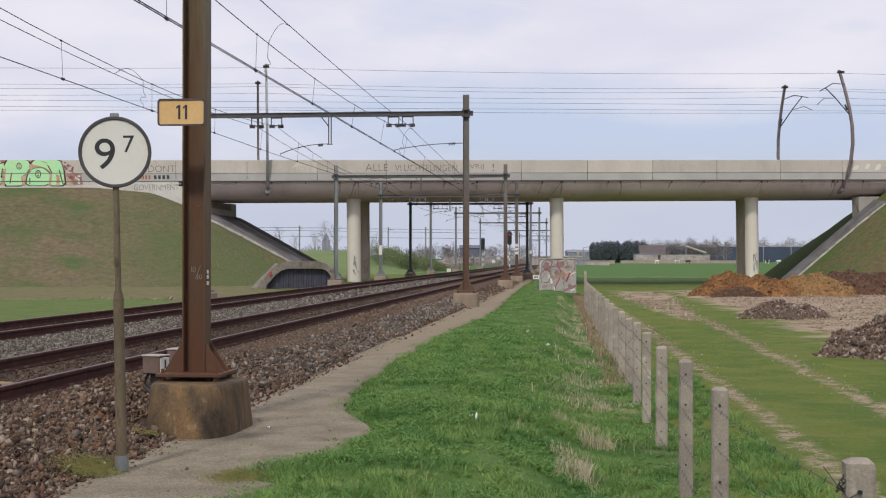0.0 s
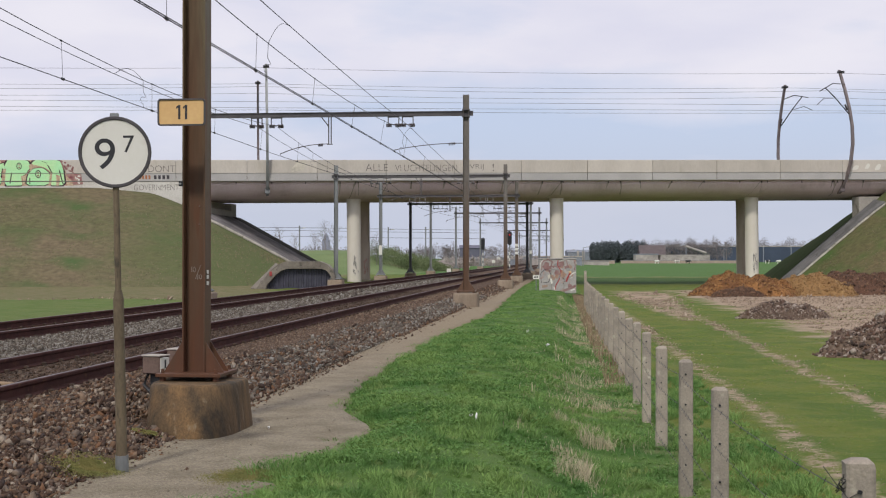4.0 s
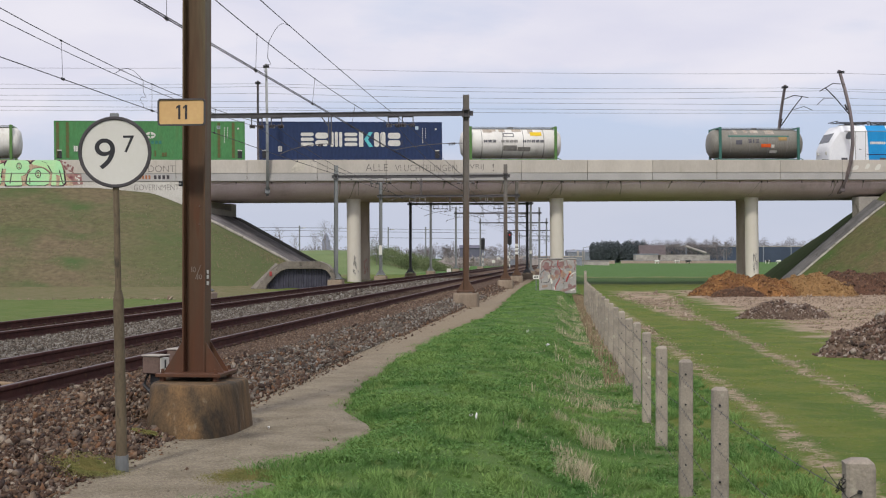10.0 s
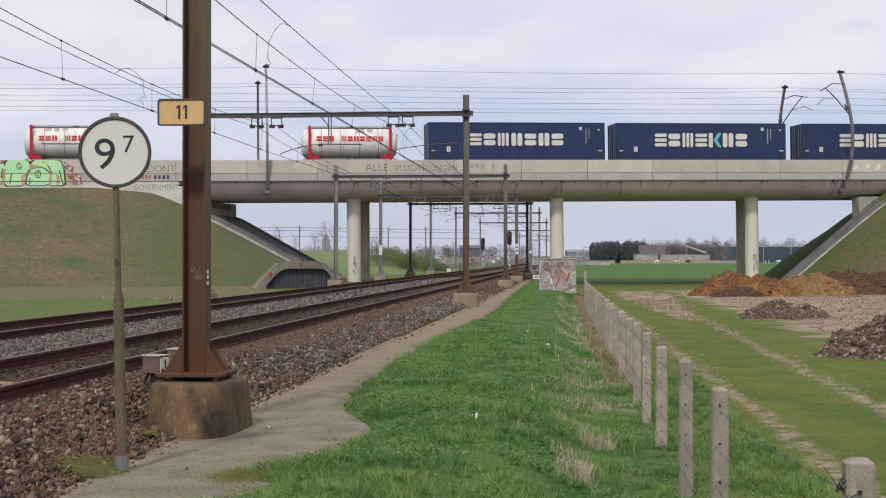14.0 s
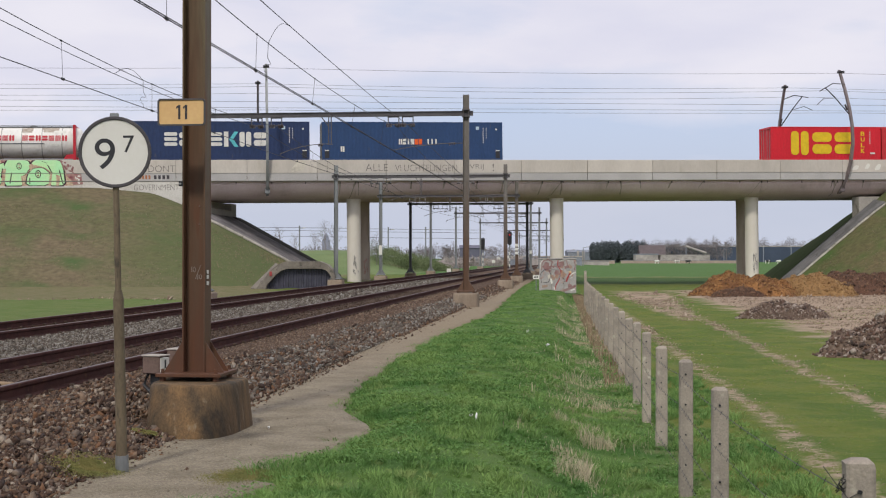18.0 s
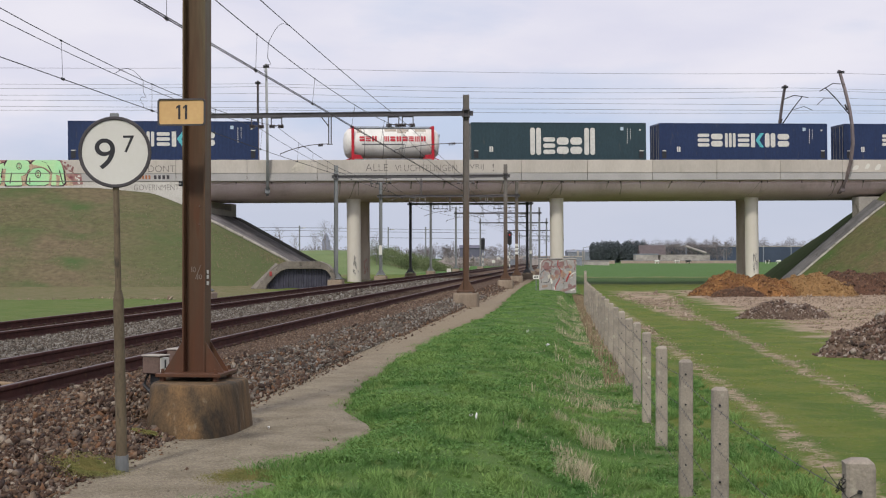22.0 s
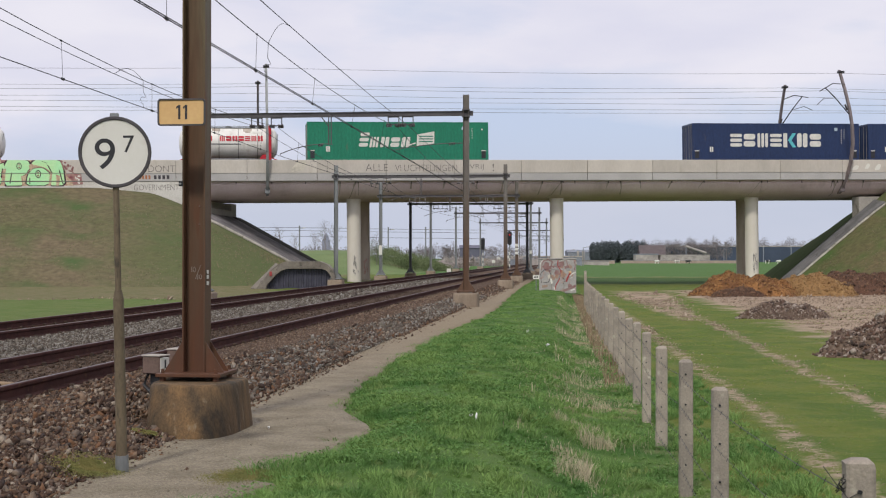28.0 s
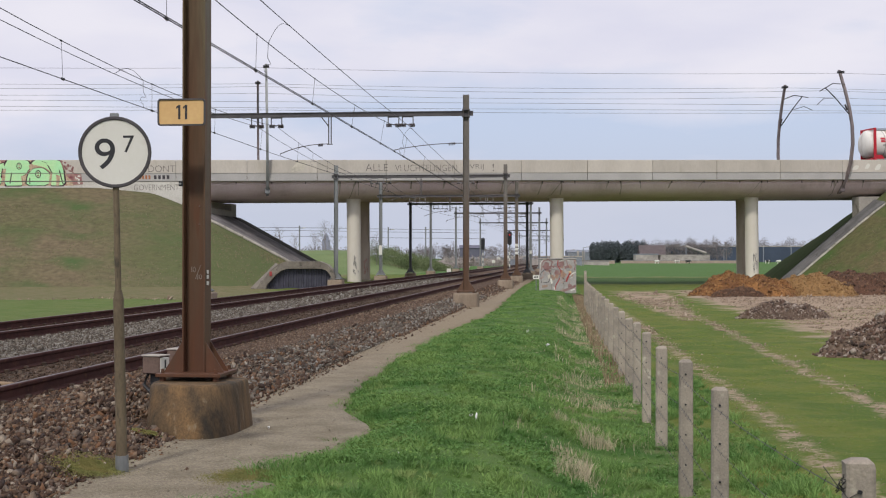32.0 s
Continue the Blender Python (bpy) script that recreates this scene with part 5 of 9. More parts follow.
# ------------------------------------------------------------------ fence
def fence():
    th = thing("wire_fence", "old barbed wire fence on weathered square concrete posts", "fence")
    ys = [5.09, 9.46, 11.98, 14.8, 17.3, 19.4, 21.6]
    while ys[-1] < 56.5:
        ys.append(ys[-1] + 2.5)
    tops = [0.95, 0.80, 0.80, 0.735, 0.76, 0.78]
    shapes = []
    for v in range(4):
        w, ms = 0.053 + 0.002 * v, Mesh()
        c = 0.012
        def ring(h, z, dx=0.0):
            return [(px + dx, py, z) for px, py in ((h, -h + c), (h, h - c), (h - c, h), (-h + c, h), (-h, h - c), (-h, -h + c), (-h + c, -h), (h - c, -h))]
        ms.loft([ring(w * 1.05, -1.5), ring(w, -0.02 - 0.01 * v, 0.003), ring(w * 0.98, 0.0), ring(w * 0.6, 0.014 + 0.004 * v, 0.006)])
        shapes.append(ms.data("post", "post_concrete"))
    nodes = []
    for k, y in enumerate(ys):
        x, z = fence_x(y), tops[k] if k < len(tops) else 0.75 + 0.04 * noise.noise((k * 1.7, 0, 0)) + (0.42 if k == len(ys) - 1 else 0.0)
        ob = part("post", shapes[k % 4], "", th)
        ob.matrix_basis = pose(x, y, z, 1.5 * noise.noise((k, 1, 0)), 2.0 * noise.noise((k, 2, 0)), -5 + 8 * noise.noise((k, 3, 0)))
        nodes.append((x, y, z))
        if k < 8:
            for d in (0.10, 0.36, 0.62, 0.88):
                part("staple", Mesh().cyl((x - 0.01, y - 0.066, z - d), (x - 0.01, y - 0.05, z - d), 0.0082, n=8), "dark_steel", th)
    for d in (0.10, 0.36, 0.62, 0.88):
        ms = Mesh()
        for (xa, ya, za), (xb, yb, zb) in zip(nodes, nodes[1:]):
            pts = sag_line((xa - 0.062, ya, za - d), (xb - 0.062, yb, zb - d), 0.02, 5)
            ms.tube(pts, 0.0022, 4)
            if ya < 24:
                for q in range(1, 14):
                    p = pts[0].lerp(pts[-1], q / 14) - Vector((0, 0, 0.08 * q / 14 * (1 - q / 14)))
                    ms.tube([p + Vector((-0.006, 0, -0.012)), p + Vector((0.006, 0, 0.012))], 0.0018, 3)
        part("barbed_wire", ms, "dark_steel", th, "rusty dark barbed wire strand")
    x, y, z = nodes[0]
    rk, coil = random.Random(9), Mesh()
    run = [Vector((x - 0.06, y - 0.03, z - 0.04))]
    for q in range(34):
        pull = Vector((x - 0.085, y, z - 0.075)) - run[-1]
        run.append(run[-1] + Vector((rk.uniform(-1, 1), rk.uniform(-0.6, 0.6), rk.uniform(-1.2, 1.2))) * 0.014 + pull * 0.14)
        if q % 5 == 0:
            coil.tube([run[-1] + Vector((-0.006, 0, -0.008)), run[-1] + Vector((0.006, 0, 0.008))], 0.0016, 3)
    coil.tube(run, 0.0018, 4)
    coil.tube([(x - 0.01, y - 0.062, z - 0.10), (x - 0.05, y - 0.05, z - 0.125), (x - 0.08, y + 0.0, z - 0.08), (x - 0.10, y + 0.10, z - 0.03)], 0.0020, 4)
    part("wire_coil", coil, "dark_steel", th, "loose coil of barbed wire at the post")


fence()

# ------------------------------------------------------------------ heaps of earth


def block():
    """A rough block of eight corners."""
    v = np.array([(a, b, c) for a in (-1, 1) for b in (-1, 1) for c in (-1, 1)], float) * 0.78
    f = np.array([(0, 1, 3), (0, 3, 2), (4, 6, 7), (4, 7, 5), (0, 4, 5), (0, 5, 1), (2, 3, 7), (2, 7, 6), (0, 2, 6), (0, 6, 4), (1, 5, 7), (1, 7, 3)])
    return v, f


def lumps(centres, sizes, rng, flat=0.75):
    """Many rough stones in one mesh: their vertices and faces."""
    v, f = block()
    n = len(centres)
    jit = 1 + rng.uniform(-0.85, 0.42, (n, 8, 3))
    sc = np.asarray(sizes)[:, None, None] * rng.uniform(0.5, 1.45, (n, 1, 3)) * np.array([1, 1, flat])
    a, b = rng.uniform(0, 6.28, (2, n))
    p = v[None] * jit * sc
    ca, sa, sb = np.cos(a)[:, None], np.sin(a)[:, None], np.sin(b * 0.25)[:, None]
    x, y, z = p[..., 0], p[..., 1], p[..., 2]
    x, y = x * ca - y * sa, x * sa + y * ca
    x, z = x * np.sqrt(1 - sb ** 2) - z * sb, x * sb + z * np.sqrt(1 - sb ** 2)
    p = np.stack([x, y, z], -1) + np.asarray(centres)[:, None]
    return p.reshape(-1, 3), (f[None] + 8 * np.arange(n)[:, None, None]).reshape(-1, 3)


def heap(cx, cy, rx, ry, h, material, label, seed, clods, size, group="heaps of earth"):
    rng = np.random.default_rng(seed)
    n, m = 120, 44
    def hz(u, a):
        e = 1 + 0.22 * noise.noise((math.cos(a) * 1.6 + seed, math.sin(a) * 1.6, 0))
        x, y = cx + rx * e * u * math.cos(a), cy + ry * e * u * math.sin(a)
        k = max(0.0, 1 - u ** 2.2)
        z = h * k * (1 + 0.35 * noise.noise((x * 0.55, y * 0.55, seed))) + 0.26 * h * noise.noise((x * 1.9, y * 1.9, seed)) * min(1, 3 * k) + 0.13 * h * noise.noise((x * 4.5, y * 4.5, seed)) * min(1, 4 * k) + 0.04 * noise.noise((x * 11, y * 11, seed)) * min(1, 4 * k)
        return x, y, GROUND_Z - 0.06 + max(z, -0.02)
    vs = [hz(j / m, 2 * math.pi * k / n) for j in range(m + 1) for k in range(n)]
    fs = [(j * n + k, j * n + (k + 1) % n, (j + 1) * n + (k + 1) % n, (j + 1) * n + k) for j in range(m) for k in range(n)]
    th = thing("earth_heap", label, "earth heap", group=group)
    part("mound", quick_mesh("mound", vs, fs, material, True), "", th)
    us, an = rng.uniform(0, 1, clods) ** 0.6, rng.uniform(0, 6.28, clods)
    c = np.array([hz(u, a) for u, a in zip(us, an)])
    v, f = lumps(c, size * rng.lognormal(0, 0.45, clods), rng)
    tagged(part("loose_soil", quick_mesh("clods", v, f, material + "_clod"), "", th), kind="stuff")


M["orange_earth"] = mat("orange_earth", (0.30, 0.175, 0.072), (0.21, 0.118, 0.048), 1.4, 0.95, 0, 0.8, 9, c3=(0.34, 0.22, 0.10), spot=0.6, world_space=True, dist=0.06)
M["rust_earth"] = mat("rust_earth", (0.30, 0.145, 0.052), (0.16, 0.075, 0.034), 1.1, 0.95, 0, 0.8, 9, c3=(0.36, 0.20, 0.08), spot=0.58, world_space=True, dist=0.06)
M["rust_earth_clod"] = stone_material("rust_clod", [(0.46, 0.225, 0.078), (0.28, 0.13, 0.052), (0.54, 0.30, 0.12), (0.20, 0.095, 0.045), (0.40, 0.195, 0.07)], 1.12)
M["brown_earth"] = mat("brown_earth", (0.125, 0.063, 0.040), (0.075, 0.040, 0.029), 1.6, 0.95, 0, 0.8, 9, c3=(0.16, 0.095, 0.055), spot=0.62, world_space=True, dist=0.06)
M["grey_earth"] = mat("grey_earth", (0.15, 0.105, 0.076), (0.095, 0.066, 0.048), 2.2, 0.95, 0, 0.8, 12, c3=(0.19, 0.15, 0.12), spot=0.6, world_space=True, dist=0.05)
M["orange_earth_clod"] = stone_material("orange_clod", [(0.46, 0.265, 0.105), (0.33, 0.185, 0.075), (0.56, 0.37, 0.17), (0.33, 0.19, 0.085), (0.42, 0.235, 0.10)], 1.35)
M["brown_earth_clod"] = stone_material("brown_clod", [(0.26, 0.15, 0.095), (0.17, 0.10, 0.068), (0.36, 0.21, 0.125), (0.14, 0.085, 0.06)], 1.2)
M["grey_earth_clod"] = stone_material("grey_clod", [(0.33, 0.235, 0.185), (0.17, 0.115, 0.092), (0.45, 0.34, 0.28), (0.25, 0.155, 0.115), (0.10, 0.072, 0.062), (0.66, 0.56, 0.48), (0.21, 0.12, 0.085)], 1.2)
heap(16.8, 77.0, 3.7, 2.6, 1.16, "rust_earth", "heap of orange-brown loose soil on bare ground", 3, 12000, 0.027)
heap(20.3, 77.8, 3.3, 2.5, 1.06, "orange_earth", "long heap of ochre loose soil on bare ground", 5, 10000, 0.025)
heap(24.9, 79.6, 5.8, 2.6, 1.20, "brown_earth", "heap of dark brown clods on bare ground", 7, 11000, 0.031)
heap(15.9, 74.3, 1.5, 0.9, 0.62, "brown_earth", "small heap of dark brown soil before orange soil", 9, 4000, 0.024)
heap(12.0, 48.6, 1.65, 1.3, 0.60, "grey_earth", "heap of grey-brown soil beside the track ruts", 11, 6000, 0.022)
heap(10.35, 29.6, 2.2, 1.5, 0.80, "grey_earth", "heap of dark grey rubble and soil on grass", 13, 9000, 0.027)

# ------------------------------------------------------------------ ballast stones, grass
def bed_height(q):
    near, far = TRACK_X
    return np.interp(q, [far - 2.7, far - 1.75, near + 1.35, near + 1.6, near + 2.1, near + 2.5, near + 2.7], [0.0, BED_Z, BED_Z, BED_Z - 0.02, 0.10, 0.012, 0.0])


def stones():
    rng = np.random.default_rng(2)
    near = TRACK_X[0]
    brown = ((near + 1.18, near + 2.55, 6, 13.5, 1750, 0.0235), (near + 1.45, near + 2.5, 13.5, 20, 820, 0.026), (near + 1.68, near + 2.4, 20, 30, 520, 0.025), (near + 1.72, near + 2.55, 30, 50, 260, 0.024), (near + 1.72, near + 2.5, 50, 95, 80, 0.034),
             (near + 2.35, near + 2.66, 6, 24, 190, 0.019), (near + 2.4, near + 2.75, 6, 30, 45, 0.012), (near + 2.35, near + 2.8, 28, 90, 22, 0.026), (near + 0.85, near + 1.36, 7, 17, 620, 0.021), (near + 2.6, near + 4.0, 8, 40, 5, 0.012), (near + 1.18, near + 2.5, -8, 6, 420, 0.026))
    pale = ((-9.65, near - 0.95, -8, 12, 110, 0.028), (-9.65, near - 0.95, 12, 26, 950, 0.0175), (-9.65, near - 0.95, 26, 45, 480, 0.020), (-9.65, near - 0.95, 45, 95, 90, 0.036), (near + 1.62, near + 2.45, 15, 30, 420, 0.024), (near + 1.72, near + 2.45, 30, 60, 280, 0.031))
    grit_ = ((near + 2.4, near + 3.95, 6, 16, 160, 0.0045), (near + 2.4, near + 3.3, 16, 34, 40, 0.006))
    fine_ = ((near + 0.86, near + 1.85, 8, 30, 520, 0.0105), (near + 0.86, near + 1.85, 30, 60, 120, 0.020))
    bed_ = ((near - 0.64, near + 0.64, -8, 8, 150, 0.02), (near - 0.64, near + 0.64, 8, 30, 420, 0.0145), (near - 0.64, near + 0.64, 30, 60, 90, 0.022))
    for name, spans, mt, lab in (("bed_fines", bed_, "dark_fines", "small dark brown stones between the rails"), ("ballast_fines", fine_, "fines", "small brown stones packed beside the rails"), ("path_grit", grit_, "grit", "loose fine gravel on the service path"), ("ballast_stones", brown, "stone", "loose angular brown ballast stones along the rails"), ("pale_ballast_stones", pale, "pale_stone", "paler grey ballast stones between the two tracks")):
        out = []
        for qa, qb, ya, yb, dens, size in spans:
            n = int((qb - qa) * (yb - ya) * dens)
            q, y = rng.uniform(qa, qb, n), rng.uniform(ya, yb, n)
            keep = (np.abs(np.abs(q - near) - 0.7525) > 0.10) & ~((np.abs(q + 3.84) < 0.46) & (np.abs(y - 13.7) < 0.46))
            q, y = q[keep], y[keep]
            sz = size * rng.lognormal(0, 0.30, len(q))
            z = bed_height(q) - np.where(q > near + 2.4, 0.010 if size < 0.01 else 0.022, 0.0) + sz * rng.uniform(-0.2, 0.6, len(q))
            out.append((np.stack([q + YAW * y, y, z], 1), sz))
        c, s_ = np.concatenate([a for a, b in out]), np.concatenate([b for a, b in out])
        v, f = lumps(c, s_, rng, 0.62)
        tagged(new(name, quick_mesh(name, v, f, mt)), lab, "ballast", kind="stuff")


stones()


def blades(n, ya, yb, qa, qb, hmin, hmax, width, rng, lean=0.55, clump=None, rise=True):
    """Triangular grass blades: vertices and faces. qa, qb: functions of y."""
    y = rng.uniform(ya, yb, n)
    t = rng.uniform(0, 1, n)
    lo, hi = np.array([qa(v) for v in y]), np.array([qb(v) for v in y])
    x = lo + (hi - lo) * t
    if clump:
        keep = np.array([clump(a, b) for a, b in zip(x, y)]) > rng.uniform(0, 1, n)
        x, y = x[keep], y[keep]
        n = len(x)
    z = np.array([ground_z(a, b) for a, b in zip(x, y)])
    base = np.stack([x, y, z - 0.01], 1)
    tuft = np.array([max(0.15, 0.55 + 1.1 * noise.noise((a * 1.15, b * 1.15, 40)) + 0.5 * noise.noise((a * 4, b * 4, 41))) for a, b in zip(x, y)])
    ang, h = rng.uniform(0, 6.28, n), rng.uniform(hmin, hmax, n) * np.clip(tuft, 0.48, 1.4)
    d = np.stack([np.cos(ang), np.sin(ang), np.zeros(n)], 1) * (width * rng.uniform(0.6, 1.3, n))[:, None]
    la, lm = rng.uniform(0, 6.28, n), h * lean * rng.uniform(0.1, 1.0, n)
    off = np.stack([np.cos(la) * lm, np.sin(la) * lm, h], 1)
    mid = off * np.array([0.38, 0.38, 0.62])
    v = np.stack([base - d, base + d, base + mid + d * 0.8, base + off, base + mid - d * 0.8], 1).reshape(-1, 3)
    k = 5 * np.arange(n)[:, None]
    f = np.concatenate([k + np.array([[0, 1, 2]]), k + np.array([[0, 2, 4]]), k + np.array([[4, 2, 3]])])
    return v, f


def tufts(n, ya, yb, qa, qb, count, radius, height, width, rng, sparse=None):
    """Rounded tufts: blades that spread outwards from many small hearts."""
    y = rng.uniform(ya, yb, n)
    t = rng.uniform(0, 1, n)
    lo, hi = np.array([qa(v) for v in y]), np.array([qb(v) for v in y])
    x = lo + (hi - lo) * t
    if sparse:
        keep = np.array([sparse(a, b) for a, b in zip(x, y)]) > rng.uniform(0, 1, n)
        x, y = x[keep], y[keep]
    z = np.array([ground_z(a, b) for a, b in zip(x, y)])
    big = np.array([0.85 + 1.05 * noise.noise((a * 1.1, b * 1.1, 40)) + 0.4 * noise.noise((a * 3.1, b * 3.1, 44)) for a, b in zip(x, y)]) * rng.uniform(0.6, 1.35, len(x))
    big = np.clip(big, 0.35, 1.7)
    heart = np.repeat(np.stack([x, y, z - 0.01], 1), count, 0)
    size = np.repeat(big, count)
    k = len(heart)
    ang, d = rng.uniform(0, 6.28, k), np.sqrt(rng.uniform(0, 1, k))
    out = np.stack([np.cos(ang), np.sin(ang), np.zeros(k)], 1)
    base = heart + out * (d * radius * size * 0.7)[:, None]
    h = height * size * (1.05 - 0.55 * d ** 2) * rng.uniform(0.6, 1.2, k)
    a2 = ang + rng.normal(0, 0.7, k)
    off = np.stack([np.cos(a2), np.sin(a2), np.zeros(k)], 1) * (h * rng.uniform(0.3, 1.5, k))[:, None]
    off[:, 2] = h
    a3 = rng.uniform(0, 6.28, k)
    side = np.stack([np.cos(a3), np.sin(a3), np.zeros(k)], 1) * (width * rng.uniform(0.6, 1.3, k))[:, None]
    mid = off * np.array([0.36, 0.36, 0.72])
    v = np.stack([base - side, base + side, base + mid + side * 0.9, base + off, base + mid - side * 0.9], 1).reshape(-1, 3)
    q = 5 * np.arange(k)[:, None]
    return v, np.concatenate([q + np.array([[0, 1, 2]]), q + np.array([[0, 2, 4]]), q + np.array([[4, 2, 3]])])


def join(parts_):
    vs, fs, k = [], [], 0
    for v, f in parts_:
        vs.append(v)
        fs.append(f + k)
        k += len(v)
    return np.concatenate(vs), np.concatenate(fs)


M["grass"] = mat("grass", (0.094, 0.207, 0.056), (0.225, 0.348, 0.104), 1.3, 0.8, 0, 0, 8, c3=(0.26, 0.34, 0.12), spot=0.58, world_space=True, per_island=0.14, spec=0.25)
M["weed"] = mat("weed", (0.095, 0.215, 0.055), (0.175, 0.295, 0.075), 1.4, 0.7, 0, 0, 8, world_space=True, per_island=0.2, spec=0.3)
M["short_grass"] = stone_material("short_grass", [(0.30, 0.42, 0.075), (0.39, 0.47, 0.09), (0.22, 0.35, 0.06), (0.44, 0.42, 0.135), (0.33, 0.44, 0.075)], 1.38)
M["crumb"] = stone_material("crumb", [(0.58, 0.44, 0.32), (0.47, 0.35, 0.25), (0.70, 0.56, 0.43), (0.38, 0.28, 0.20)], 1.35)
M["bank_tuft"] = stone_material("bank_tuft", [(0.29, 0.245, 0.125), (0.20, 0.225, 0.08), (0.36, 0.29, 0.17), (0.15, 0.19, 0.06), (0.25, 0.22, 0.115), (0.15, 0.14, 0.07), (0.33, 0.28, 0.17)], 1.1)
M["moss"] = mat("moss", (0.235, 0.205, 0.07), (0.15, 0.165, 0.05), 6, 0.9, 0, 0, 20, world_space=True, per_island=0.18)
M["red_straw"] = mat("red_straw", (0.31, 0.225, 0.15), (0.23, 0.165, 0.105), 1.5, 0.85, 0, 0, 8, world_space=True, per_island=0.35)
M["straw"] = mat("straw", (0.58, 0.51, 0.36), (0.42, 0.365, 0.25), 1.5, 0.85, 0, 0, 8, world_space=True, per_island=0.3)

for k in ("grass", "weed", "straw"):
    thin_leaf(M[k], 0.30)


def vegetation():
    rng = np.random.default_rng(7)
    edge = lambda y: path_edge(y) + 0.03 + YAW * y + 0.13 * noise.noise((y * 1.1, 0, 5))
    fen = lambda y: fence_x(y) + 0.25
    def tufty(x, y):
        return 0.35 + 0.65 * max(0.0, min(1.0, 0.5 + 1.6 * noise.noise((x * 1.3, y * 1.3, 9))))
    def worn(x, y):
        d = max(0.0, min(1.0, (x - fence_x(y) + 2.2) / 1.2)) * (1.0 if y > 12 else 0.5)
        return tufty(x, y) * (1 - 0.55 * d * max(0.0, min(1.0, 0.55 + 2.2 * noise.noise((x * 0.9, y * 0.7, 19)))))
    def bare(x, y):
        off = x - (2.84 + 0.0766 * y)
        return 0.14 if min(abs(off), abs(off - 1.31 - 0.0234 * y)) < 0.22 else 1.0
    grass = [tufts(5000, 5.0, 16, lambda y: edge(y) - 0.04, fen, 32, 0.075, 0.082, 0.0036, rng, worn), tufts(5200, 16, 30, lambda y: edge(y) - 0.07, fen, 20, 0.10, 0.068, 0.0055, rng, worn),
             tufts(6500, 30, 62, lambda y: edge(y) - 0.15, fen, 11, 0.22, 0.038, 0.010, rng, worn), blades(14000, 62, 105, edge, fen, 0.03, 0.07, 0.016, rng, 2.0),
             tufts(2600, -8, 5.0, lambda y: edge(y) - 0.04, fen, 14, 0.09, 0.08, 0.006, rng, tufty),
             blades(30000, 5.0, 30, edge, fen, 0.03, 0.08, 0.004, rng, 1.6),
             tufts(1900, 8, 24, lambda y: fence_x(y) + 0.1, lambda y: fence_x(y) + 1.25, 24, 0.08, 0.10, 0.004, rng, tufty)]
    def stray(x, y):
        return max(0.0, 1.8 * noise.noise((x * 2.2, y * 1.6, 61)) - 0.12)
    v, f = blades(9000, 5.5, 34, lambda y: edge(y) - 0.16, lambda y: edge(y) + 0.08, 0.03, 0.07, 0.0035, rng, 1.6, stray)
    v[:, 2] += 0.055
    grass.append((v, f))
    v, f = join(grass)
    tagged(new("grass", quick_mesh("grass", v, f, "grass")), "lush green spring grass on the verge beside the path", "grass", kind="stuff")
    short = [blades(60000, 9, 26, lambda y: fence_x(y) + 0.8, lambda y: 3 + 0.33 * y, 0.012, 0.032, 0.0032, rng, 2.2, bare), blades(48000, 26, 60, lambda y: fence_x(y) + 0.4, lambda y: 2.5 + 0.30 * y, 0.012, 0.035, 0.007, rng, 2.2, bare)]
    short.append(blades(26000, 8, 30, lambda y: fence_x(y) + 0.5, lambda y: fence_x(y) + 5.0 + 0.08 * y, 0.012, 0.035, 0.005, rng, 1.5, lambda x, y: max(0.0, 1.6 * noise.noise((x * 1.1, y * 0.8, 71)) - 0.1) * bare(x, y)))
    v, f = join(short)
    tagged(new("short_grass", quick_mesh("short_grass", v, f, "short_grass")), "short olive-green grazed grass between wheel ruts", "grass", kind="stuff")
    # clods and crumbs of the bare yard
    n = 30000
    y = 33 + 55 * rng.uniform(0, 1, n) ** 1.5
    x = 0.086 * y + 7.4 + rng.uniform(0.0, 1, n) * (0.25 * y)
    c = np.stack([x, y, np.array([ground_z(a, b) for a, b in zip(x, y)]) + 0.02], 1)
    k = 6000
    y3 = 46 + 36 * rng.uniform(0, 1, k)
    x3 = 3.9 + 0.095 * y3 + rng.normal(0, 1, k) * (0.034 * y3 - 1.2) * 0.6
    patch_ = np.array([noise.noise((a * 0.35, b * 0.14, 83)) for a, b in zip(x3, y3)]) > rng.uniform(-0.25, 0.35, k)
    x3, y3 = x3[patch_], y3[patch_]
    c = np.concatenate([c, np.stack([x3, y3, np.array([ground_z(a, b) for a, b in zip(x3, y3)])], 1)])
    m = 5500
    y2 = rng.uniform(10, 45, m)
    x2 = 2.84 + 0.0766 * y2 + np.where(rng.uniform(0, 1, m) < 0.5, 0.0, 1.31 + 0.0234 * y2) + rng.normal(0, 0.15, m)
    c = np.concatenate([c, np.stack([x2, y2, np.array([ground_z(a, b) for a, b in zip(x2, y2)])], 1)])
    v, f = lumps(c, np.concatenate([0.00048 * y * rng.lognormal(0, 0.4, n), 0.00045 * y3 * rng.lognormal(0, 0.5, len(x3)), 0.00042 * y2 * rng.lognormal(0, 0.5, m)]), rng, 0.35)
    tagged(new("earth_crumbs", quick_mesh("earth_crumbs", v, f, "crumb")), "pale crumbly clods on the bare yard", "soil", kind="stuff")
    # broad-leaved weeds: small tilted leaves in rosettes
    n = 56000
    y = 5.0 + 27 * rng.uniform(0, 1, n) ** 1.5
    x = np.array([edge(b) for b in y]) + rng.uniform(0.02, 1, n) * np.array([fen(b) - edge(b) for b in y])
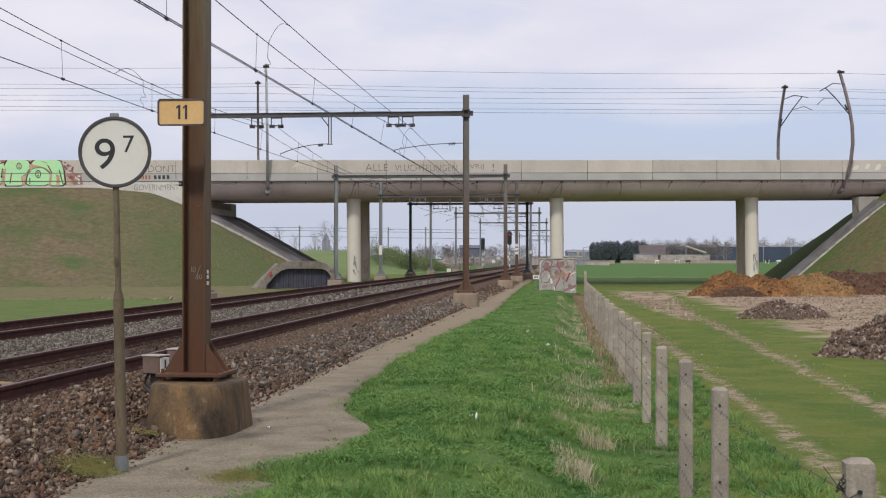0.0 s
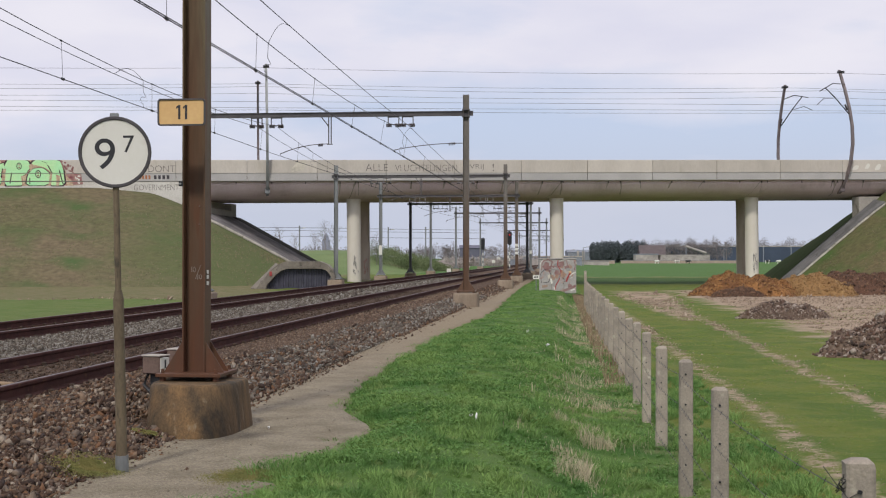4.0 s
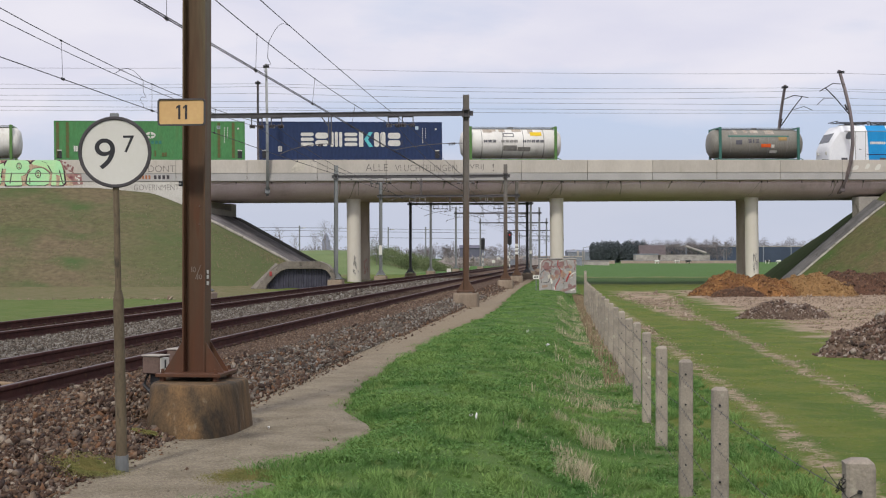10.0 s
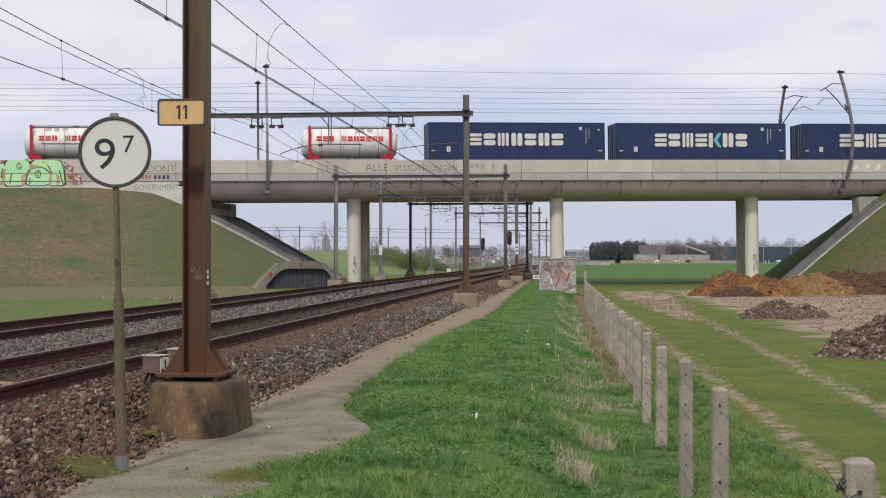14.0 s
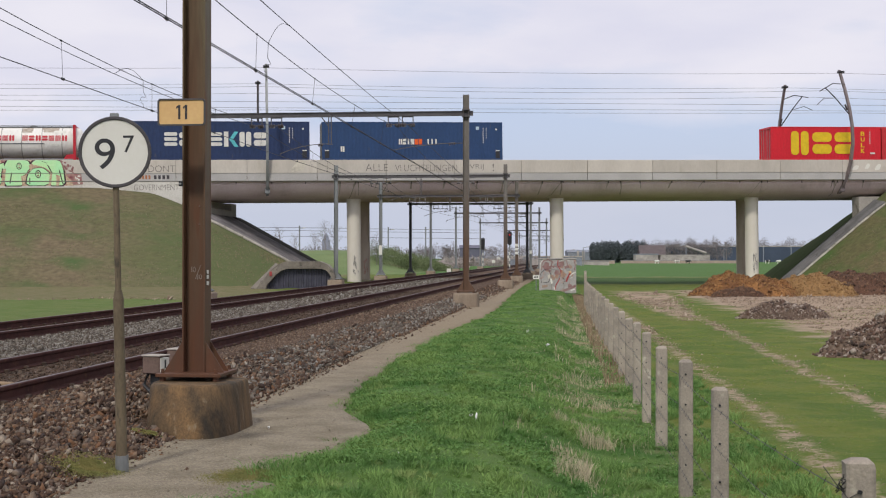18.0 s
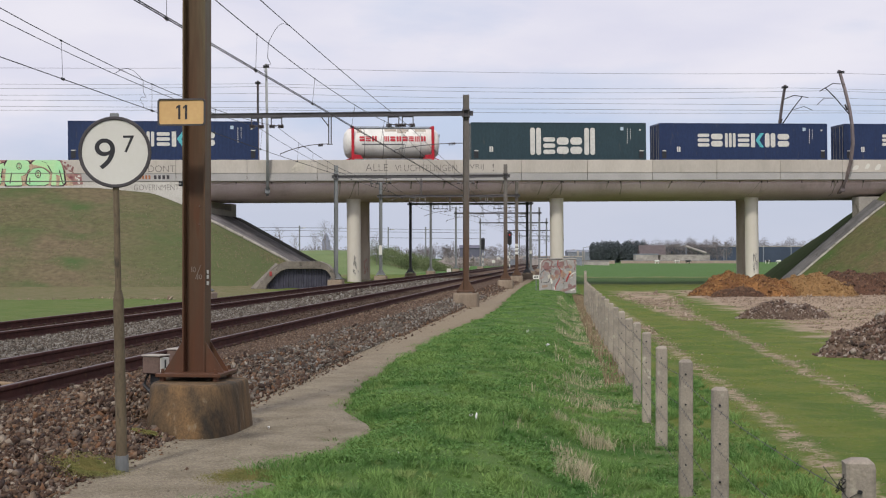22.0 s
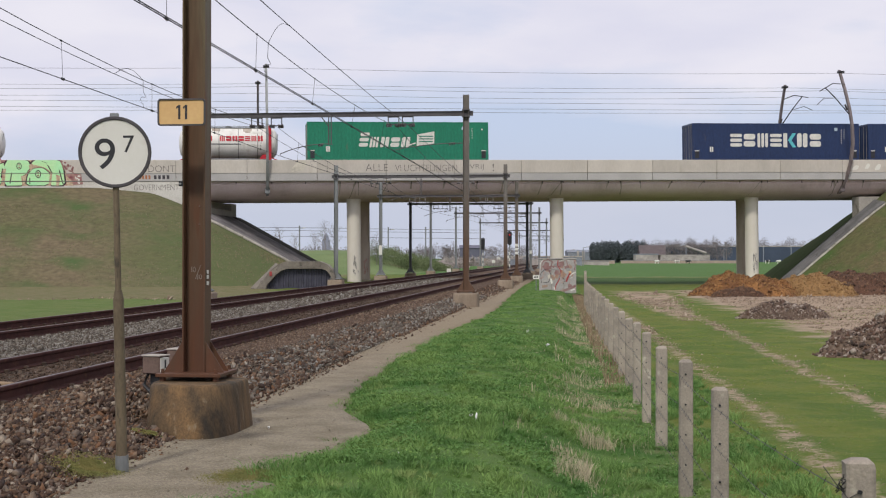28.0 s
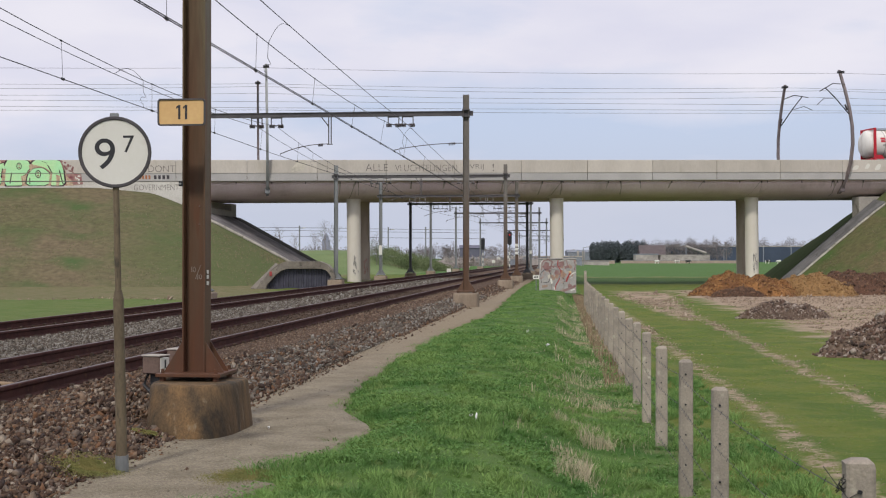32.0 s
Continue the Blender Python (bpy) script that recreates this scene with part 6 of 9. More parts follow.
    keep = np.array([noise.noise((a * 0.9, b * 0.9, 31)) for a, b in zip(x, y)]) > 0.0
    x, y = x[keep], y[keep]
    n = len(x)
    z = np.array([ground_z(a, b) for a, b in zip(x, y)]) + rng.uniform(0.02, 0.10, n)
    c = np.stack([x, y, z], 1)
    a, tl, s_ = rng.uniform(0, 6.28, n), rng.uniform(-0.5, 0.7, n), rng.uniform(0.008, 0.018, n) * (0.7 + 0.03 * y)
    d = np.stack([np.cos(a) * np.cos(tl), np.sin(a) * np.cos(tl), np.sin(tl)], 1) * s_[:, None]
    e = np.stack([-np.sin(a), np.cos(a), rng.uniform(-0.4, 0.4, n)], 1) * (s_ * 0.6)[:, None]
    v = np.stack([c - d, c + e, c + d, c - e], 1).reshape(-1, 3)
    k = 4 * np.arange(n)[:, None]
    tagged(new("weeds", quick_mesh("weeds", v, k + np.array([[0, 1, 2, 3]]), "weed")), "low broad-leaved clover and weeds in the verge", "weeds", kind="stuff")
    # moss and seedlings on the path
    spots = [(-3.92, 11.1, 0.30, 0.50), (-3.8, 10.95, 0.22, 0.30), (-2.62, 10.85, 0.30, 0.42), (-4.02, 12.9, 0.13, 0.10)]
    mo = []
    for q, yy, rq, ry in spots:
        a, r = rng.uniform(0, 6.28, 16000), np.abs(rng.normal(0, 0.55, 16000))
        keep = r < 1.0 + 0.45 * np.sin(3 * a + q) * np.cos(2 * a) + rng.normal(0, 0.3, 16000)
        qq, y2 = q + rq * r * np.cos(a), yy + ry * r * np.sin(a)
        qq, y2 = qq[keep], y2[keep]
        n = len(qq)
        c = np.stack([qq + YAW * y2, y2, bed_height(qq) + np.interp(qq, [-3.95, -3.60], [0.036, 0.002])], 1)
        g, d = rng.uniform(0, 6.28, n), rng.uniform(0.0022, 0.0052, n)
        w_ = np.stack([np.cos(g), np.sin(g), np.zeros(n)], 1) * d[:, None]
        t_ = np.stack([-np.sin(g) * d, np.cos(g) * d, rng.uniform(0.001, 0.008, n)], 1)
        mo.append((np.stack([c - w_, c + w_, c + t_], 1).reshape(-1, 3), 3 * np.arange(n)[:, None] + np.array([[0, 1, 2]])))
    v, f = join(mo)
    tagged(new("moss", quick_mesh("moss", v, f, "moss")), "yellow-green moss patches on the gravel path", "moss", kind="stuff")
    # dry stalks along the fence
    def dry(x, y):
        d = abs(x - (fence_x(y) - (0.75 if y < 20 else 0.25)))
        return max(0.0, 2.6 * noise.noise((x * 1.3, y * 0.75, 17)) - (0.22 if y < 18 else -0.25) - 0.5 * max(0.0, d - 0.3))
    dr = [blades(2600, 6, 20, lambda y: fence_x(y) - 1.7, lambda y: fence_x(y) + 0.3, 0.05, 0.18, 0.003, rng, 0.5, dry), blades(11000, 18, 60, lambda y: fence_x(y) - 1.15, lambda y: fence_x(y) + 0.2, 0.06, 0.22, 0.005, rng, 0.9, dry)]
    v, f = blades(5200, 22, 75, lambda y: fence_x(y) - 0.35, lambda y: fence_x(y) + 0.2, 0.08, 0.30, 0.008, rng, 0.5)
    tagged(new("red_stalks", quick_mesh("red_stalks", v, f, "red_straw")), "reddish-tan dead stalks at the foot of the fence", "dry grass", kind="stuff")
    def thin(x, y):
        return 0.5 * max(0.0, min(1.0, 0.15 + 1.8 * noise.noise((x * 0.9, y * 0.7, 19)))) * max(0.0, min(1.0, (x - fence_x(y) + 2.2) / 1.0))
    dr += [blades(15000, 8, 22, lambda y: fence_x(y) - 2.1, lambda y: fence_x(y) + 0.2, 0.03, 0.09, 0.0022, rng, 1.5, thin), blades(17000, 22, 60, lambda y: fence_x(y) - 2.1, lambda y: fence_x(y) + 0.1, 0.03, 0.08, 0.0045, rng, 1.5, thin)]
    for cx, cy, r in ((1.15, 12.3, 0.28), (1.2, 12.6, 0.2), (1.55, 16.0, 0.38), (1.25, 13.4, 0.30), (2.25, 22.0, 0.5), (1.62, 14.6, 0.25), (2.0, 18.6, 0.35), (2.75, 26.5, 0.5)):
        n = 330
        dr.append(blades(n, cy - r, cy + r, lambda y: cx - r * 0.7, lambda y: cx + r * 0.7, 0.05, 0.21, 0.0030, rng, 0.8))
    v, f = join(dr)
    tagged(new("dry_grass", quick_mesh("dry_grass", v, f, "straw")), "dry straw-coloured stalks along the fence", "dry grass", kind="stuff")


vegetation()


def bank_tufts():
    rng = np.random.default_rng(31)
    for nm, xa, xb, n in (("bank_tufts_west", -42, -9, 52000), ("bank_tufts_east", 27, 44, 12000)):
        x, y = rng.uniform(xa, xb, n), rng.uniform(-19, -2.9, n)
        z = np.array([emb_height(a, b) for a, b in zip(x, y)])
        dens = np.array([noise.noise((a * 0.45, b * 0.45, 50)) for a, b in zip(x, y)])
        keep = (z > -8.3) & (dens > rng.uniform(-0.6, 0.5, n))
        x, y, z = x[keep], y[keep], z[keep]
        n = len(x)
        base = np.stack([x, y, z - 0.02], 1)
        a, w, h = rng.uniform(-0.6, 0.6, n), rng.uniform(0.02, 0.05, n), rng.uniform(0.01, 0.03, n)
        d = np.stack([np.cos(a) * w, np.sin(a) * w, np.zeros(n)], 1)
        tip = np.stack([rng.uniform(-0.1, 0.1, n), rng.uniform(0.10, 0.32, n), h + 0.10], 1)
        v = np.stack([base - d, base + d, base + tip], 1).reshape(-1, 3)
        ob = new(nm, quick_mesh(nm, v, 3 * np.arange(n)[:, None] + np.array([[0, 1, 2]]), "bank_tuft"))
        ob.matrix_basis = BRIDGE
        tagged(ob, "tufts of dry and green grass on the embankment", "grass", kind="stuff")


bank_tufts()


def bank_debris():
    rng = np.random.default_rng(77)
    n = 420
    x = -19.5 + 8.0 * rng.uniform(0, 1, n) ** 0.6
    y = 59.2 + 0.3 * np.sin(x * 1.7) + rng.normal(0, 0.5, n)
    keep = np.array([noise.noise((a * 0.5, 0, 3)) for a in x]) > rng.uniform(-0.6, 0.3, n)
    x, y = x[keep], y[keep]
    c = np.stack([x, y, np.array([ground_z(a, b) for a, b in zip(x, y)]) + 0.01], 1)
    v, f = lumps(c, 0.030 * rng.lognormal(0, 0.5, len(x)), rng, 0.4)
    tagged(new("cut_reeds", quick_mesh("cut_reeds", v, f, "crumb")), "pale line of cut plant debris at the embankment foot", "debris", kind="stuff")


bank_debris()


def litter():
    rng = np.random.default_rng(5)
    for x, y, r in ((0.33, 13.9, 0.035), (0.29, 14.1, 0.02), (2.0, 26.5, 0.04), (-0.35, 11.0, 0.012), (1.9, 31.0, 0.04), (-1.75, 13.9, 0.02)):
        v, f = lumps(np.zeros((1, 3)), [r], rng, 0.6)
        ob = new("litter", quick_mesh("litter", v, f, "logo_paper"))
        ob.matrix_basis = pose(x, y, ground_z(x, y) + 0.07)
        tagged(ob, "crumpled white scrap of litter in the grass", "litter", "scraps of litter")


M["logo_paper"] = mat("paper_scrap", (0.78, 0.78, 0.78), None, 8, 0.8, 0, 0)
litter()

# ------------------------------------------------------------------ distance
# far woods, shrubs and tower have distance haze mixed into their colour
M["conifer"] = mat("conifer", (0.095, 0.115, 0.128), (0.115, 0.135, 0.145), 0.4, 0.95, 0, 0, 3, world_space=True, per_island=0.3)
M["bare_wood"] = mat("bare_wood", (0.225, 0.20, 0.195), (0.175, 0.158, 0.165), 0.2, 0.95, 0, 0, 3, world_space=True, per_island=0.3)
M["bush"] = mat("bush", (0.125, 0.168, 0.075), (0.17, 0.20, 0.10), 0.5, 0.95, 0, 0, 3, world_space=True, per_island=0.2)
M["brush"] = mat("brush", (0.42, 0.37, 0.35), (0.33, 0.29, 0.28), 0.25, 0.95, 0, 0, 3, world_space=True, per_island=0.3)
M["hall_blue"] = mat("hall_blue", (0.055, 0.075, 0.12), (0.045, 0.062, 0.10), 0.2, 0.6, 0, 0, 3)
M["pale_wall"] = mat("pale_wall", (0.46, 0.42, 0.39), (0.30, 0.275, 0.26), 0.45, 0.9, 0, 0, 3)
M["grey_wall"] = mat("grey_wall", (0.25, 0.27, 0.31), (0.2, 0.22, 0.26), 0.5, 0.9, 0, 0, 3)
M["haze_wall"] = mat("haze_wall", (0.30, 0.31, 0.39), (0.26, 0.27, 0.35), 0.3, 0.9, 0, 0, 3)
M["tan_wall"] = mat("tan_wall", (0.42, 0.33, 0.27), (0.33, 0.26, 0.22), 0.6, 0.9, 0, 0, 3)
M["roof_red"] = mat("roof_red", (0.13, 0.105, 0.108), (0.105, 0.085, 0.09), 0.5, 0.9, 0, 0, 3)
M["far_dark"] = mat("far_dark", (0.14, 0.14, 0.185), (0.115, 0.115, 0.16), 0.3, 0.9, 0, 0, 3)


def scatter_crowns(crowns, count, leaf, rng):
    """Loose leaf clumps spread through ellipsoids (x, y, z, rx, ry, rz)."""
    vs, fs, k = [], [], 0
    for x, y, z, rx, ry, rz in crowns:
        n = count
        d = rng.normal(size=(n, 3))
        d /= np.linalg.norm(d, axis=1)[:, None]
        r = rng.uniform(0.25, 1.05, n) ** 0.6
        p = np.array([x, y, z]) + d * r[:, None] * np.array([rx, ry, rz])
        a, b = rng.normal(size=(2, n, 3))
        s_ = leaf * rng.uniform(0.5, 1.4, n)
        a = a / np.linalg.norm(a, axis=1)[:, None] * s_[:, None]
        b = b / np.linalg.norm(b, axis=1)[:, None] * s_[:, None] * 0.6
        v = np.stack([p - a, p + b, p + a, p - b], 1).reshape(-1, 3)
        vs.append(v)
        fs.append(k + 4 * np.arange(n)[:, None] + np.array([[0, 1, 2, 3]]))
        k += 4 * n
    return np.concatenate(vs), np.concatenate(fs)


def far_woods():
    rng = np.random.default_rng(12)
    cr = [(68 + 21 * k / 15 + rng.uniform(-0.6, 0.6), 620 + rng.uniform(-4, 4), 4.2, 2.0, 2.0, 4.9 + rng.uniform(-0.5, 0.5)) for k in range(16)]
    v, f = scatter_crowns(cr, 2300, 0.32, rng)
    tagged(new("conifer_wood", quick_mesh("conifer_wood", v, f, "conifer")), "dark dense conifer wood on the horizon", "wood", kind="stuff")
    cr = [(88 + 44 * k / 21 + rng.uniform(-1, 1), 650 + rng.uniform(-8, 8), 5.2, 3.0, 3.0, 4.6 + rng.uniform(-1.2, 2.0)) for k in range(22)]
    cr += [(130 + 80 * k / 25 + rng.uniform(-1, 1), 780 + rng.uniform(-8, 8), 6.5, 3.4, 3.0, 5.4 + rng.uniform(-1.5, 2.5)) for k in range(26)]
    cr += [(-90 + 110 * k / 25 + rng.uniform(-2, 2), 820 + rng.uniform(-10, 10), 4, 3.4, 3, 4.2 + rng.uniform(-1, 1.5)) for k in range(26)]
    cr += [(-14 + 66 * k / 19 + rng.uniform(-1.5, 1.5), 830 + rng.uniform(-8, 8), 4.6, 3.6, 3, 5.0 + rng.uniform(-1.5, 2.5)) for k in range(20)]
    v, f = scatter_crowns(cr, 620, 0.28, rng)
    trunks = Mesh()
    for x, y, z, rx, ry, rz in cr:
        trunks.cyl((x, y, -0.5), (x + rng.uniform(-0.4, 0.4), y, z + rz * 0.9), 0.22, 0.05, 5)
        for q in range(4):
            a = rng.uniform(0, 6.28)
            trunks.cyl((x, y, z - rz * 0.2 + q * 0.6), (x + math.cos(a) * rx * 0.8, y, z + rz * (0.3 + 0.15 * q)), 0.10, 0.03, 4)
    ob = tagged(new("bare_wood", quick_mesh("bare_wood", v, f, "bare_wood")), "belt of bare brown-grey trees on the horizon", "wood", kind="stuff")
    tagged(part("trunks", trunks, "bare_wood", ob), kind="stuff")


far_woods()


def bare_tree(x, y, h, rng, label):
    th = thing("tree", label, "tree", pose(x, y, GROUND_Z), "bare trees behind the bridge")
    part("trunk", Mesh().tube([(0, 0, -0.3), (0.03 * h, 0, 0.4 * h), (0.0, 0, h)], [0.010 * h, 0.006 * h, 0.002 * h], 6), "bare_wood", th)
    limbs = Mesh()
    for k in range(16):
        z0, a = h * (0.3 + 0.62 * k / 16), rng.uniform(0, 6.28)
        L_ = h * (0.28 - 0.012 * k)
        e = Vector((math.cos(a) * L_ * 0.6, math.sin(a) * L_ * 0.6, z0 + L_))
        limbs.tube([(0.02 * h, 0, z0), e * 0.5 + Vector((0, 0, z0 * 0.5 + 0.05 * h)), e], [0.0035 * h, 0.0025 * h, 0.001 * h], 4)
        for q in range(5):
            b = rng.uniform(0, 6.28)
            t = e + Vector((math.cos(b), math.sin(b), 1.2)) * 0.07 * h * rng.uniform(0.5, 1.2)
            limbs.tube([e.lerp(Vector((0, 0, z0)), 0.12 * q), t], 0.0010 * h, 3)
    part("branchwork", limbs, "bare_wood", th)
    v, f = scatter_crowns([(0, 0, 0.72 * h, 0.22 * h, 0.22 * h, 0.3 * h)], 45, 0.015 * h, rng)
    tagged(part("crown", quick_mesh("crown", v, f, "bush"), "", th), kind="stuff")


def far_left():
    rng = np.random.default_rng(21)
    # grassy rise behind the bridge, with shrubs
    xs, ys = np.linspace(-60, 6, 56), np.linspace(140, 235, 26)
    def hz(x, y):
        a = 3.1 * max(0.0, 1 - ((y - 185) / 40) ** 2) ** 1.2
        return GROUND_Z - 0.15 + a * min(1.0, max(0.0, (1 - x) / 13.0)) * (1 + 0.12 * noise.noise((x * 0.1, y * 0.1, 0)))
    vs = [(x, y, hz(x, y)) for y in ys for x in xs]
    n = len(xs)
    i = np.arange((len(ys) - 1) * (n - 1))
    a = i // (n - 1) * n + i % (n - 1)
    tagged(new("grass_rise", quick_mesh("grass_rise", vs, np.stack([a, a + 1, a + n + 1, a + n], 1), "rise_grass", True)), "low grassy rise behind the bridge", "bank", kind="structure")
    cr = []
    for k in range(34):
        x, y = rng.uniform(-9.8, -1.6), rng.uniform(165, 182)
        r = rng.uniform(0.7, 1.3) * (1.0 if x < -5.5 else 0.9)
        cr.append((x, y, hz(x, y) + 0.5 + 0.4 * r, r * 1.3, r, r))
    for k in range(16):
        x, y = rng.uniform(-4.5, 0.8), rng.uniform(186, 205)
        r = rng.uniform(0.5, 0.9)
        cr.append((x, y, hz(x, y) + 0.7 * r, r * 1.4, r, r))
    v, f = scatter_crowns(cr, 1100, 0.06, rng)
    tagged(new("shrubs", quick_mesh("shrubs", v, f, "bush")), "green budding shrubs on the grassy rise", "shrubs", kind="stuff")
    for x, y, h in ((-20.8, 175, 6.0), (-19.2, 178, 5.0), (-17.6, 190, 5.6), (-16.3, 190, 7.0), (-9.0, 160, 4.0), (-8.0, 165, 5.0), (-13.6, 172, 6.2)):
        bare_tree(x, y, h, rng, "slender bare young tree on the grassy rise")
    # masts and wires of another line
    for u, top in ((-19.9, 6.2), (-7.6, 6.0), (-2.4, 6.0), (-31, 6.2), (-43, 6.2)):
        th = thing("line_mast", "slim grey catenary mast of another line", "catenary mast", pose(u, 192, 0), "masts behind the rise")
        part("pole", Mesh().box(-0.09, 0.09, -0.09, 0.09, -0.5, top, 0.01), "grey_steel", th)
        part("arm", Mesh().tube([(0, 0, top - 0.4), (0.8, 0, top - 0.25)], 0.035, 5), "grey_steel", th)
        part("insulator", Mesh().cyl((0.45, 0, top - 0.36), (0.8, 0, top - 0.28), 0.08, n=6), "sign_white", th)
    for dz in (5.9, 4.7, 5.5):
        tagged(part("line_wire", Mesh().tube([(-60, 191, dz), (-20, 191, dz), (-7.6, 191, dz - 0.2), (6, 194, dz - 0.3)], 0.025, 4), "thin_wire"), "thin overhead wire of another line", "overhead wire", "wires behind the rise")


M["rise_grass"] = mat("rise_grass", (0.14, 0.19, 0.07), (0.115, 0.17, 0.055), 0.2, 0.95, 0, 0.3, 3, c3=(0.16, 0.15, 0.07), spot=0.62, world_space=True)
far_left()


def far_house(name, label, cat, x, y, w, d, h, wall, roof=None, roof_h=0.0, bays=0, rz=0.0, band=None):
    th = thing(name, label, cat, pose(x, y, GROUND_Z, 0, 0, rz), "far buildings")
    part("wall", Mesh().box(-w / 2, w / 2, 0, d, -0.3, h), wall, th)
    if roof_h:
        vs = [(-w / 2 - 0.3, -0.3, h), (w / 2 + 0.3, -0.3, h), (w / 2 + 0.3, d + 0.3, h), (-w / 2 - 0.3, d + 0.3, h), (-w / 2 - 0.3, d / 2, h + roof_h), (w / 2 + 0.3, d / 2, h + roof_h)]
        part("roof", Mesh().add(vs, [(0, 1, 5, 4), (2, 3, 4, 5), (0, 4, 3), (1, 2, 5), (0, 3, 2, 1)]), roof, th)
    else:
        part("roof", Mesh().box(-w / 2 - 0.15, w / 2 + 0.15, -0.15, d + 0.15, h, h + 0.45), roof or wall, th)
    for k in range(bays):
        xx = -w / 2 + w * (k + 0.5) / bays
        part("window", Mesh().box(xx - w / bays * 0.28, xx + w / bays * 0.28, -0.06, 0.0, h * 0.42, h * 0.72), "far_dark", th)
    if band:
        for xx in band:
            part("pilaster", Mesh().box(xx - 0.25, xx + 0.25, -0.1, 0.0, 0, h), "grey_wall", th)
    return th


def far_buildings():
    far_house("warehouse", "long dark blue warehouse with pale roof edge", "warehouse", 158, 700, 92, 30, 7.8, "hall_blue", "pale_wall", band=(-30.5, -16, 4, 18, 31))
    far_house("farm_wall", "long low pale farm building", "farm building", 98, 560, 20, 8, 3.0, "pale_wall", "pale_wall", bays=0)
    far_house("barn", "pale cluttered farm shed", "shed", 82.5, 560, 9, 7, 3.4, "pale_wall", "grey_wall", bays=0)
    far_house("farmhouse", "farmhouse with red-brown tiled roof", "house", 92.5, 610, 11, 8, 3.6, "pale_wall", "roof_red", 4.2, bays=4)
    far_house("grey_hall", "small grey industrial hall", "hall", 66.5, 660, 14, 14, 4.8, "grey_wall", "grey_wall", 1.3)
    far_house("dark_hall", "long dark building beyond the railway", "building", 11, 520, 9, 12, 5.8, "far_dark", "far_dark", 1.2)
    far_house("white_hall", "low whitish building by the level crossing", "building", 34, 470, 26, 9, 2.4, "grey_wall", "pale_wall", bays=3)
    far_house("low_store", "low pale store behind the tracks", "building", 15, 430, 16, 6, 1.9, "grey_wall", "grey_wall")
    far_house("grey_shed", "low grey shed near horizon", "shed", 57, 640, 7, 6, 2.6, "grey_wall", "pale_wall", bays=2)
    th = thing("silo", "pair of pale upright silos", "silo", pose(65.5, 655, GROUND_Z), "far buildings")
    for x in (-1.6, 0.9):
        part("cylinder", Mesh().cyl((x, 0, 0), (x, 0, 5.4), 0.6, n=14), "pale_wall", th)
        part("cap", Mesh().cyl((x, 0, 5.4), (x, 0, 6.0), 0.6, 0.15, n=14), "grey_wall", th)
    th = thing("conveyor", "slanting white conveyor beside the warehouse", "conveyor", pose(108, 640, GROUND_Z), "far buildings")
    part("chute", Mesh().tube([(4.2, 0, 7.6), (13.8, 0, 4.4)], 0.55, 6), "pale_wall", th)
    part("leg", Mesh().box(4.2, 4.6, -0.2, 0.2, 0, 7.4), "grey_wall", th)
    part("leg", Mesh().box(13.2, 13.6, -0.2, 0.2, 0, 4.4), "grey_wall", th)
    th = thing("church_tower", "grey church tower with stepped top on the horizon", "tower", pose(-76, 900, GROUND_Z), "far buildings")
    part("shaft", Mesh().box(-2.4, 2.4, -2, 2, 0, 14.0), "haze_wall", th)
    part("belfry", Mesh().box(-1.5, 1.5, -1.5, 1.5, 14.0, 16.6), "haze_wall", th)
    part("cap", Mesh().cyl((0, 0, 16.6), (0, 0, 18.4), 1.0, 0.3, 8), "haze_wall", th)


far_buildings()


def grazing_cow(px, y, coat, patch_, rz):
    th = thing("cow", ("white" if coat == "sign_white" else "dark") + " cow standing on the green pasture", "cow", pose(px, y, GROUND_Z, 0, 0, rz), "cows on the pasture")
    body = [(-0.95, 0.18, 1.05, 0.20), (-0.8, 0.28, 1.05, 0.32), (-0.2, 0.33, 0.98, 0.38), (0.45, 0.30, 1.05, 0.34), (0.8, 0.16, 1.15, 0.2)]
    part("body", Mesh().loft([[(x, w * math.cos(0.785 * k), z + h * math.sin(0.785 * k)) for k in range(8)] for x, w, z, h in body]), coat, th)
    part("flank_patch", Mesh().loft([[(x, w * 1.03 * math.cos(0.785 * k), z + h * 1.03 * math.sin(0.785 * k)) for k in range(8)] for x, w, z, h in body[1:4]]), patch_, th)
    part("head", Mesh().tube([(0.75, 0, 1.2), (1.05, 0, 0.95), (1.25, 0, 0.55)], [0.17, 0.14, 0.09], 8), patch_, th)
    for a in (-0.7, 0.5):
        for b in (-0.18, 0.18):
            part("leg", Mesh().cyl((a, b, 0), (a, b, 0.8), 0.06, 0.1, 8), coat, th)


for x, y, coat, patch_, rz in ((77.3, 500, "sign_white", "sign_white", 20), (84.5, 500, "sign_white", "pale_wall", 170), (88.5, 500, "black_paint", "black_paint", 5), (117.2, 500, "sign_white", "black_paint", 15), (121.3, 500, "sign_white", "sign_white", 200)):
    grazing_cow(x, y, coat, patch_, rz)


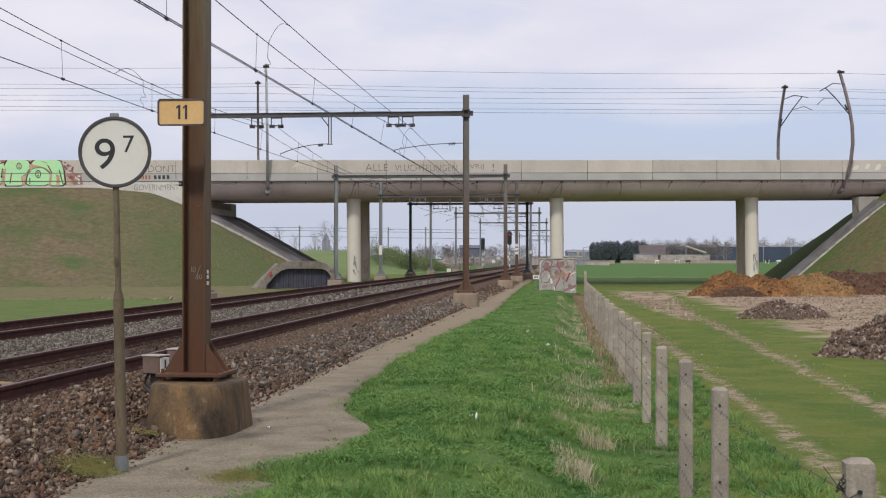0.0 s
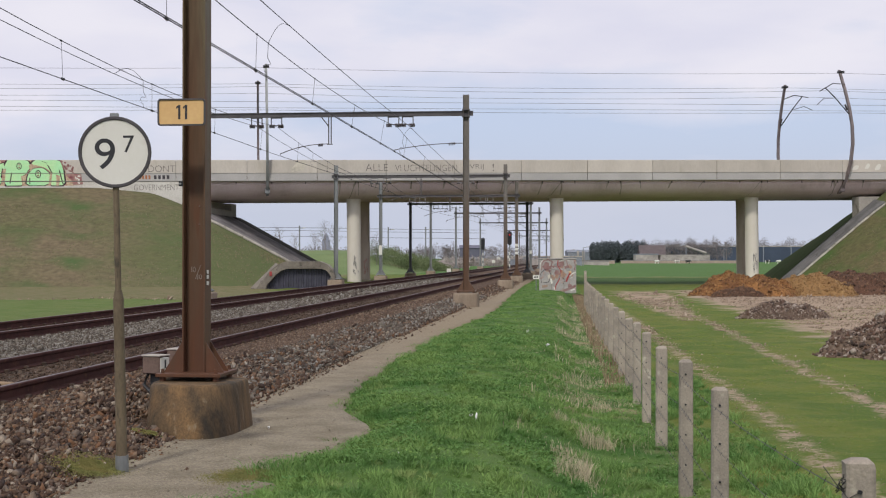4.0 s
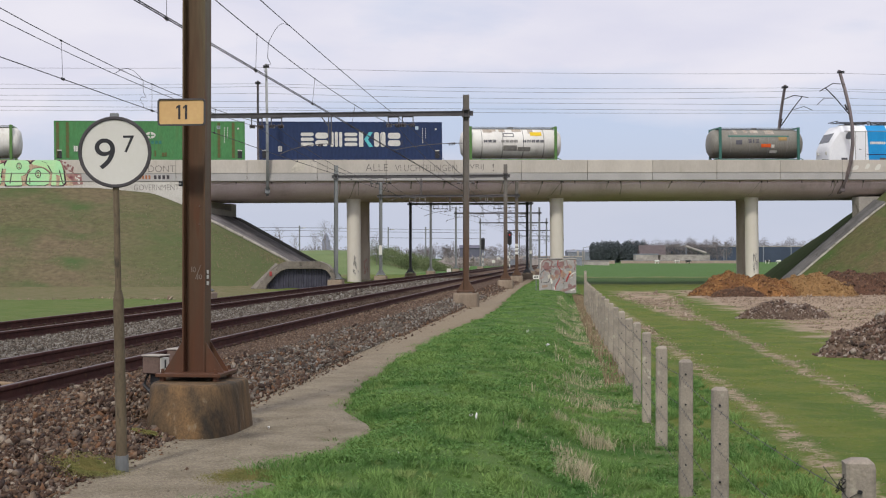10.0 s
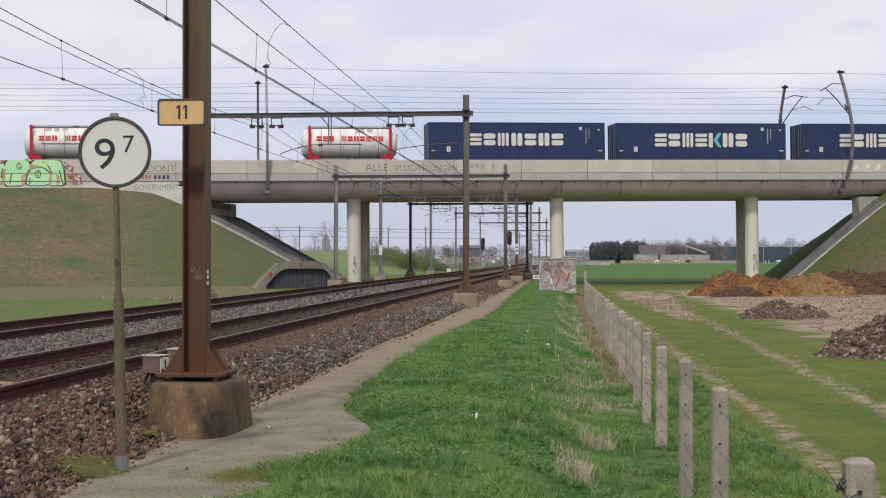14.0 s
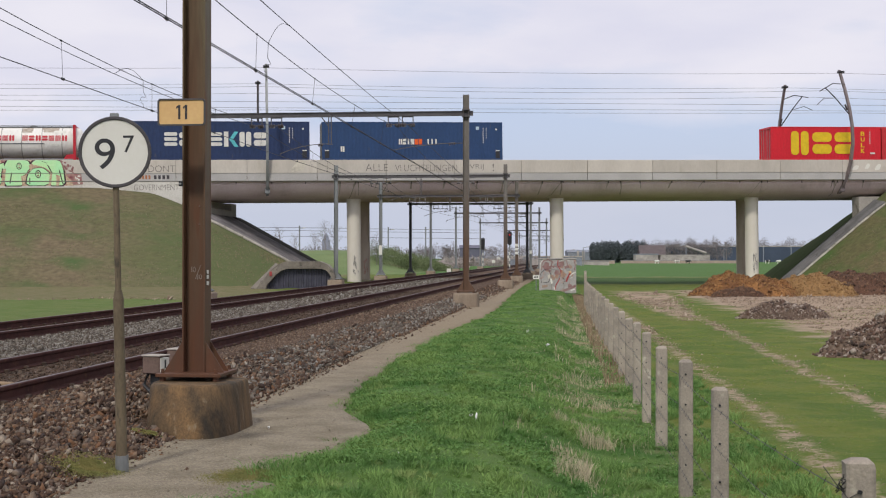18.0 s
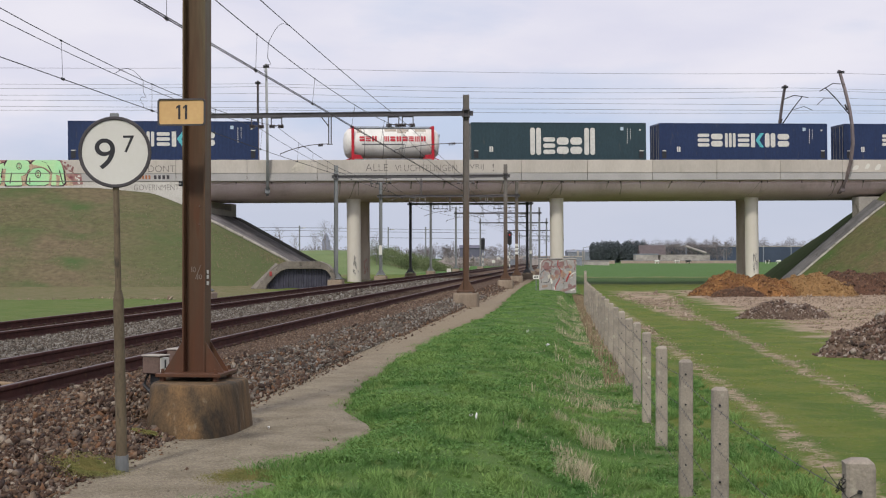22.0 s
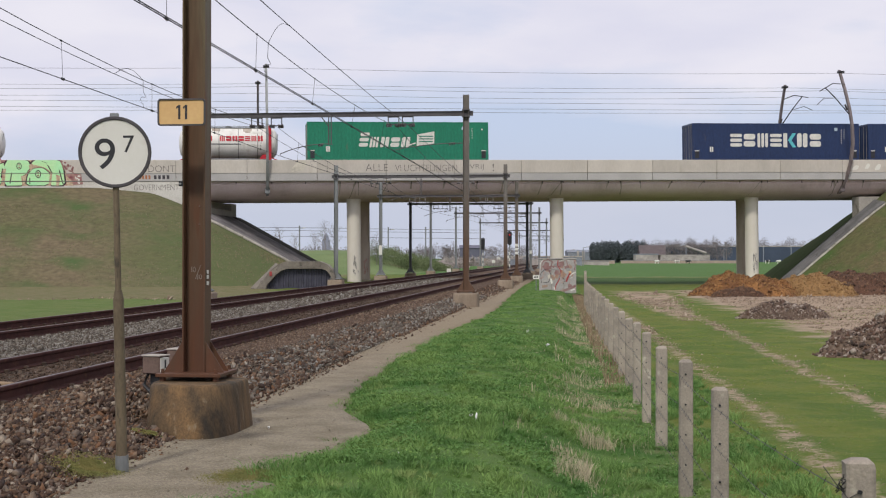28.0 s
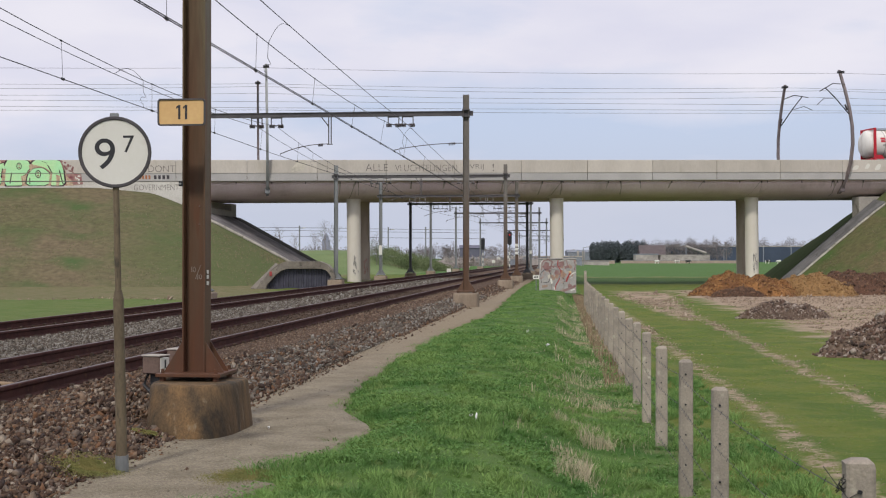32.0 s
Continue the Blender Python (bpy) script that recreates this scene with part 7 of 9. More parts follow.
def signal(x, y, z, label):
    th = thing("railway_signal", label, "railway signal", pose(x, y, 0, 0, 0, -5.5), "signals along the line")
    part("post", Mesh().cyl((0, 0, -0.2), (0, 0, z), 0.07, n=8), "grey_steel", th)
    n, w, h = 16, 0.32, 0.95
    def ring(yy):
        return [(w * math.cos(2 * math.pi * k / n), yy, z + (h - w) * (1 if math.sin(2 * math.pi * k / n) >= 0 else -1) + w * math.sin(2 * math.pi * k / n)) for k in range(n)]
    part("target_board", Mesh().loft([ring(-0.12), ring(-0.08)]), "black_paint", th, "black oval target board")
    for dz in (0.42, 0.0, -0.42):
        part("lens_hood", Mesh().cyl((0, -0.13, z + dz), (0, -0.3, z + dz), 0.11, 0.13, 10), "dark_steel", th)
    part("ladder", Mesh().box(0.10, 0.13, 0.02, 0.05, 0, z - 0.4), "grey_steel", th)
    for k in range(3):
        part("band", Mesh().cyl((0, 0, 0.5 + 0.8 * k), (0, 0, 0.9 + 0.8 * k), 0.076, n=8), "sign_white", th)


signal(6.2, 215.0, 3.9, "railway signal with black oval board on a post")
signal(9.0, 187.0, 4.4, "tall railway signal with black oval board")


def red_aspect():
    """The lit red lamp of the far signal."""
    m = mat("red_lamp", (0.5, 0.02, 0.02), None, 5, 0.4, 0, 0)
    bsdf = m.node_tree.nodes["Principled BSDF"]
    bsdf.inputs["Emission Color"].default_value, bsdf.inputs["Emission Strength"].default_value = (1.0, 0.05, 0.04, 1), 0.2
    M["red_lamp"] = m
    for ob in bpy.data.objects:
        if ob.parent is None and ob.name == "railway_signal.001":
            part("red_lamp", Mesh().cyl((0, -0.30, 4.82), (0, -0.31, 4.82), 0.10, n=12), "red_lamp", ob, "lit red lamp")


red_aspect()


def small_posts():
    for x, y, h, w in ((0.6, 140, 0.9, 0.22), (15.5, 330, 2.4, 0.5), (12.0, 300, 2.0, 0.4), (19, 350, 2.6, 0.5), (9.5, 260, 1.5, 0.3)):
        th = thing("trackside_board", "small pale trackside board on a post", "marker board", pose(x, y, GROUND_Z), "boards along the line")
        part("post", Mesh().box(-0.04, 0.04, -0.04, 0.04, -0.2, h), "grey_steel", th)
        part("board", Mesh().box(-w, w, -0.06, -0.04, h - w, h + w * 0.6, 0.01), "sign_white", th)


small_posts()


def trackside_clutter():
    rng = random.Random(17)
    for k in range(16):
        x, y = rng.uniform(11, 36), rng.uniform(270, 430)
        w, h = rng.uniform(0.4, 1.1), rng.uniform(1.0, 2.0)
        th = thing("trackside_cabinet", "small pale equipment cabinet near the level crossing", "cabinet", pose(x, y, GROUND_Z), "cabinets by the line")
        part("case", Mesh().box(-w, w, -0.4, 0.4, -0.1, h, 0.04), rng.choice(["pale_wall", "tan_wall", "grey_wall", "sign_white"]), th)
        part("lid", Mesh().box(-w - 0.06, w + 0.06, -0.46, 0.46, h, h + 0.08, 0.02), "grey_wall", th)
    for x0, x1, y, h, c in ((4, 30, 440, 1.3, "tan_wall"), (22, 48, 400, 1.0, "pale_wall"), (36, 62, 500, 1.2, "tan_wall"), (70, 120, 545, 1.1, "tan_wall")):
        th = thing("boundary_wall", "low weathered wall along the fields", "wall", pose(0, y, GROUND_Z), "far walls")
        part("panel", Mesh().box(x0, x1, 0, 0.3, -0.2, h, 0.03), c, th)
        part("coping", Mesh().box(x0 - 0.1, x1 + 0.1, -0.06, 0.36, h, h + 0.12, 0.02), "grey_wall", th)
    for k in range(5):
        x, y, h = rng.uniform(6, 40), rng.uniform(300, 480), rng.uniform(3.2, 4.6)
        th = thing("lamp_post", "thin grey lamp post by the level crossing", "lamp post", pose(x, y, GROUND_Z), "lamp posts")
        part("pole", Mesh().cyl((0, 0, -0.2), (0, 0, h), 0.10, 0.06, 6), "grey_steel", th)
        part("arm", Mesh().tube([(0, 0, h), (0.9, 0, h + 0.2)], 0.05, 5), "grey_steel", th)
        part("lantern", Mesh().box(0.8, 1.4, -0.12, 0.12, h + 0.14, h + 0.28, 0.03), "pale_wall", th)


def far_brush():
    """Bare brushwood and reeds along the far line."""
    rng = np.random.default_rng(91)
    cr = []
    for k in range(46):
        x = 0.5 + 23 * k / 45 + rng.uniform(-0.4, 0.4)
        cr.append((x, 300 + rng.uniform(-12, 30), 0.5, 0.9, 1.0, rng.uniform(1.0, 1.9)))
    for k in range(30):
        cr.append((-4 + 8 * k / 29, 240 + rng.uniform(-6, 10), 0.2, 0.8, 1.0, rng.uniform(0.6, 1.4)))
    v, f = scatter_crowns(cr, 420, 0.15, rng)
    tagged(new("brushwood", quick_mesh("brushwood", v, f, "brush")), "pale brown bare brushwood along the far line", "brushwood", kind="stuff")


far_brush()
trackside_clutter()

# ------------------------------------------------------------------ writing and paint on the bridge
M["mint"] = mat("mint_paint", (0.40, 0.80, 0.44), (0.52, 0.80, 0.42), 0.9, 0.7, 0, 0, 12)
M["maroon"] = mat("maroon_paint", (0.22, 0.06, 0.08), (0.40, 0.26, 0.22), 3.0, 0.8, 0, 0, 12)
M["dotted"] = mat("dotted_paint", (0.36, 0.20, 0.15), (0.62, 0.53, 0.36), 9.0, 0.9, 0, 0, 24)
M["outline_ink"] = mat("outline_ink", (0.06, 0.03, 0.045), None, 3, 0.9, 0, 0, 12)
M["grey_ink"] = mat("grey_ink", (0.13, 0.12, 0.115), (0.22, 0.20, 0.19), 3, 0.9, 0, 0, 12, c3=(0.44, 0.41, 0.37), spot=0.58, blur=0.05)


def blob(pts, x, z, sx, sz, y, name, material, parent, c=0.2):
    """A flat painted shape with softened corners from a coarse outline."""
    out, r = [], c
    for i, (a, b) in enumerate(pts):
        e, d = pts[(i + 1) % len(pts)]
        out += [(a * (1 - r) + e * r, b * (1 - r) + d * r), (a * r + e * (1 - r), b * r + d * (1 - r))]
    n = len(out)
    vs = [(x + a * sx, y, z + b * sz) for a, b in out]
    return part(name, Mesh().add(vs, [tuple(range(n))]), material, parent)


def bridge_writing():
    th = thing("wall_graffiti", "mint green and maroon graffiti with grey scrawled writing", "graffiti", SLOPED)
    y = -0.004
    # large painted piece: fat letter shapes laid over the panel, the ledge and the wall below
    bands = ((0.09, 1.0, -0.004), (-0.46, 0.05, 0.026), (-0.86, -0.53, 0.076))

    def spot(a, b):
        x = -32.6 + 6.15 * a
        return x, 1.246 - 2.0875 * b

    def lay(pts, name, material, lift):
        for lo, hi, face in bands:
            poly = [spot(*q) for q in pts]
            for side, lim in ((1, lo), (-1, hi)):
                out = []
                for (x0, z0), (x1, z1) in zip(poly, poly[1:] + poly[:1]):
                    in0, in1 = side * (z0 - lim) >= 0, side * (z1 - lim) >= 0
                    if in0:
                        out.append((x0, z0))
                    if in0 != in1:
                        t = (lim - z0) / (z1 - z0)
                        out.append((x0 + (x1 - x0) * t, lim))
                poly = out
                if not poly:
                    break
            if len(poly) > 2:
                part(name, Mesh().add([(x, face - lift, z) for x, z in poly], [tuple(range(len(poly)))]), material, th)

    lay([(0.0, 0.06), (0.80, 0.06), (0.86, 0.25), (0.93, 0.62), (1.0, 0.64), (0.99, 0.98), (0.0, 0.98)], "backing", "dotted", 0.001)
    letters = [[(-0.010, 0.196), (0.049, 0.237), (0.127, 0.590), (-0.010, 0.604)],
               [(0.117, 0.305), (0.239, 0.196), (0.190, 0.971), (0.044, 0.971)],
               [(0.239, 0.128), (0.366, 0.074), (0.495, 0.142), (0.517, 0.346), (0.468, 0.563), (0.424, 0.658), (0.449, 0.971), (0.205, 0.971)],
               [(0.463, 0.971), (0.488, 0.590), (0.546, 0.400), (0.654, 0.373), (0.737, 0.590), (0.712, 0.971)],
               [(0.517, 0.250), (0.580, 0.087), (0.841, 0.101), (0.883, 0.454), (0.898, 0.971), (0.717, 0.971), (0.751, 0.522), (0.663, 0.346)]]
    for k, sh in enumerate(letters):
        mx, mz = sum(q[0] for q in sh) / len(sh), sum(q[1] for q in sh) / len(sh)
        rough_ = []
        for (a0, b0), (a1, b1) in zip(sh, sh[1:] + sh[:1]):
            rough_ += [(a0 * 0.82 + a1 * 0.18, b0 * 0.82 + b1 * 0.18), (a0 * 0.18 + a1 * 0.82, b0 * 0.18 + b1 * 0.82)]
        lay([(mx + (q - mx) * 1.11, mz + (r - mz) * 1.07) for q, r in rough_], "outline", "outline_ink", 0.0025 + 0.0003 * k)
        lay(rough_, "letter_shape", "mint", 0.0045 + 0.0003 * k)
    rg = random.Random(6)

    def dot(a, b, ra, rb, name, material, lift):
        lay([(a + ra * math.cos(q), b + rb * math.sin(q)) for q in (0, 0.8, 1.6, 2.4, 3.1, 3.9, 4.7, 5.5)], name, material, lift)

    for a, b, r in ((0.39, 0.32, 0.030), (0.60, 0.59, 0.034)):
        dot(a, b, r, r * 4.2, "outline", "outline_ink", 0.0075)
        dot(a, b, r * 0.72, r * 3.2, "letter_shape", "mint", 0.0085)
        for q in (-1, 1):
            dot(a, b + q * r * 1.4, r * 0.36, r * 0.9, "inner_mark", "maroon", 0.0095)
    for a, b, c, d in ((0.20, 0.40, 0.185, 0.72), (0.30, 0.55, 0.28, 0.90), (0.50, 0.72, 0.50, 0.92), (0.83, 0.45, 0.87, 0.92), (0.70, 0.28, 0.75, 0.55), (0.64, 0.16, 0.70, 0.22), (0.10, 0.70, 0.07, 0.92)):
        lay([(a, b), (a + 0.012, b), (c + 0.012, d), (c, d)], "ink_line", "outline_ink", 0.0085)
    for tri in ([(0.41, 0.66), (0.47, 0.62), (0.45, 0.98), (0.42, 0.98)], [(0.20, 0.45), (0.245, 0.40), (0.225, 0.98), (0.19, 0.98)], [(0.735, 0.55), (0.76, 0.52), (0.74, 0.98), (0.71, 0.98)], [(0.80, 0.60), (0.85, 0.66), (0.83, 0.98), (0.80, 0.98)], [(0.50, 0.30), (0.53, 0.22), (0.56, 0.34), (0.51, 0.50)]):
        lay(tri, "infill", "dotted", 0.0082)
    lay([(0.90, 0.62), (0.96, 0.56), (1.08, 0.60), (1.10, 0.94), (0.99, 0.97), (0.97, 0.80)], "paint_splash", "maroon", 0.0068)
    for k in range(7):
        dot(1.0 + rg.uniform(0.0, 0.07), 0.66 + 0.04 * k, rg.uniform(0.008, 0.02), rg.uniform(0.015, 0.04), "paint_dot", "sign_white", 0.0098)
    for k in range(26):
        a = rg.uniform(0.84, 1.0)
        dot(a, 0.15 + 1.6 * (a - 0.84) + rg.uniform(-0.08, 0.2), rg.uniform(0.006, 0.015), rg.uniform(0.025, 0.06), "paint_dot", "maroon", 0.0055)
    for a, b in ((0.05, 0.16), (0.22, 0.16), (0.36, 0.12), (0.62, 0.2), (0.68, 0.15), (0.03, 0.24)):
        dot(a, b, 0.03, 0.07, "paint_dot", "maroon", 0.0022)
    # scrawled words
    for body, x0, x1, z0, z1, yy, c in (("ALLE", -5.72, -4.08, 0.20, 0.72, y, "grey_ink"), ("VLUCHTELINGEN", -3.55, 1.05, 0.18, 0.66, y, "grey_ink"), ("VRIJ", 2.0, 3.05, 0.24, 0.70, y, "grey_ink"), ("!", 3.72, 3.82, 0.20, 0.74, y, "grey_ink"),
                                        ("E DONT", -21.8, -19.4, 0.15, 0.62, y, "grey_ink"), ("GOVERNMENT", -22.3, -19.15, -1.15, -0.74, 0.076, "grey_ink")):
        put_text(th, "scrawled_word", body, x0, x1, z0, z1, yy, c, -0.012)
    for x0, x1, c in ((-21.95, -21.05, "orange_mark"), (-20.9, -19.7, "dark_mark")):
        for k in range(4):
            xa = x0 + (x1 - x0) * k / 4
            part("scrawl_bar", Mesh().box(xa, xa + (x1 - x0) / 4 * 0.62, 0.024, 0.027, -0.36, -0.08), c, th)
    for x0, z0, w, h in ((-11.3, 0.12, 1.3, 0.85), (31.8, 0.2, 0.7, 0.4), (32.9, 0.3, 0.5, 0.45), (33.7, 0.2, 0.6, 0.5)):
        blob([(0, 0), (0.5, 1), (1, 0.9), (0.8, 0.1)], x0, z0, w, h, y, "paint_patch", "patch" if x0 < 0 else "sign_white", th)


bridge_writing()


def column_writing():
    th = thing("column_scribble", "dark and red scribbles on the bridge columns", "graffiti", SLOPED)
    rng = random.Random(8)
    for x, yy, c, z0, z1, n in ((-6.4, 2.6, "dark_mark", -7.6, -6.2, 16), (24.75, 2.6, "dark_mark", -7.7, -6.3, 18), (-5.2, 7.6, "paint_red_mark", -7.4, -6.4, 8)):
        for k in range(n):
            a = -math.pi / 2 + rng.uniform(-0.2, 0.5)
            z = rng.uniform(z0, z1)
            pts = []
            for q in range(5):
                b = a + 0.10 * math.sin(q * 2.2 + k)
                pts.append((x + 0.526 * math.cos(b), yy + 0.526 * math.sin(b), z + 0.06 * q))
            part("scribble", Mesh().tube(pts, 0.017, 4), c, th)


column_writing()

# ------------------------------------------------------------------ train
TRAIN_Y = 3.82
KNOTS = [(0, -541.95), (7, -348.75), (8, -321.15), (8.5, -307.36), (9, -293.62), (9.5, -280.02), (10, -266.03), (10.5, -253.74), (11, -240.17), (11.5, -226.73),
         (12, -213.1), (12.5, -199.6), (13, -186.08), (14, -159.15), (15, -132.4), (16, -105.85), (17, -79.32), (18, -52.84), (19, -26.38), (20, 0.0), (21, 26.23),
         (22, 52.57), (23, 78.75), (24, 104.92), (25, 130.87), (26, 156.79), (27, 182.65), (28, 208.55), (29, 234.47), (30, 260.33), (31, 286.17), (32, 311.98)]
MOVERS = []


def rolling(ob, offset):
    """Notes a vehicle or load whose middle stands at offset on the train."""
    offset += 0.40
    MOVERS.append((ob, offset))
    ob.matrix_basis = BRIDGE @ Matrix.Translation((offset - 541.95, TRAIN_Y, bridge_z(-100)))
    return ob


def container(right, length, c, label, logo=None, height=2.896, floor=1.155):
    th = thing("container", label, "shipping container", group="containers on the train")
    half, w = length / 2, 1.25
    z0, z1 = floor, floor + height
    name = "paint_" + c
    for x in (-half, half - 0.16):
        for y in (-w, w - 0.12):
            part("corner_post", Mesh().box(x, x + 0.16, y, y + 0.12, z0, z1, 0.012), name, th)
    n = int((length - 0.32) / 0.28)
    for s in (-1, 1):
        vs, fs = [], []
        for k in range(n):
            xa = -half + 0.16 + (length - 0.32) * k / n
            d = (length - 0.32) / n
            for t, dep in ((0.0, 0.0), (0.25, 0.0), (0.5, 0.009), (0.75, 0.009)):
                x = xa + t * d
                vs += [(x, s * (w - 0.012 - dep), z0 + 0.14), (x, s * (w - 0.012 - dep), z1 - 0.06)]
        vs += [(half - 0.16, s * (w - 0.012), z0 + 0.14), (half - 0.16, s * (w - 0.012), z1 - 0.06)]
        fs = [(2 * k, 2 * k + 2, 2 * k + 3, 2 * k + 1) for k in range(len(vs) // 2 - 1)]
        part("side_wall", Mesh().add(vs, fs), name, th, smooth=False)
        rail_ = Mesh().box(-half + 0.16, half - 0.16, s * w - 0.05 - 0.03 * s, s * w + 0.05 - 0.05 * s, z0, z0 + 0.15, 0.01)
        part("bottom_rail", rail_, name, th)
        rail_ = Mesh().box(-half + 0.16, half - 0.16, s * (w - 0.04) - 0.04, s * (w - 0.04) + 0.04, z1 - 0.07, z1, 0.01)
        part("top_rail", rail_, name, th)
    part("roof", Mesh().box(-half + 0.1, half - 0.1, -w + 0.07, w - 0.07, z1 - 0.05, z1 - 0.02, 0.01), name, th)
    for y in (-0.85, -0.35, 0.35, 0.85):
        part("lock_rod", Mesh().cyl((-half + 0.03, y, z0 + 0.1), (-half + 0.03, y, z1 - 0.1), 0.022, n=6), "tank_band", th)
    for z in (z0, z1 - 0.16):
        part("end_sill", Mesh().box(-half + 0.01, -half + 0.09, -w + 0.12, w - 0.12, z, z + 0.16, 0.008), name, th)
    part("floor", Mesh().box(-half + 0.1, half - 0.1, -w + 0.07, w - 0.07, z0 + 0.02, z0 + 0.16), "dark_steel", th)
    for s in (-1, 1):
        vs, span = [], 2 * w - 0.24
        for k in range(33):
            x = s * (half - (0.05, 0.05, 0.085, 0.085)[k % 4])
            vs += [(x, -w + 0.12 + span * k / 32, z0 + 0.05), (x, -w + 0.12 + span * k / 32, z1 - 0.04)]
        e = Mesh().add(vs, [(2 * k, 2 * k + 2, 2 * k + 3, 2 * k + 1) for k in range(32)])
        part("end_wall", e, name, th, smooth=False)
    if logo:
        logo(th, half, w, z0, z1)
    return rolling(th, right - half)


def tank(right, length, frame_c, body_c, label, logo=None, floor=1.155, height=2.6, domes=(0.35, 0.35)):
    th = thing("tank_container", label, "tank container", group="tank containers on the train")
    half, w, z0 = length / 2, 1.24, floor
    zc, r = z0 + 0.22 + 1.13, 1.13
    prof = [(-half, 0.0), (-half + 0.03, 0.5), (-half + 0.12, 0.85), (-half + 0.30, 1.06), (-half + 0.5, r), (half - 0.5, r), (half - 0.3, 1.06), (half - 0.12, 0.85), (half - 0.03, 0.5), (half, 0.0)]
    n = 32
    rings = [[(x, max(rr, 0.001) * math.cos(2 * math.pi * k / n), zc + max(rr, 0.001) * math.sin(2 * math.pi * k / n)) for k in range(n)] for x, rr in prof]
    part("shell", Mesh().loft(rings), body_c, th, "cylindrical tank with domed ends")
    ftop = z0 + height
    fi = half - 0.62
    for s in (-1, 1):
        fr = Mesh()
        x = s * fi
        for y in (-w, w - 0.14):
            fr.box(x - 0.10, x + 0.10, y, y + 0.14, z0, ftop, 0.012)
        fr.box(x - 0.06, x + 0.06, -w + 0.14, w - 0.14, z0, z0 + 0.16, 0.01)
        fr.box(x - 0.06, x + 0.06, -w + 0.14, w - 0.14, ftop - 0.12, ftop, 0.01)
        for y in (-1, 1):
            fr.tube([(x, y * (w - 0.08), z0 + 0.25), (x + s * 0.5, y * (w - 0.3), z0 + 0.05)], 0.035, 6)
        part("end_frame", fr, frame_c, th, "painted steel end frame")
        br = Mesh().box(-fi + 0.08, fi - 0.08, s * (w - 0.07) - 0.05, s * (w - 0.07) + 0.05, z0, z0 + 0.12, 0.01)
        part("bottom_rail", br, "tank_band" if frame_c == "paint_frame_red" else frame_c, th)
    bands = Mesh()
    for x in np.linspace(-fi + 0.9, fi - 0.9, 4):
        ring = [[(x + d, (r + 0.012) * math.cos(2 * math.pi * k / n), zc + (r + 0.012) * math.sin(2 * math.pi * k / n)) for k in range(n)] for d in (-0.025, 0.025)]
        bands.loft(ring, caps=False)
    part("cladding_band", bands, "tank_band", th)
    wk = Mesh().box(-fi, fi, -0.28, 0.28, zc + r + 0.02, zc + r + 0.05, 0.005)
    wk.cyl((0, 0, zc + r), (0, 0, zc + r + 0.13), 0.25, n=16)
    part("walkway", wk, "grey_steel", th, "roof walkway with manhole lid")
    rd = random.Random(int(abs(right) * 10))
    for k in range(5):
        xa, wa = rd.uniform(-fi + 0.3, fi - 1.2), rd.uniform(0.25, 0.9)
        shell_panel(th, "dirt_streak", xa, xa + wa, zc + r * rd.uniform(0.62, 0.80), zc + r * 0.97, zc, r, "tank_dirt", d=0.006)
    for y in (-0.30, 0.30):
        part("handrail", Mesh().tube([(-fi, y, zc + r + 0.14), (fi, y, zc + r + 0.14)], 0.018, 4), "grey_steel", th)
    if logo:
        logo(th, half, w, zc, r)
    return rolling(th, right - half)


for k, c in dict(navy=(0.016, 0.035, 0.105), slate=(0.017, 0.032, 0.082), green=(0.075, 0.25, 0.085), emerald=(0.012, 0.20, 0.115), red=(0.62, 0.012, 0.026), unit_navy=(0.019, 0.055, 0.150),
                 dull_red=(0.53, 0.028, 0.034), tankwhite=(0.76, 0.735, 0.68), tankgrey=(0.22, 0.21, 0.185), frame_red=(0.48, 0.015, 0.03), frame_green=(0.10, 0.22, 0.06), frame_navy=(0.03, 0.04, 0.09),
                 frame_teal=(0.05, 0.16, 0.13), locowhite=(0.84, 0.84, 0.85), locoblue=(0.01, 0.30, 0.68)).items():
    M["paint_" + k] = paint("paint_" + k, c)
for k, c in (("tankwhite", (0.80, 0.785, 0.745)), ("tankgrey", (0.24, 0.23, 0.20)), ("green", (0.075, 0.25, 0.085))):
    M["paint_" + k] = mat("weathered_" + k, c, tuple(v * 0.86 for v in c), 0.8, 0.5, 0, 0.05, 14, c3=tuple(v * 0.62 + d for v, d in zip(c, (0.05, 0.03, 0.01))), spot=0.56, blur=0.22, stretch=(1, 1, 0.3))
M["paint_locowhite"] = paint("paint_locowhite", (0.84, 0.855, 0.885), 0.35, 0.0, 0.03, (0.6, 0.6, 0.6))
M["tank_band"] = mat("tank_band", (0.33, 0.32, 0.30), None, 4, 0.5, 0.3, 0)
M["tank_dirt"] = mat("tank_dirt", (0.34, 0.28, 0.23), (0.50, 0.45, 0.39), 3, 0.9, 0, 0, 14)

SK = 13.716


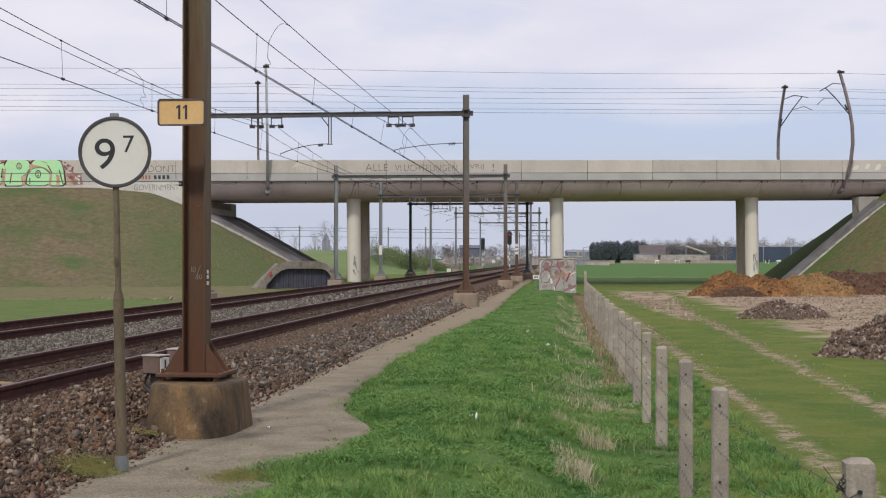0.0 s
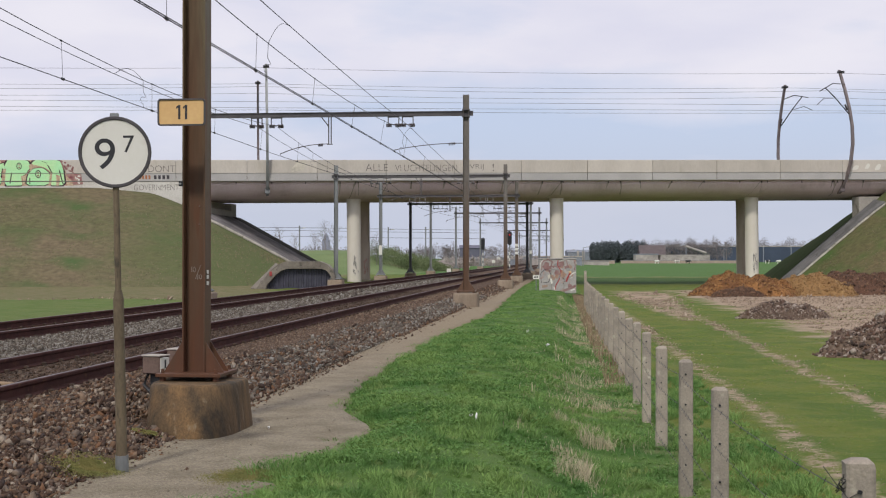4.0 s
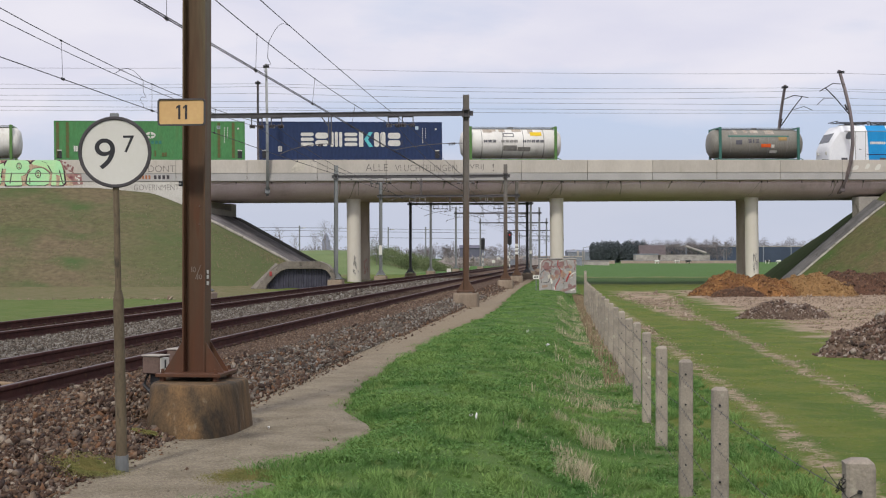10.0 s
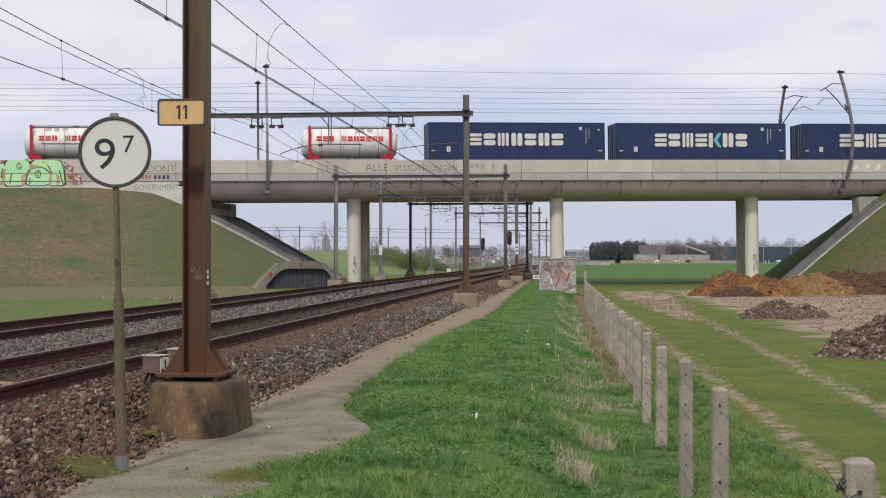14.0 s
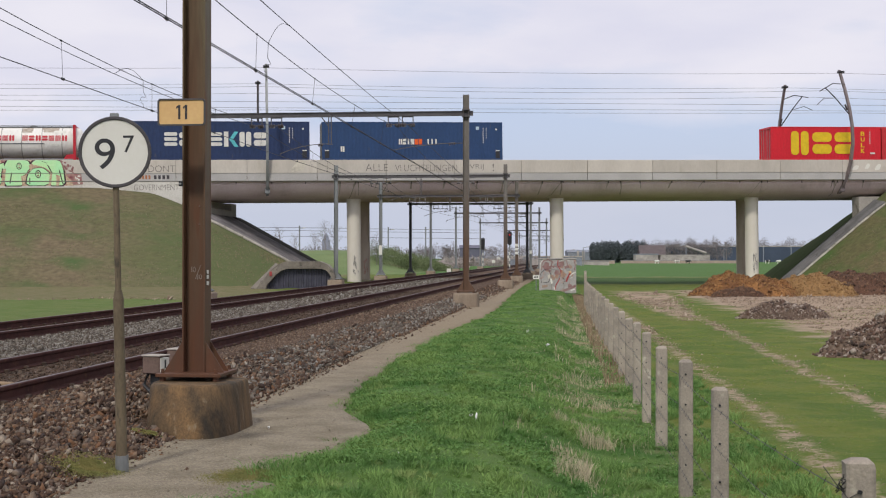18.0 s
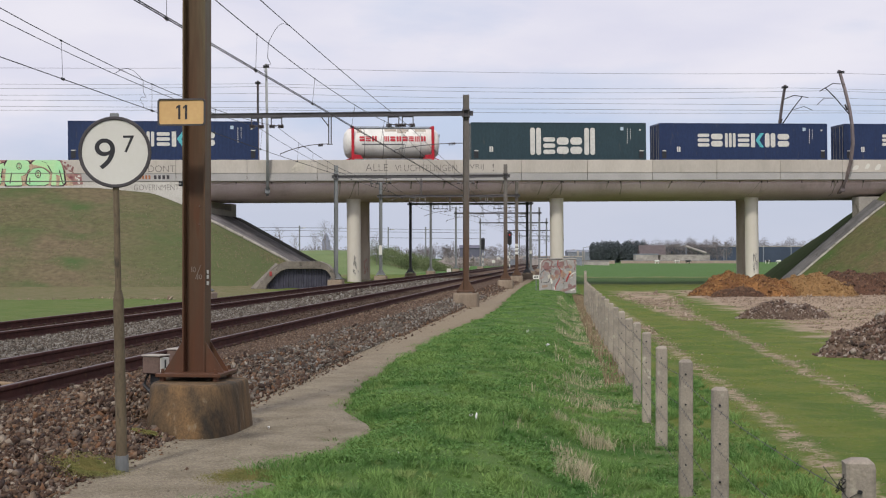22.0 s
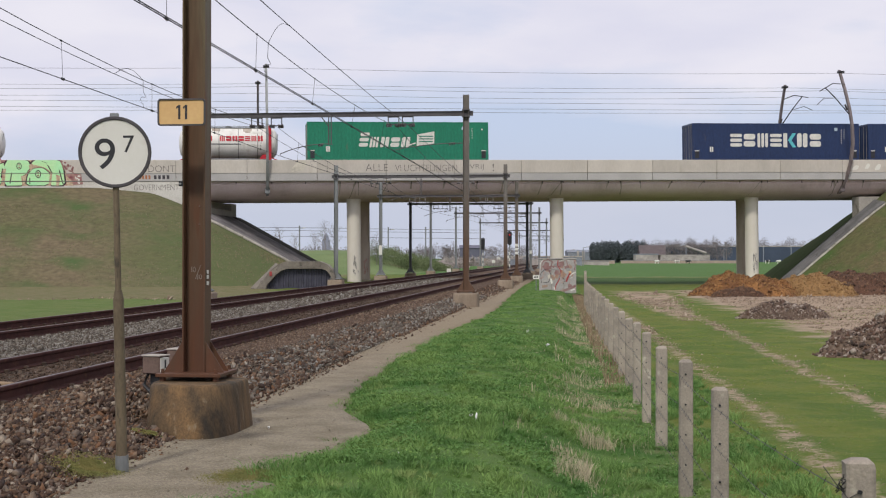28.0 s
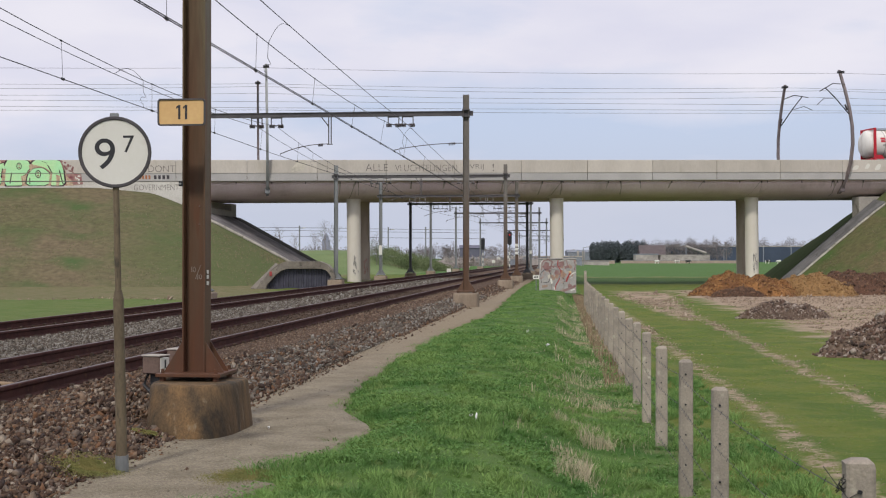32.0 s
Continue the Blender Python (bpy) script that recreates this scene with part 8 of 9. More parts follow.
def glyphs(parent, word, x0, x1, z0, z1, y, material, accent=None, slant=0.0, tall=()):
    """A wordmark as a row of plain notched blocks. word: one kind of block per letter; blank: a gap."""
    n = len(word)
    w = (x1 - x0) / n
    for k, c in enumerate(word):
        if c == " ":
            continue
        g = Mesh()
        xa, xb = x0 + k * w + 0.06 * w, x0 + (k + 1) * w - 0.06 * w
        h = z1 - z0
        za, zb = z0, z1 if (not tall or k in tall) else z0 + 0.68 * h
        t = min(0.34 * (xb - xa), 0.26 * (zb - za) * 1.6)
        hh = zb - za
        mid = (xa + xb) / 2
        if c in "oncu":
            # soft-ended bars, lying or standing
            wide, gap = xb - xa, 0.10
            lanes = {"o": 2, "c": 3, "n": 2, "u": 3}[c]
            for i in range(lanes):
                f0, f1 = i / lanes + gap / 2, (i + 1) / lanes - gap / 2
                if c in "oc":
                    a, b, p, q = xa, xb, za + f0 * hh, za + f1 * hh
                else:
                    a, b, p, q = xa + f0 * wide, xa + f1 * wide, za, zb
                r_ = 0.42 * min(b - a, q - p)
                ring = []
                for px_, pz_, a0 in ((b - r_, q - r_, 0), (a + r_, q - r_, 90), (a + r_, p + r_, 180), (b - r_, p + r_, 270)):
                    ring += [(px_ + r_ * math.cos(radians(a0 + d)), pz_ + r_ * math.sin(radians(a0 + d))) for d in (0, 30, 60, 90)]
                g.add([(u + slant * (w_ - z0), y, w_) for u, w_ in ring], [tuple(range(len(ring)))])
            part("logo_shape", g, accent[1] if accent and k in accent[0] else material, parent)
            continue
        bars = {"=": [(xa, xb, za, za + 0.24 * hh), (xa, xb, za + 0.38 * hh, za + 0.62 * hh), (xa, xb, za + 0.76 * hh, zb)], "|": [(xa, mid - 0.10 * (xb - xa), za, zb), (mid + 0.10 * (xb - xa), xb, za, zb)],
                "i": [(mid - t * 0.6, mid + t * 0.6, za, zb)], "b": [(xa, xb, za, zb)], "k": [(xa, xa + t, za, zb)], "-": [(xa, xb, za, za + 0.42 * hh), (xa, xb, za + 0.58 * hh, zb)]}[c]
        for i, (a, b, p, q) in enumerate(bars):
            vs = [(a + slant * (p - z0), y - 0.0004 * i, p), (b + slant * (p - z0), y - 0.0004 * i, p), (b + slant * (q - z0), y - 0.0004 * i, q), (a + slant * (q - z0), y - 0.0004 * i, q)]
            g.add(vs, [(0, 1, 2, 3)])
        part("logo_block", g, accent[1] if accent and k in accent[0] else material, parent)
        if c == "k":
            v = [(xa + t * 1.15, y, za + 0.5 * hh), (xb - t * 0.6, y, zb), (xb + t * 0.3, y, zb), (xa + t * 2.1, y, za + 0.5 * hh), (xb + t * 0.3, y, za), (xb - t * 0.6, y, za)]
            part("logo_chevron", Mesh().add(v, [(0, 1, 2, 3), (0, 3, 4, 5)]), "logo_cyan", parent, "turquoise chevron")


for k, c in dict(logo_white=(0.72, 0.71, 0.66), logo_cyan=(0.12, 0.52, 0.58), logo_navy=(0.02, 0.025, 0.09), logo_red=(0.50, 0.03, 0.05), logo_yellow=(0.75, 0.52, 0.015), logo_grey=(0.10, 0.10, 0.12), plate_orange=(0.78, 0.12, 0.02), plate_pale_blue=(0.50, 0.62, 0.72)).items():
    M[k] = mat(k, c, tuple(v * 0.85 for v in c), 3, 0.6, 0, 0, 15)


def marks(th, half, w, z0, z1):
    """Small white markings of every container: number bars, a data plate, a label."""
    y = -w - 0.012
    rows = Mesh()
    for k in range(7):
        rows.box(half - 1.52, half - 1.46, y - 0.001, y, z1 - 0.55 - 0.17 * k, z1 - 0.45 - 0.17 * k)
        if k < 5:
            rows.box(half - 1.28, half - 1.23, y - 0.001, y, z1 - 0.55 - 0.17 * k, z1 - 0.45 - 0.17 * k)
    tagged(part("code_marking", rows, "logo_white", th), kind="stuff")
    part("data_plate", Mesh().box(half - 2.05, half - 1.80, y - 0.002, y, z1 - 0.58, z1 - 0.33), "plate_pale_blue", th)
    part("label_plate", Mesh().box(-half + 1.40, -half + 1.68, y - 0.002, y, z0 + 0.66, z0 + 1.06), "logo_white", th)
    part("label_bar", Mesh().box(-half + 1.52, -half + 1.56, y - 0.004, y - 0.001, z0 + 0.68, z0 + 1.04), "logo_grey", th)
    for s in (-1, 1):
        part("locker", Mesh().box(s * (half - 0.38) - 0.16, s * (half - 0.38) + 0.16, y - 0.002, y + 0.02, z0 + 0.16, z0 + 0.70), "black_paint", th, "dark recessed locker plate")
        part("locker_stripe", Mesh().box(s * (half - 0.38) - 0.16, s * (half - 0.38) + 0.16, y - 0.004, y, z0 + 0.71, z0 + 0.78), "logo_white", th)
    part("corner_label", Mesh().box(half - 0.55, half - 0.42, y - 0.002, y, z1 - 0.6, z1 - 0.48), "logo_white", th)
    for s in (-1, 1):
        part("forklift_pocket", Mesh().box(s * (half - 0.72) - 0.4, s * (half - 0.72) + 0.4, y, y + 0.03, z0 + 0.01, z0 + 0.12), "dark_steel", th)


def mark_wide(th, half, w, z0, z1):
    marks(th, half, w, z0, z1)
    glyphs(th, "couckno", -3.85, 3.75, z0 + 1.02, z0 + 2.13, -w - 0.014, "logo_white")


def mark_plain(th, half, w, z0, z1):
    marks(th, half, w, z0, z1)
    glyphs(th, "counono", -3.75, 3.65, z0 + 1.10, z0 + 2.10, -w - 0.014, "logo_white")


def mark_large(th, half, w, z0, z1):
    marks(th, half, w, z0, z1)
    glyphs(th, "ncoon", -2.4, 2.9, z0 + 0.42, z0 + 2.5, -w - 0.014, "logo_white", tall=(0, 4))


def mark_yellow(th, half, w, z0, z1):
    y = -w - 0.014
    glyphs(th, "noo", -half + 1.45, half - 2.15, z0 + 0.42, z0 + 2.30, y, "logo_yellow")
    for k, ch in enumerate("BULK"):
        put_text(th, "letter", ch, half - 1.68, half - 1.36, z1 - 0.72 - 0.45 * k, z1 - 0.38 - 0.45 * k, y, "logo_yellow", 0.02)
    rows = Mesh()
    for k in range(6):
        rows.box(half - 0.95, half - 0.89, y - 0.001, y, z1 - 0.5 - 0.17 * k, z1 - 0.40 - 0.17 * k)
    tagged(part("code_marking", rows, "logo_white", th), kind="stuff")
    part("label_plate", Mesh().box(half - 0.9, half - 0.5, y - 0.002, y, z0 + 0.5, z0 + 0.62), "logo_white", th)


def mark_small(th, half, w, z0, z1):
    marks(th, half, w, z0, z1)
    glyphs(th, "|-ibbb iii", -1.1, 1.9, z0 + 1.2, z0 + 1.62, -w - 0.014, "logo_white", accent=((4, 5), "plate_orange"))


def mark_emblem(th, half, w, z0, z1):
    marks(th, half, w, z0, z1)
    y = -w - 0.014
    pts = [(0.38 * math.cos(a * math.pi / 8), y, z0 + 1.85 + 0.24 * math.sin(a * math.pi / 8)) for a in range(16)]
    part("emblem", Mesh().add(pts, [tuple(range(16))]), "logo_white", th, "white oval emblem")
    part("emblem_bar", Mesh().box(-0.30, 0.30, y - 0.003, y - 0.001, z0 + 1.80, z0 + 1.89), "paint_green", th)
    part("emblem_bar", Mesh().box(-0.05, 0.05, y - 0.003, y - 0.001, z0 + 1.65, z0 + 2.05), "paint_green", th)
    for k in range(6):
        part("faded_bar", Mesh().box(-0.75 + 0.27 * k, -0.55 + 0.27 * k, y, y + 0.002, z0 + 1.22, z0 + 1.46), "faded_blue", th)
    for x in (-half + 0.95, -half + 0.25, half - 0.85, half - 1.9):
        part("rust_streak", Mesh().box(x - 0.10, x + 0.10, y, y + 0.002, z0 + 0.2, z1 - 0.1), "rust_green", th, "rusty brown streak")
    rng = random.Random(3)
    for k in range(12):
        x, h = rng.uniform(-4, 2), rng.uniform(0.15, 0.45)
        part("rust_streak", Mesh().box(x, x + rng.uniform(0.05, 0.2), y, y + 0.002, z0 + 0.3, z0 + 0.3 + h), "rust_green", th)


M["faded_blue"] = mat("faded_blue", (0.05, 0.22, 0.17), None, 4, 0.8, 0, 0, 14)
M["rust_green"] = mat("rust_green", (0.10, 0.14, 0.045), (0.15, 0.11, 0.05), 4, 0.8, 0, 0, 14)


def mark_slanted(th, half, w, z0, z1):
    marks(th, half, w, z0, z1)
    y = -w - 0.014
    glyphs(th, "cunon", -3.1, 0.85, z0 + 0.98, z0 + 2.15, y, "logo_white", slant=0.18, tall=(0,))
    part("logo_tail", Mesh().add([(0.6, y, z0 + 1.02), (1.3, y, z0 + 1.28), (1.28, y, z0 + 1.34), (0.55, y, z0 + 1.15)], [(0, 1, 2, 3)]), "logo_white", th)
    part("flag", Mesh().add([(1.35, y, z0 + 1.05), (2.7, y, z0 + 1.28), (2.72, y, z0 + 2.2), (1.4, y, z0 + 1.95)], [(0, 1, 2, 3)]), "logo_white", th, "white flag emblem")
    for k in range(3):
        part("flag_bar", Mesh().box(1.55, 2.6, y - 0.003, y - 0.001, z0 + 1.38 + 0.2 * k, z0 + 1.46 + 0.2 * k), "paint_emerald", th)


def on_shell(zc, r, z, d=0.012):
    return -math.sqrt(max((r + d) ** 2 - (z - zc) ** 2, 0.01))


def shell_glyphs(th, word, x0, x1, z0, z1, zc, r, material, accent=None, tall=()):
    """Blocks laid on the tank's round side."""
    before = set(th.children)
    glyphs(th, word, x0, x1, z0, z1, 0.0, material, accent, tall=tall)
    for ob in th.children:
        if ob not in before:
            for v in ob.data.vertices:
                v.co.y = on_shell(zc, r, v.co.z, 0.02) + v.co.y


def shell_panel(th, name, x0, x1, z0, z1, zc, r, material, label="", d=0.016):
    n = 4
    vs = []
    for k in range(n + 1):
        z = z0 + (z1 - z0) * k / n
        vs += [(x0, on_shell(zc, r, z, d), z), (x1, on_shell(zc, r, z, d), z)]
    part(name, Mesh().add(vs, [(2 * k, 2 * k + 1, 2 * k + 3, 2 * k + 2) for k in range(n)]), material, th, label)


def mark_red(th, half, w, zc, r):
    shell_glyphs(th, "ocn uonocun", -2.55, 2.55, zc + 0.08, zc + 0.50, zc, r, "logo_red")
    shell_panel(th, "dark_stripe", -2.35, 0.9, zc - 0.16, zc - 0.09, zc, r, "logo_grey")
    shell_panel(th, "data_plate", 1.6, 2.4, zc + 0.68, zc + 0.86, zc, r, "logo_white")
    shell_panel(th, "label_plate", 1.35, 1.95, zc - 0.32, zc - 0.12, zc, r, "logo_white")
    for s in (-1, 1):
        for y in (-1, 1):
            outline = [(s * 2.2, 1.20), (s * 2.95, 1.20), (s * 2.95, 1.62), (s * 2.45, 1.58)]
            part("saddle_plate", Mesh().loft([[(a, y * d, b) for a, b in outline] for d in (1.185, 1.2)]), "paint_frame_red", th, smooth=False)
    lad = Mesh()
    for y in (0.25, 0.6):
        lad.tube([(half - 0.15, -y, zc - 0.9), (half - 0.02, -y, zc + 0.7)], 0.018, 5)
    for k in range(6):
        lad.tube([(half - 0.13 + 0.02 * k, -0.6, zc - 0.8 + 0.28 * k), (half - 0.13 + 0.02 * k, -0.25, zc - 0.8 + 0.28 * k)], 0.014, 4)
    part("ladder", lad, "grey_steel", th)


def mark_food(th, half, w, zc, r):
    shell_glyphs(th, "noc oooo nunoc", -2.3, 2.4, zc + 0.02, zc + 0.24, zc, r, "logo_grey", accent=((4, 5, 6, 7), "tank_band"))
    for a, b, c, d in ((-0.75, 0.05, zc + 0.72, zc + 0.78), (-0.7, 0.1, zc + 0.45, zc + 0.5), (-0.75, -0.69, zc + 0.48, zc + 0.75), (0.02, 0.08, zc + 0.48, zc + 0.75)):
        shell_panel(th, "emblem_bar", a, b, c, d, zc, r, "logo_grey")
    shell_panel(th, "data_plate", -0.75, 0.3, zc - 0.6, zc - 0.2, zc, r, "tank_band")
    shell_panel(th, "cover_panel", 0.35, 1.35, zc - 0.62, zc - 0.32, zc, r, "tank_band", "grey cover panel")
    shell_panel(th, "notice", 1.35, 2.25, zc + 0.55, zc + 0.85, zc, r, "logo_yellow", "faded yellow notice")


def mark_teal(th, half, w, zc, r):
    shell_glyphs(th, "-i=", -0.9, 0.0, zc + 0.02, zc + 0.32, zc, r, "logo_grey")
    shell_panel(th, "side_band", -2.5, 2.5, zc + 0.5, zc + 0.62, zc, r, "paint_frame_teal", "teal band")
    shell_panel(th, "hazard_plate", 0.15, 0.95, zc - 0.32, zc - 0.05, zc, r, "plate_orange", "orange hazard plate")
    shell_panel(th, "diamond", 1.0, 1.25, zc - 0.36, zc - 0.1, zc, r, "logo_white")
    shell_panel(th, "notice", 1.6, 2.3, zc + 0.22, zc + 0.5, zc, r, "notice_tan", "faded orange notice")
    shell_panel(th, "label_plate", -1.9, -1.4, zc - 0.1, zc + 0.25, zc, r, "logo_grey")
    shell_panel(th, "label_plate", 0.9, 1.5, zc - 0.75, zc - 0.55, zc, r, "logo_white")


M["notice_tan"] = mat("notice_tan", (0.42, 0.28, 0.11), None, 3, 0.7, 0, 0)


def mark_plates(th, half, w, zc, r):
    shell_glyphs(th, "b -=i= =||-i|b|=-", -2.2, 2.0, zc + 0.02, zc + 0.30, zc, r, "logo_grey")
    shell_panel(th, "hazard_plate", -1.05, -0.6, zc - 0.42, zc - 0.2, zc, r, "logo_red", "red hazard plate")
    shell_panel(th, "hazard_diamond", -0.52, -0.28, zc - 0.42, zc - 0.18, zc, r, "logo_red")
    shell_panel(th, "notice", 2.2, 2.7, zc - 0.62, zc - 0.38, zc, r, "logo_white")


def mark_cream(th, half, w, zc, r):
    shell_glyphs(th, "b==-|b=", -1.0, 1.1, zc + 0.06, zc + 0.36, zc, r, "logo_navy", accent=((0, 1), "logo_red"))
    shell_panel(th, "data_plate", 1.9, 2.3, zc + 0.02, zc + 0.38, zc, r, "tank_band")


LOADS = []


def load(kind, right, *args, **kw):
    ob = (container if kind == "box" else tank)(right, *args, **kw)
    LOADS.append((right, right - args[0]))
    return ob


def build_train():
    navy, lab = "navy", "navy blue corrugated container with white and turquoise mark"
    teal_tank = "dirty grey tank container with teal frame and hazard plate"
    load("tank", 294.95, 7.65, "paint_frame_teal", "paint_tankgrey", teal_tank, mark_teal)
    load("tank", 275.4, 7.85, "paint_frame_green", "paint_tankwhite", "white food tank container with green frame", mark_food)
    for r in (265.98, 216.16, 201.48, 186.38, 42.8, 7.9, -21.9, -66.4, -101.5, -116.06, -160.74, -175.23):
        load("box", r, SK, navy, lab, mark_wide)
    for r in (171.76, -6.77):
        load("box", r, SK, navy, "navy blue corrugated container with plain white mark", mark_plain)
    load("box", 251.22, SK, "green", "bright green rust-streaked container with white emblem", mark_emblem)
    load("tank", 235.1, 7.75, "paint_frame_green", "paint_tankwhite", "white food tank container with green frame", mark_food)
    load("tank", 225.9, 7.6, "paint_frame_navy", "paint_tankwhite", "white tank container with navy frame and red plates", mark_plates)
    for r in (155.8, 135.7, 26.38, -52.7, -131.84, -151.65, -220.9, -240.7, -250.73, -270.6):
        load("tank", r, 7.3, "paint_frame_red", "paint_tankwhite", "white tank container with red end frames", mark_red)
    load("tank", 126.04, 7.1, "paint_tankgrey", "paint_tankcream", "cream tank container with grey frame", mark_cream)
    load("box", 112.36, SK, "slate", "slate blue container with large white mark", mark_large)
    load("box", 97.2, 9.125, "dull_red", "faded red bulk container with large yellow mark", mark_yellow, height=2.65)
    load("box", 87.98, 9.125, "red", "bright red bulk container with large yellow mark", mark_yellow, height=2.65)
    load("box", 57.43, SK, "unit_navy", "blue container with small white and orange mark", mark_small)
    load("box", -36.68, SK, "teal_green", "dark green-blue container with large white mark", mark_large)
    load("box", -205.05, SK, "emerald", "emerald green container with white slanted mark", mark_slanted)


M["paint_tankcream"] = paint("paint_tankcream", (0.50, 0.49, 0.43))
M["paint_teal_green"] = paint("paint_teal_green", (0.026, 0.056, 0.070))
build_train()


def wheelset_mesh():
    w = Mesh()
    for s in (-1, 1):
        w.cyl((0, s * 0.69, 0.46), (0, s * 0.80, 0.46), 0.46, n=24)
        w.cyl((0, s * 0.66, 0.46), (0, s * 0.69, 0.46), 0.49, n=24)
    w.cyl((0, -0.9, 0.46), (0, 0.9, 0.46), 0.08, n=10)
    return w.data("wheelset", "dark_steel", True)


WHEELS = wheelset_mesh()


def bogie_mesh():
    b = Mesh()
    for s in (-1, 1):
        b.box(-1.35, 1.35, s * 1.0 - 0.07, s * 1.0 + 0.07, 0.42, 0.68, 0.03)
        for x in (-0.9, 0.9):
            b.box(x - 0.18, x + 0.18, s * 1.05 - 0.1, s * 1.05 + 0.1, 0.32, 0.62, 0.03)
    b.box(-0.25, 0.25, -1.0, 1.0, 0.5, 0.82, 0.03)
    return b.data("bogie", "brown_steel")


BOGIE = bogie_mesh()


def bogie(parent, x):
    ob = part("bogie", BOGIE, "", parent, m=Matrix.Translation((x, 0, 0)))
    for d in (-0.9, 0.9):
        part("wheelset", WHEELS, "", ob, m=Matrix.Translation((d, 0, 0)))


def wagons():
    """Container flats under the loads, parted where the loads leave room."""
    loads = sorted(LOADS, reverse=True)
    front, ends = 296.2, []
    for (_, l), (r2, _) in zip(loads, loads[1:]):
        if front - (l + r2) / 2 > 24:
            ends.append((front, (l + r2) / 2))
            front = (l + r2) / 2
    ends.append((front, loads[-1][1] - 1.2))
    for a, b in ends:
        half, mid = (a - b) / 2 - 0.55, (a + b) / 2
        th = thing("container_wagon", "long brown flat container wagon on bogies", "railway wagon", group="wagons of the train")
        for s in (-1, 1):
            part("side_sill", Mesh().box(-half, half, s * 1.05 - 0.09, s * 1.05 + 0.09, 0.80, 1.145, 0.02), "brown_steel", th)
            part("buffer_beam", Mesh().box(s * half - 0.12, s * half + 0.12, -1.3, 1.3, 0.78, 1.14, 0.02), "brown_steel", th)
            for y in (-0.875, 0.875):
                part("buffer", Mesh().cyl((s * half, y, 1.0), (s * (half + 0.52), y, 1.0), 0.11, 0.22, 14), "dark_steel", th)
        cr = Mesh()
        n = int(half * 2 / 2.4)
        for k in range(n + 1):
            x = -half + 0.3 + (2 * half - 0.6) * k / n
            cr.box(x - 0.08, x + 0.08, -0.96, 0.96, 0.85, 1.10)
        tagged(part("cross_members", cr, "brown_steel", th), kind="stuff")
        for x in (-half + 2.4, 0.0, half - 2.4):
            bogie(th, x)
        rolling(th, mid)


wagons()


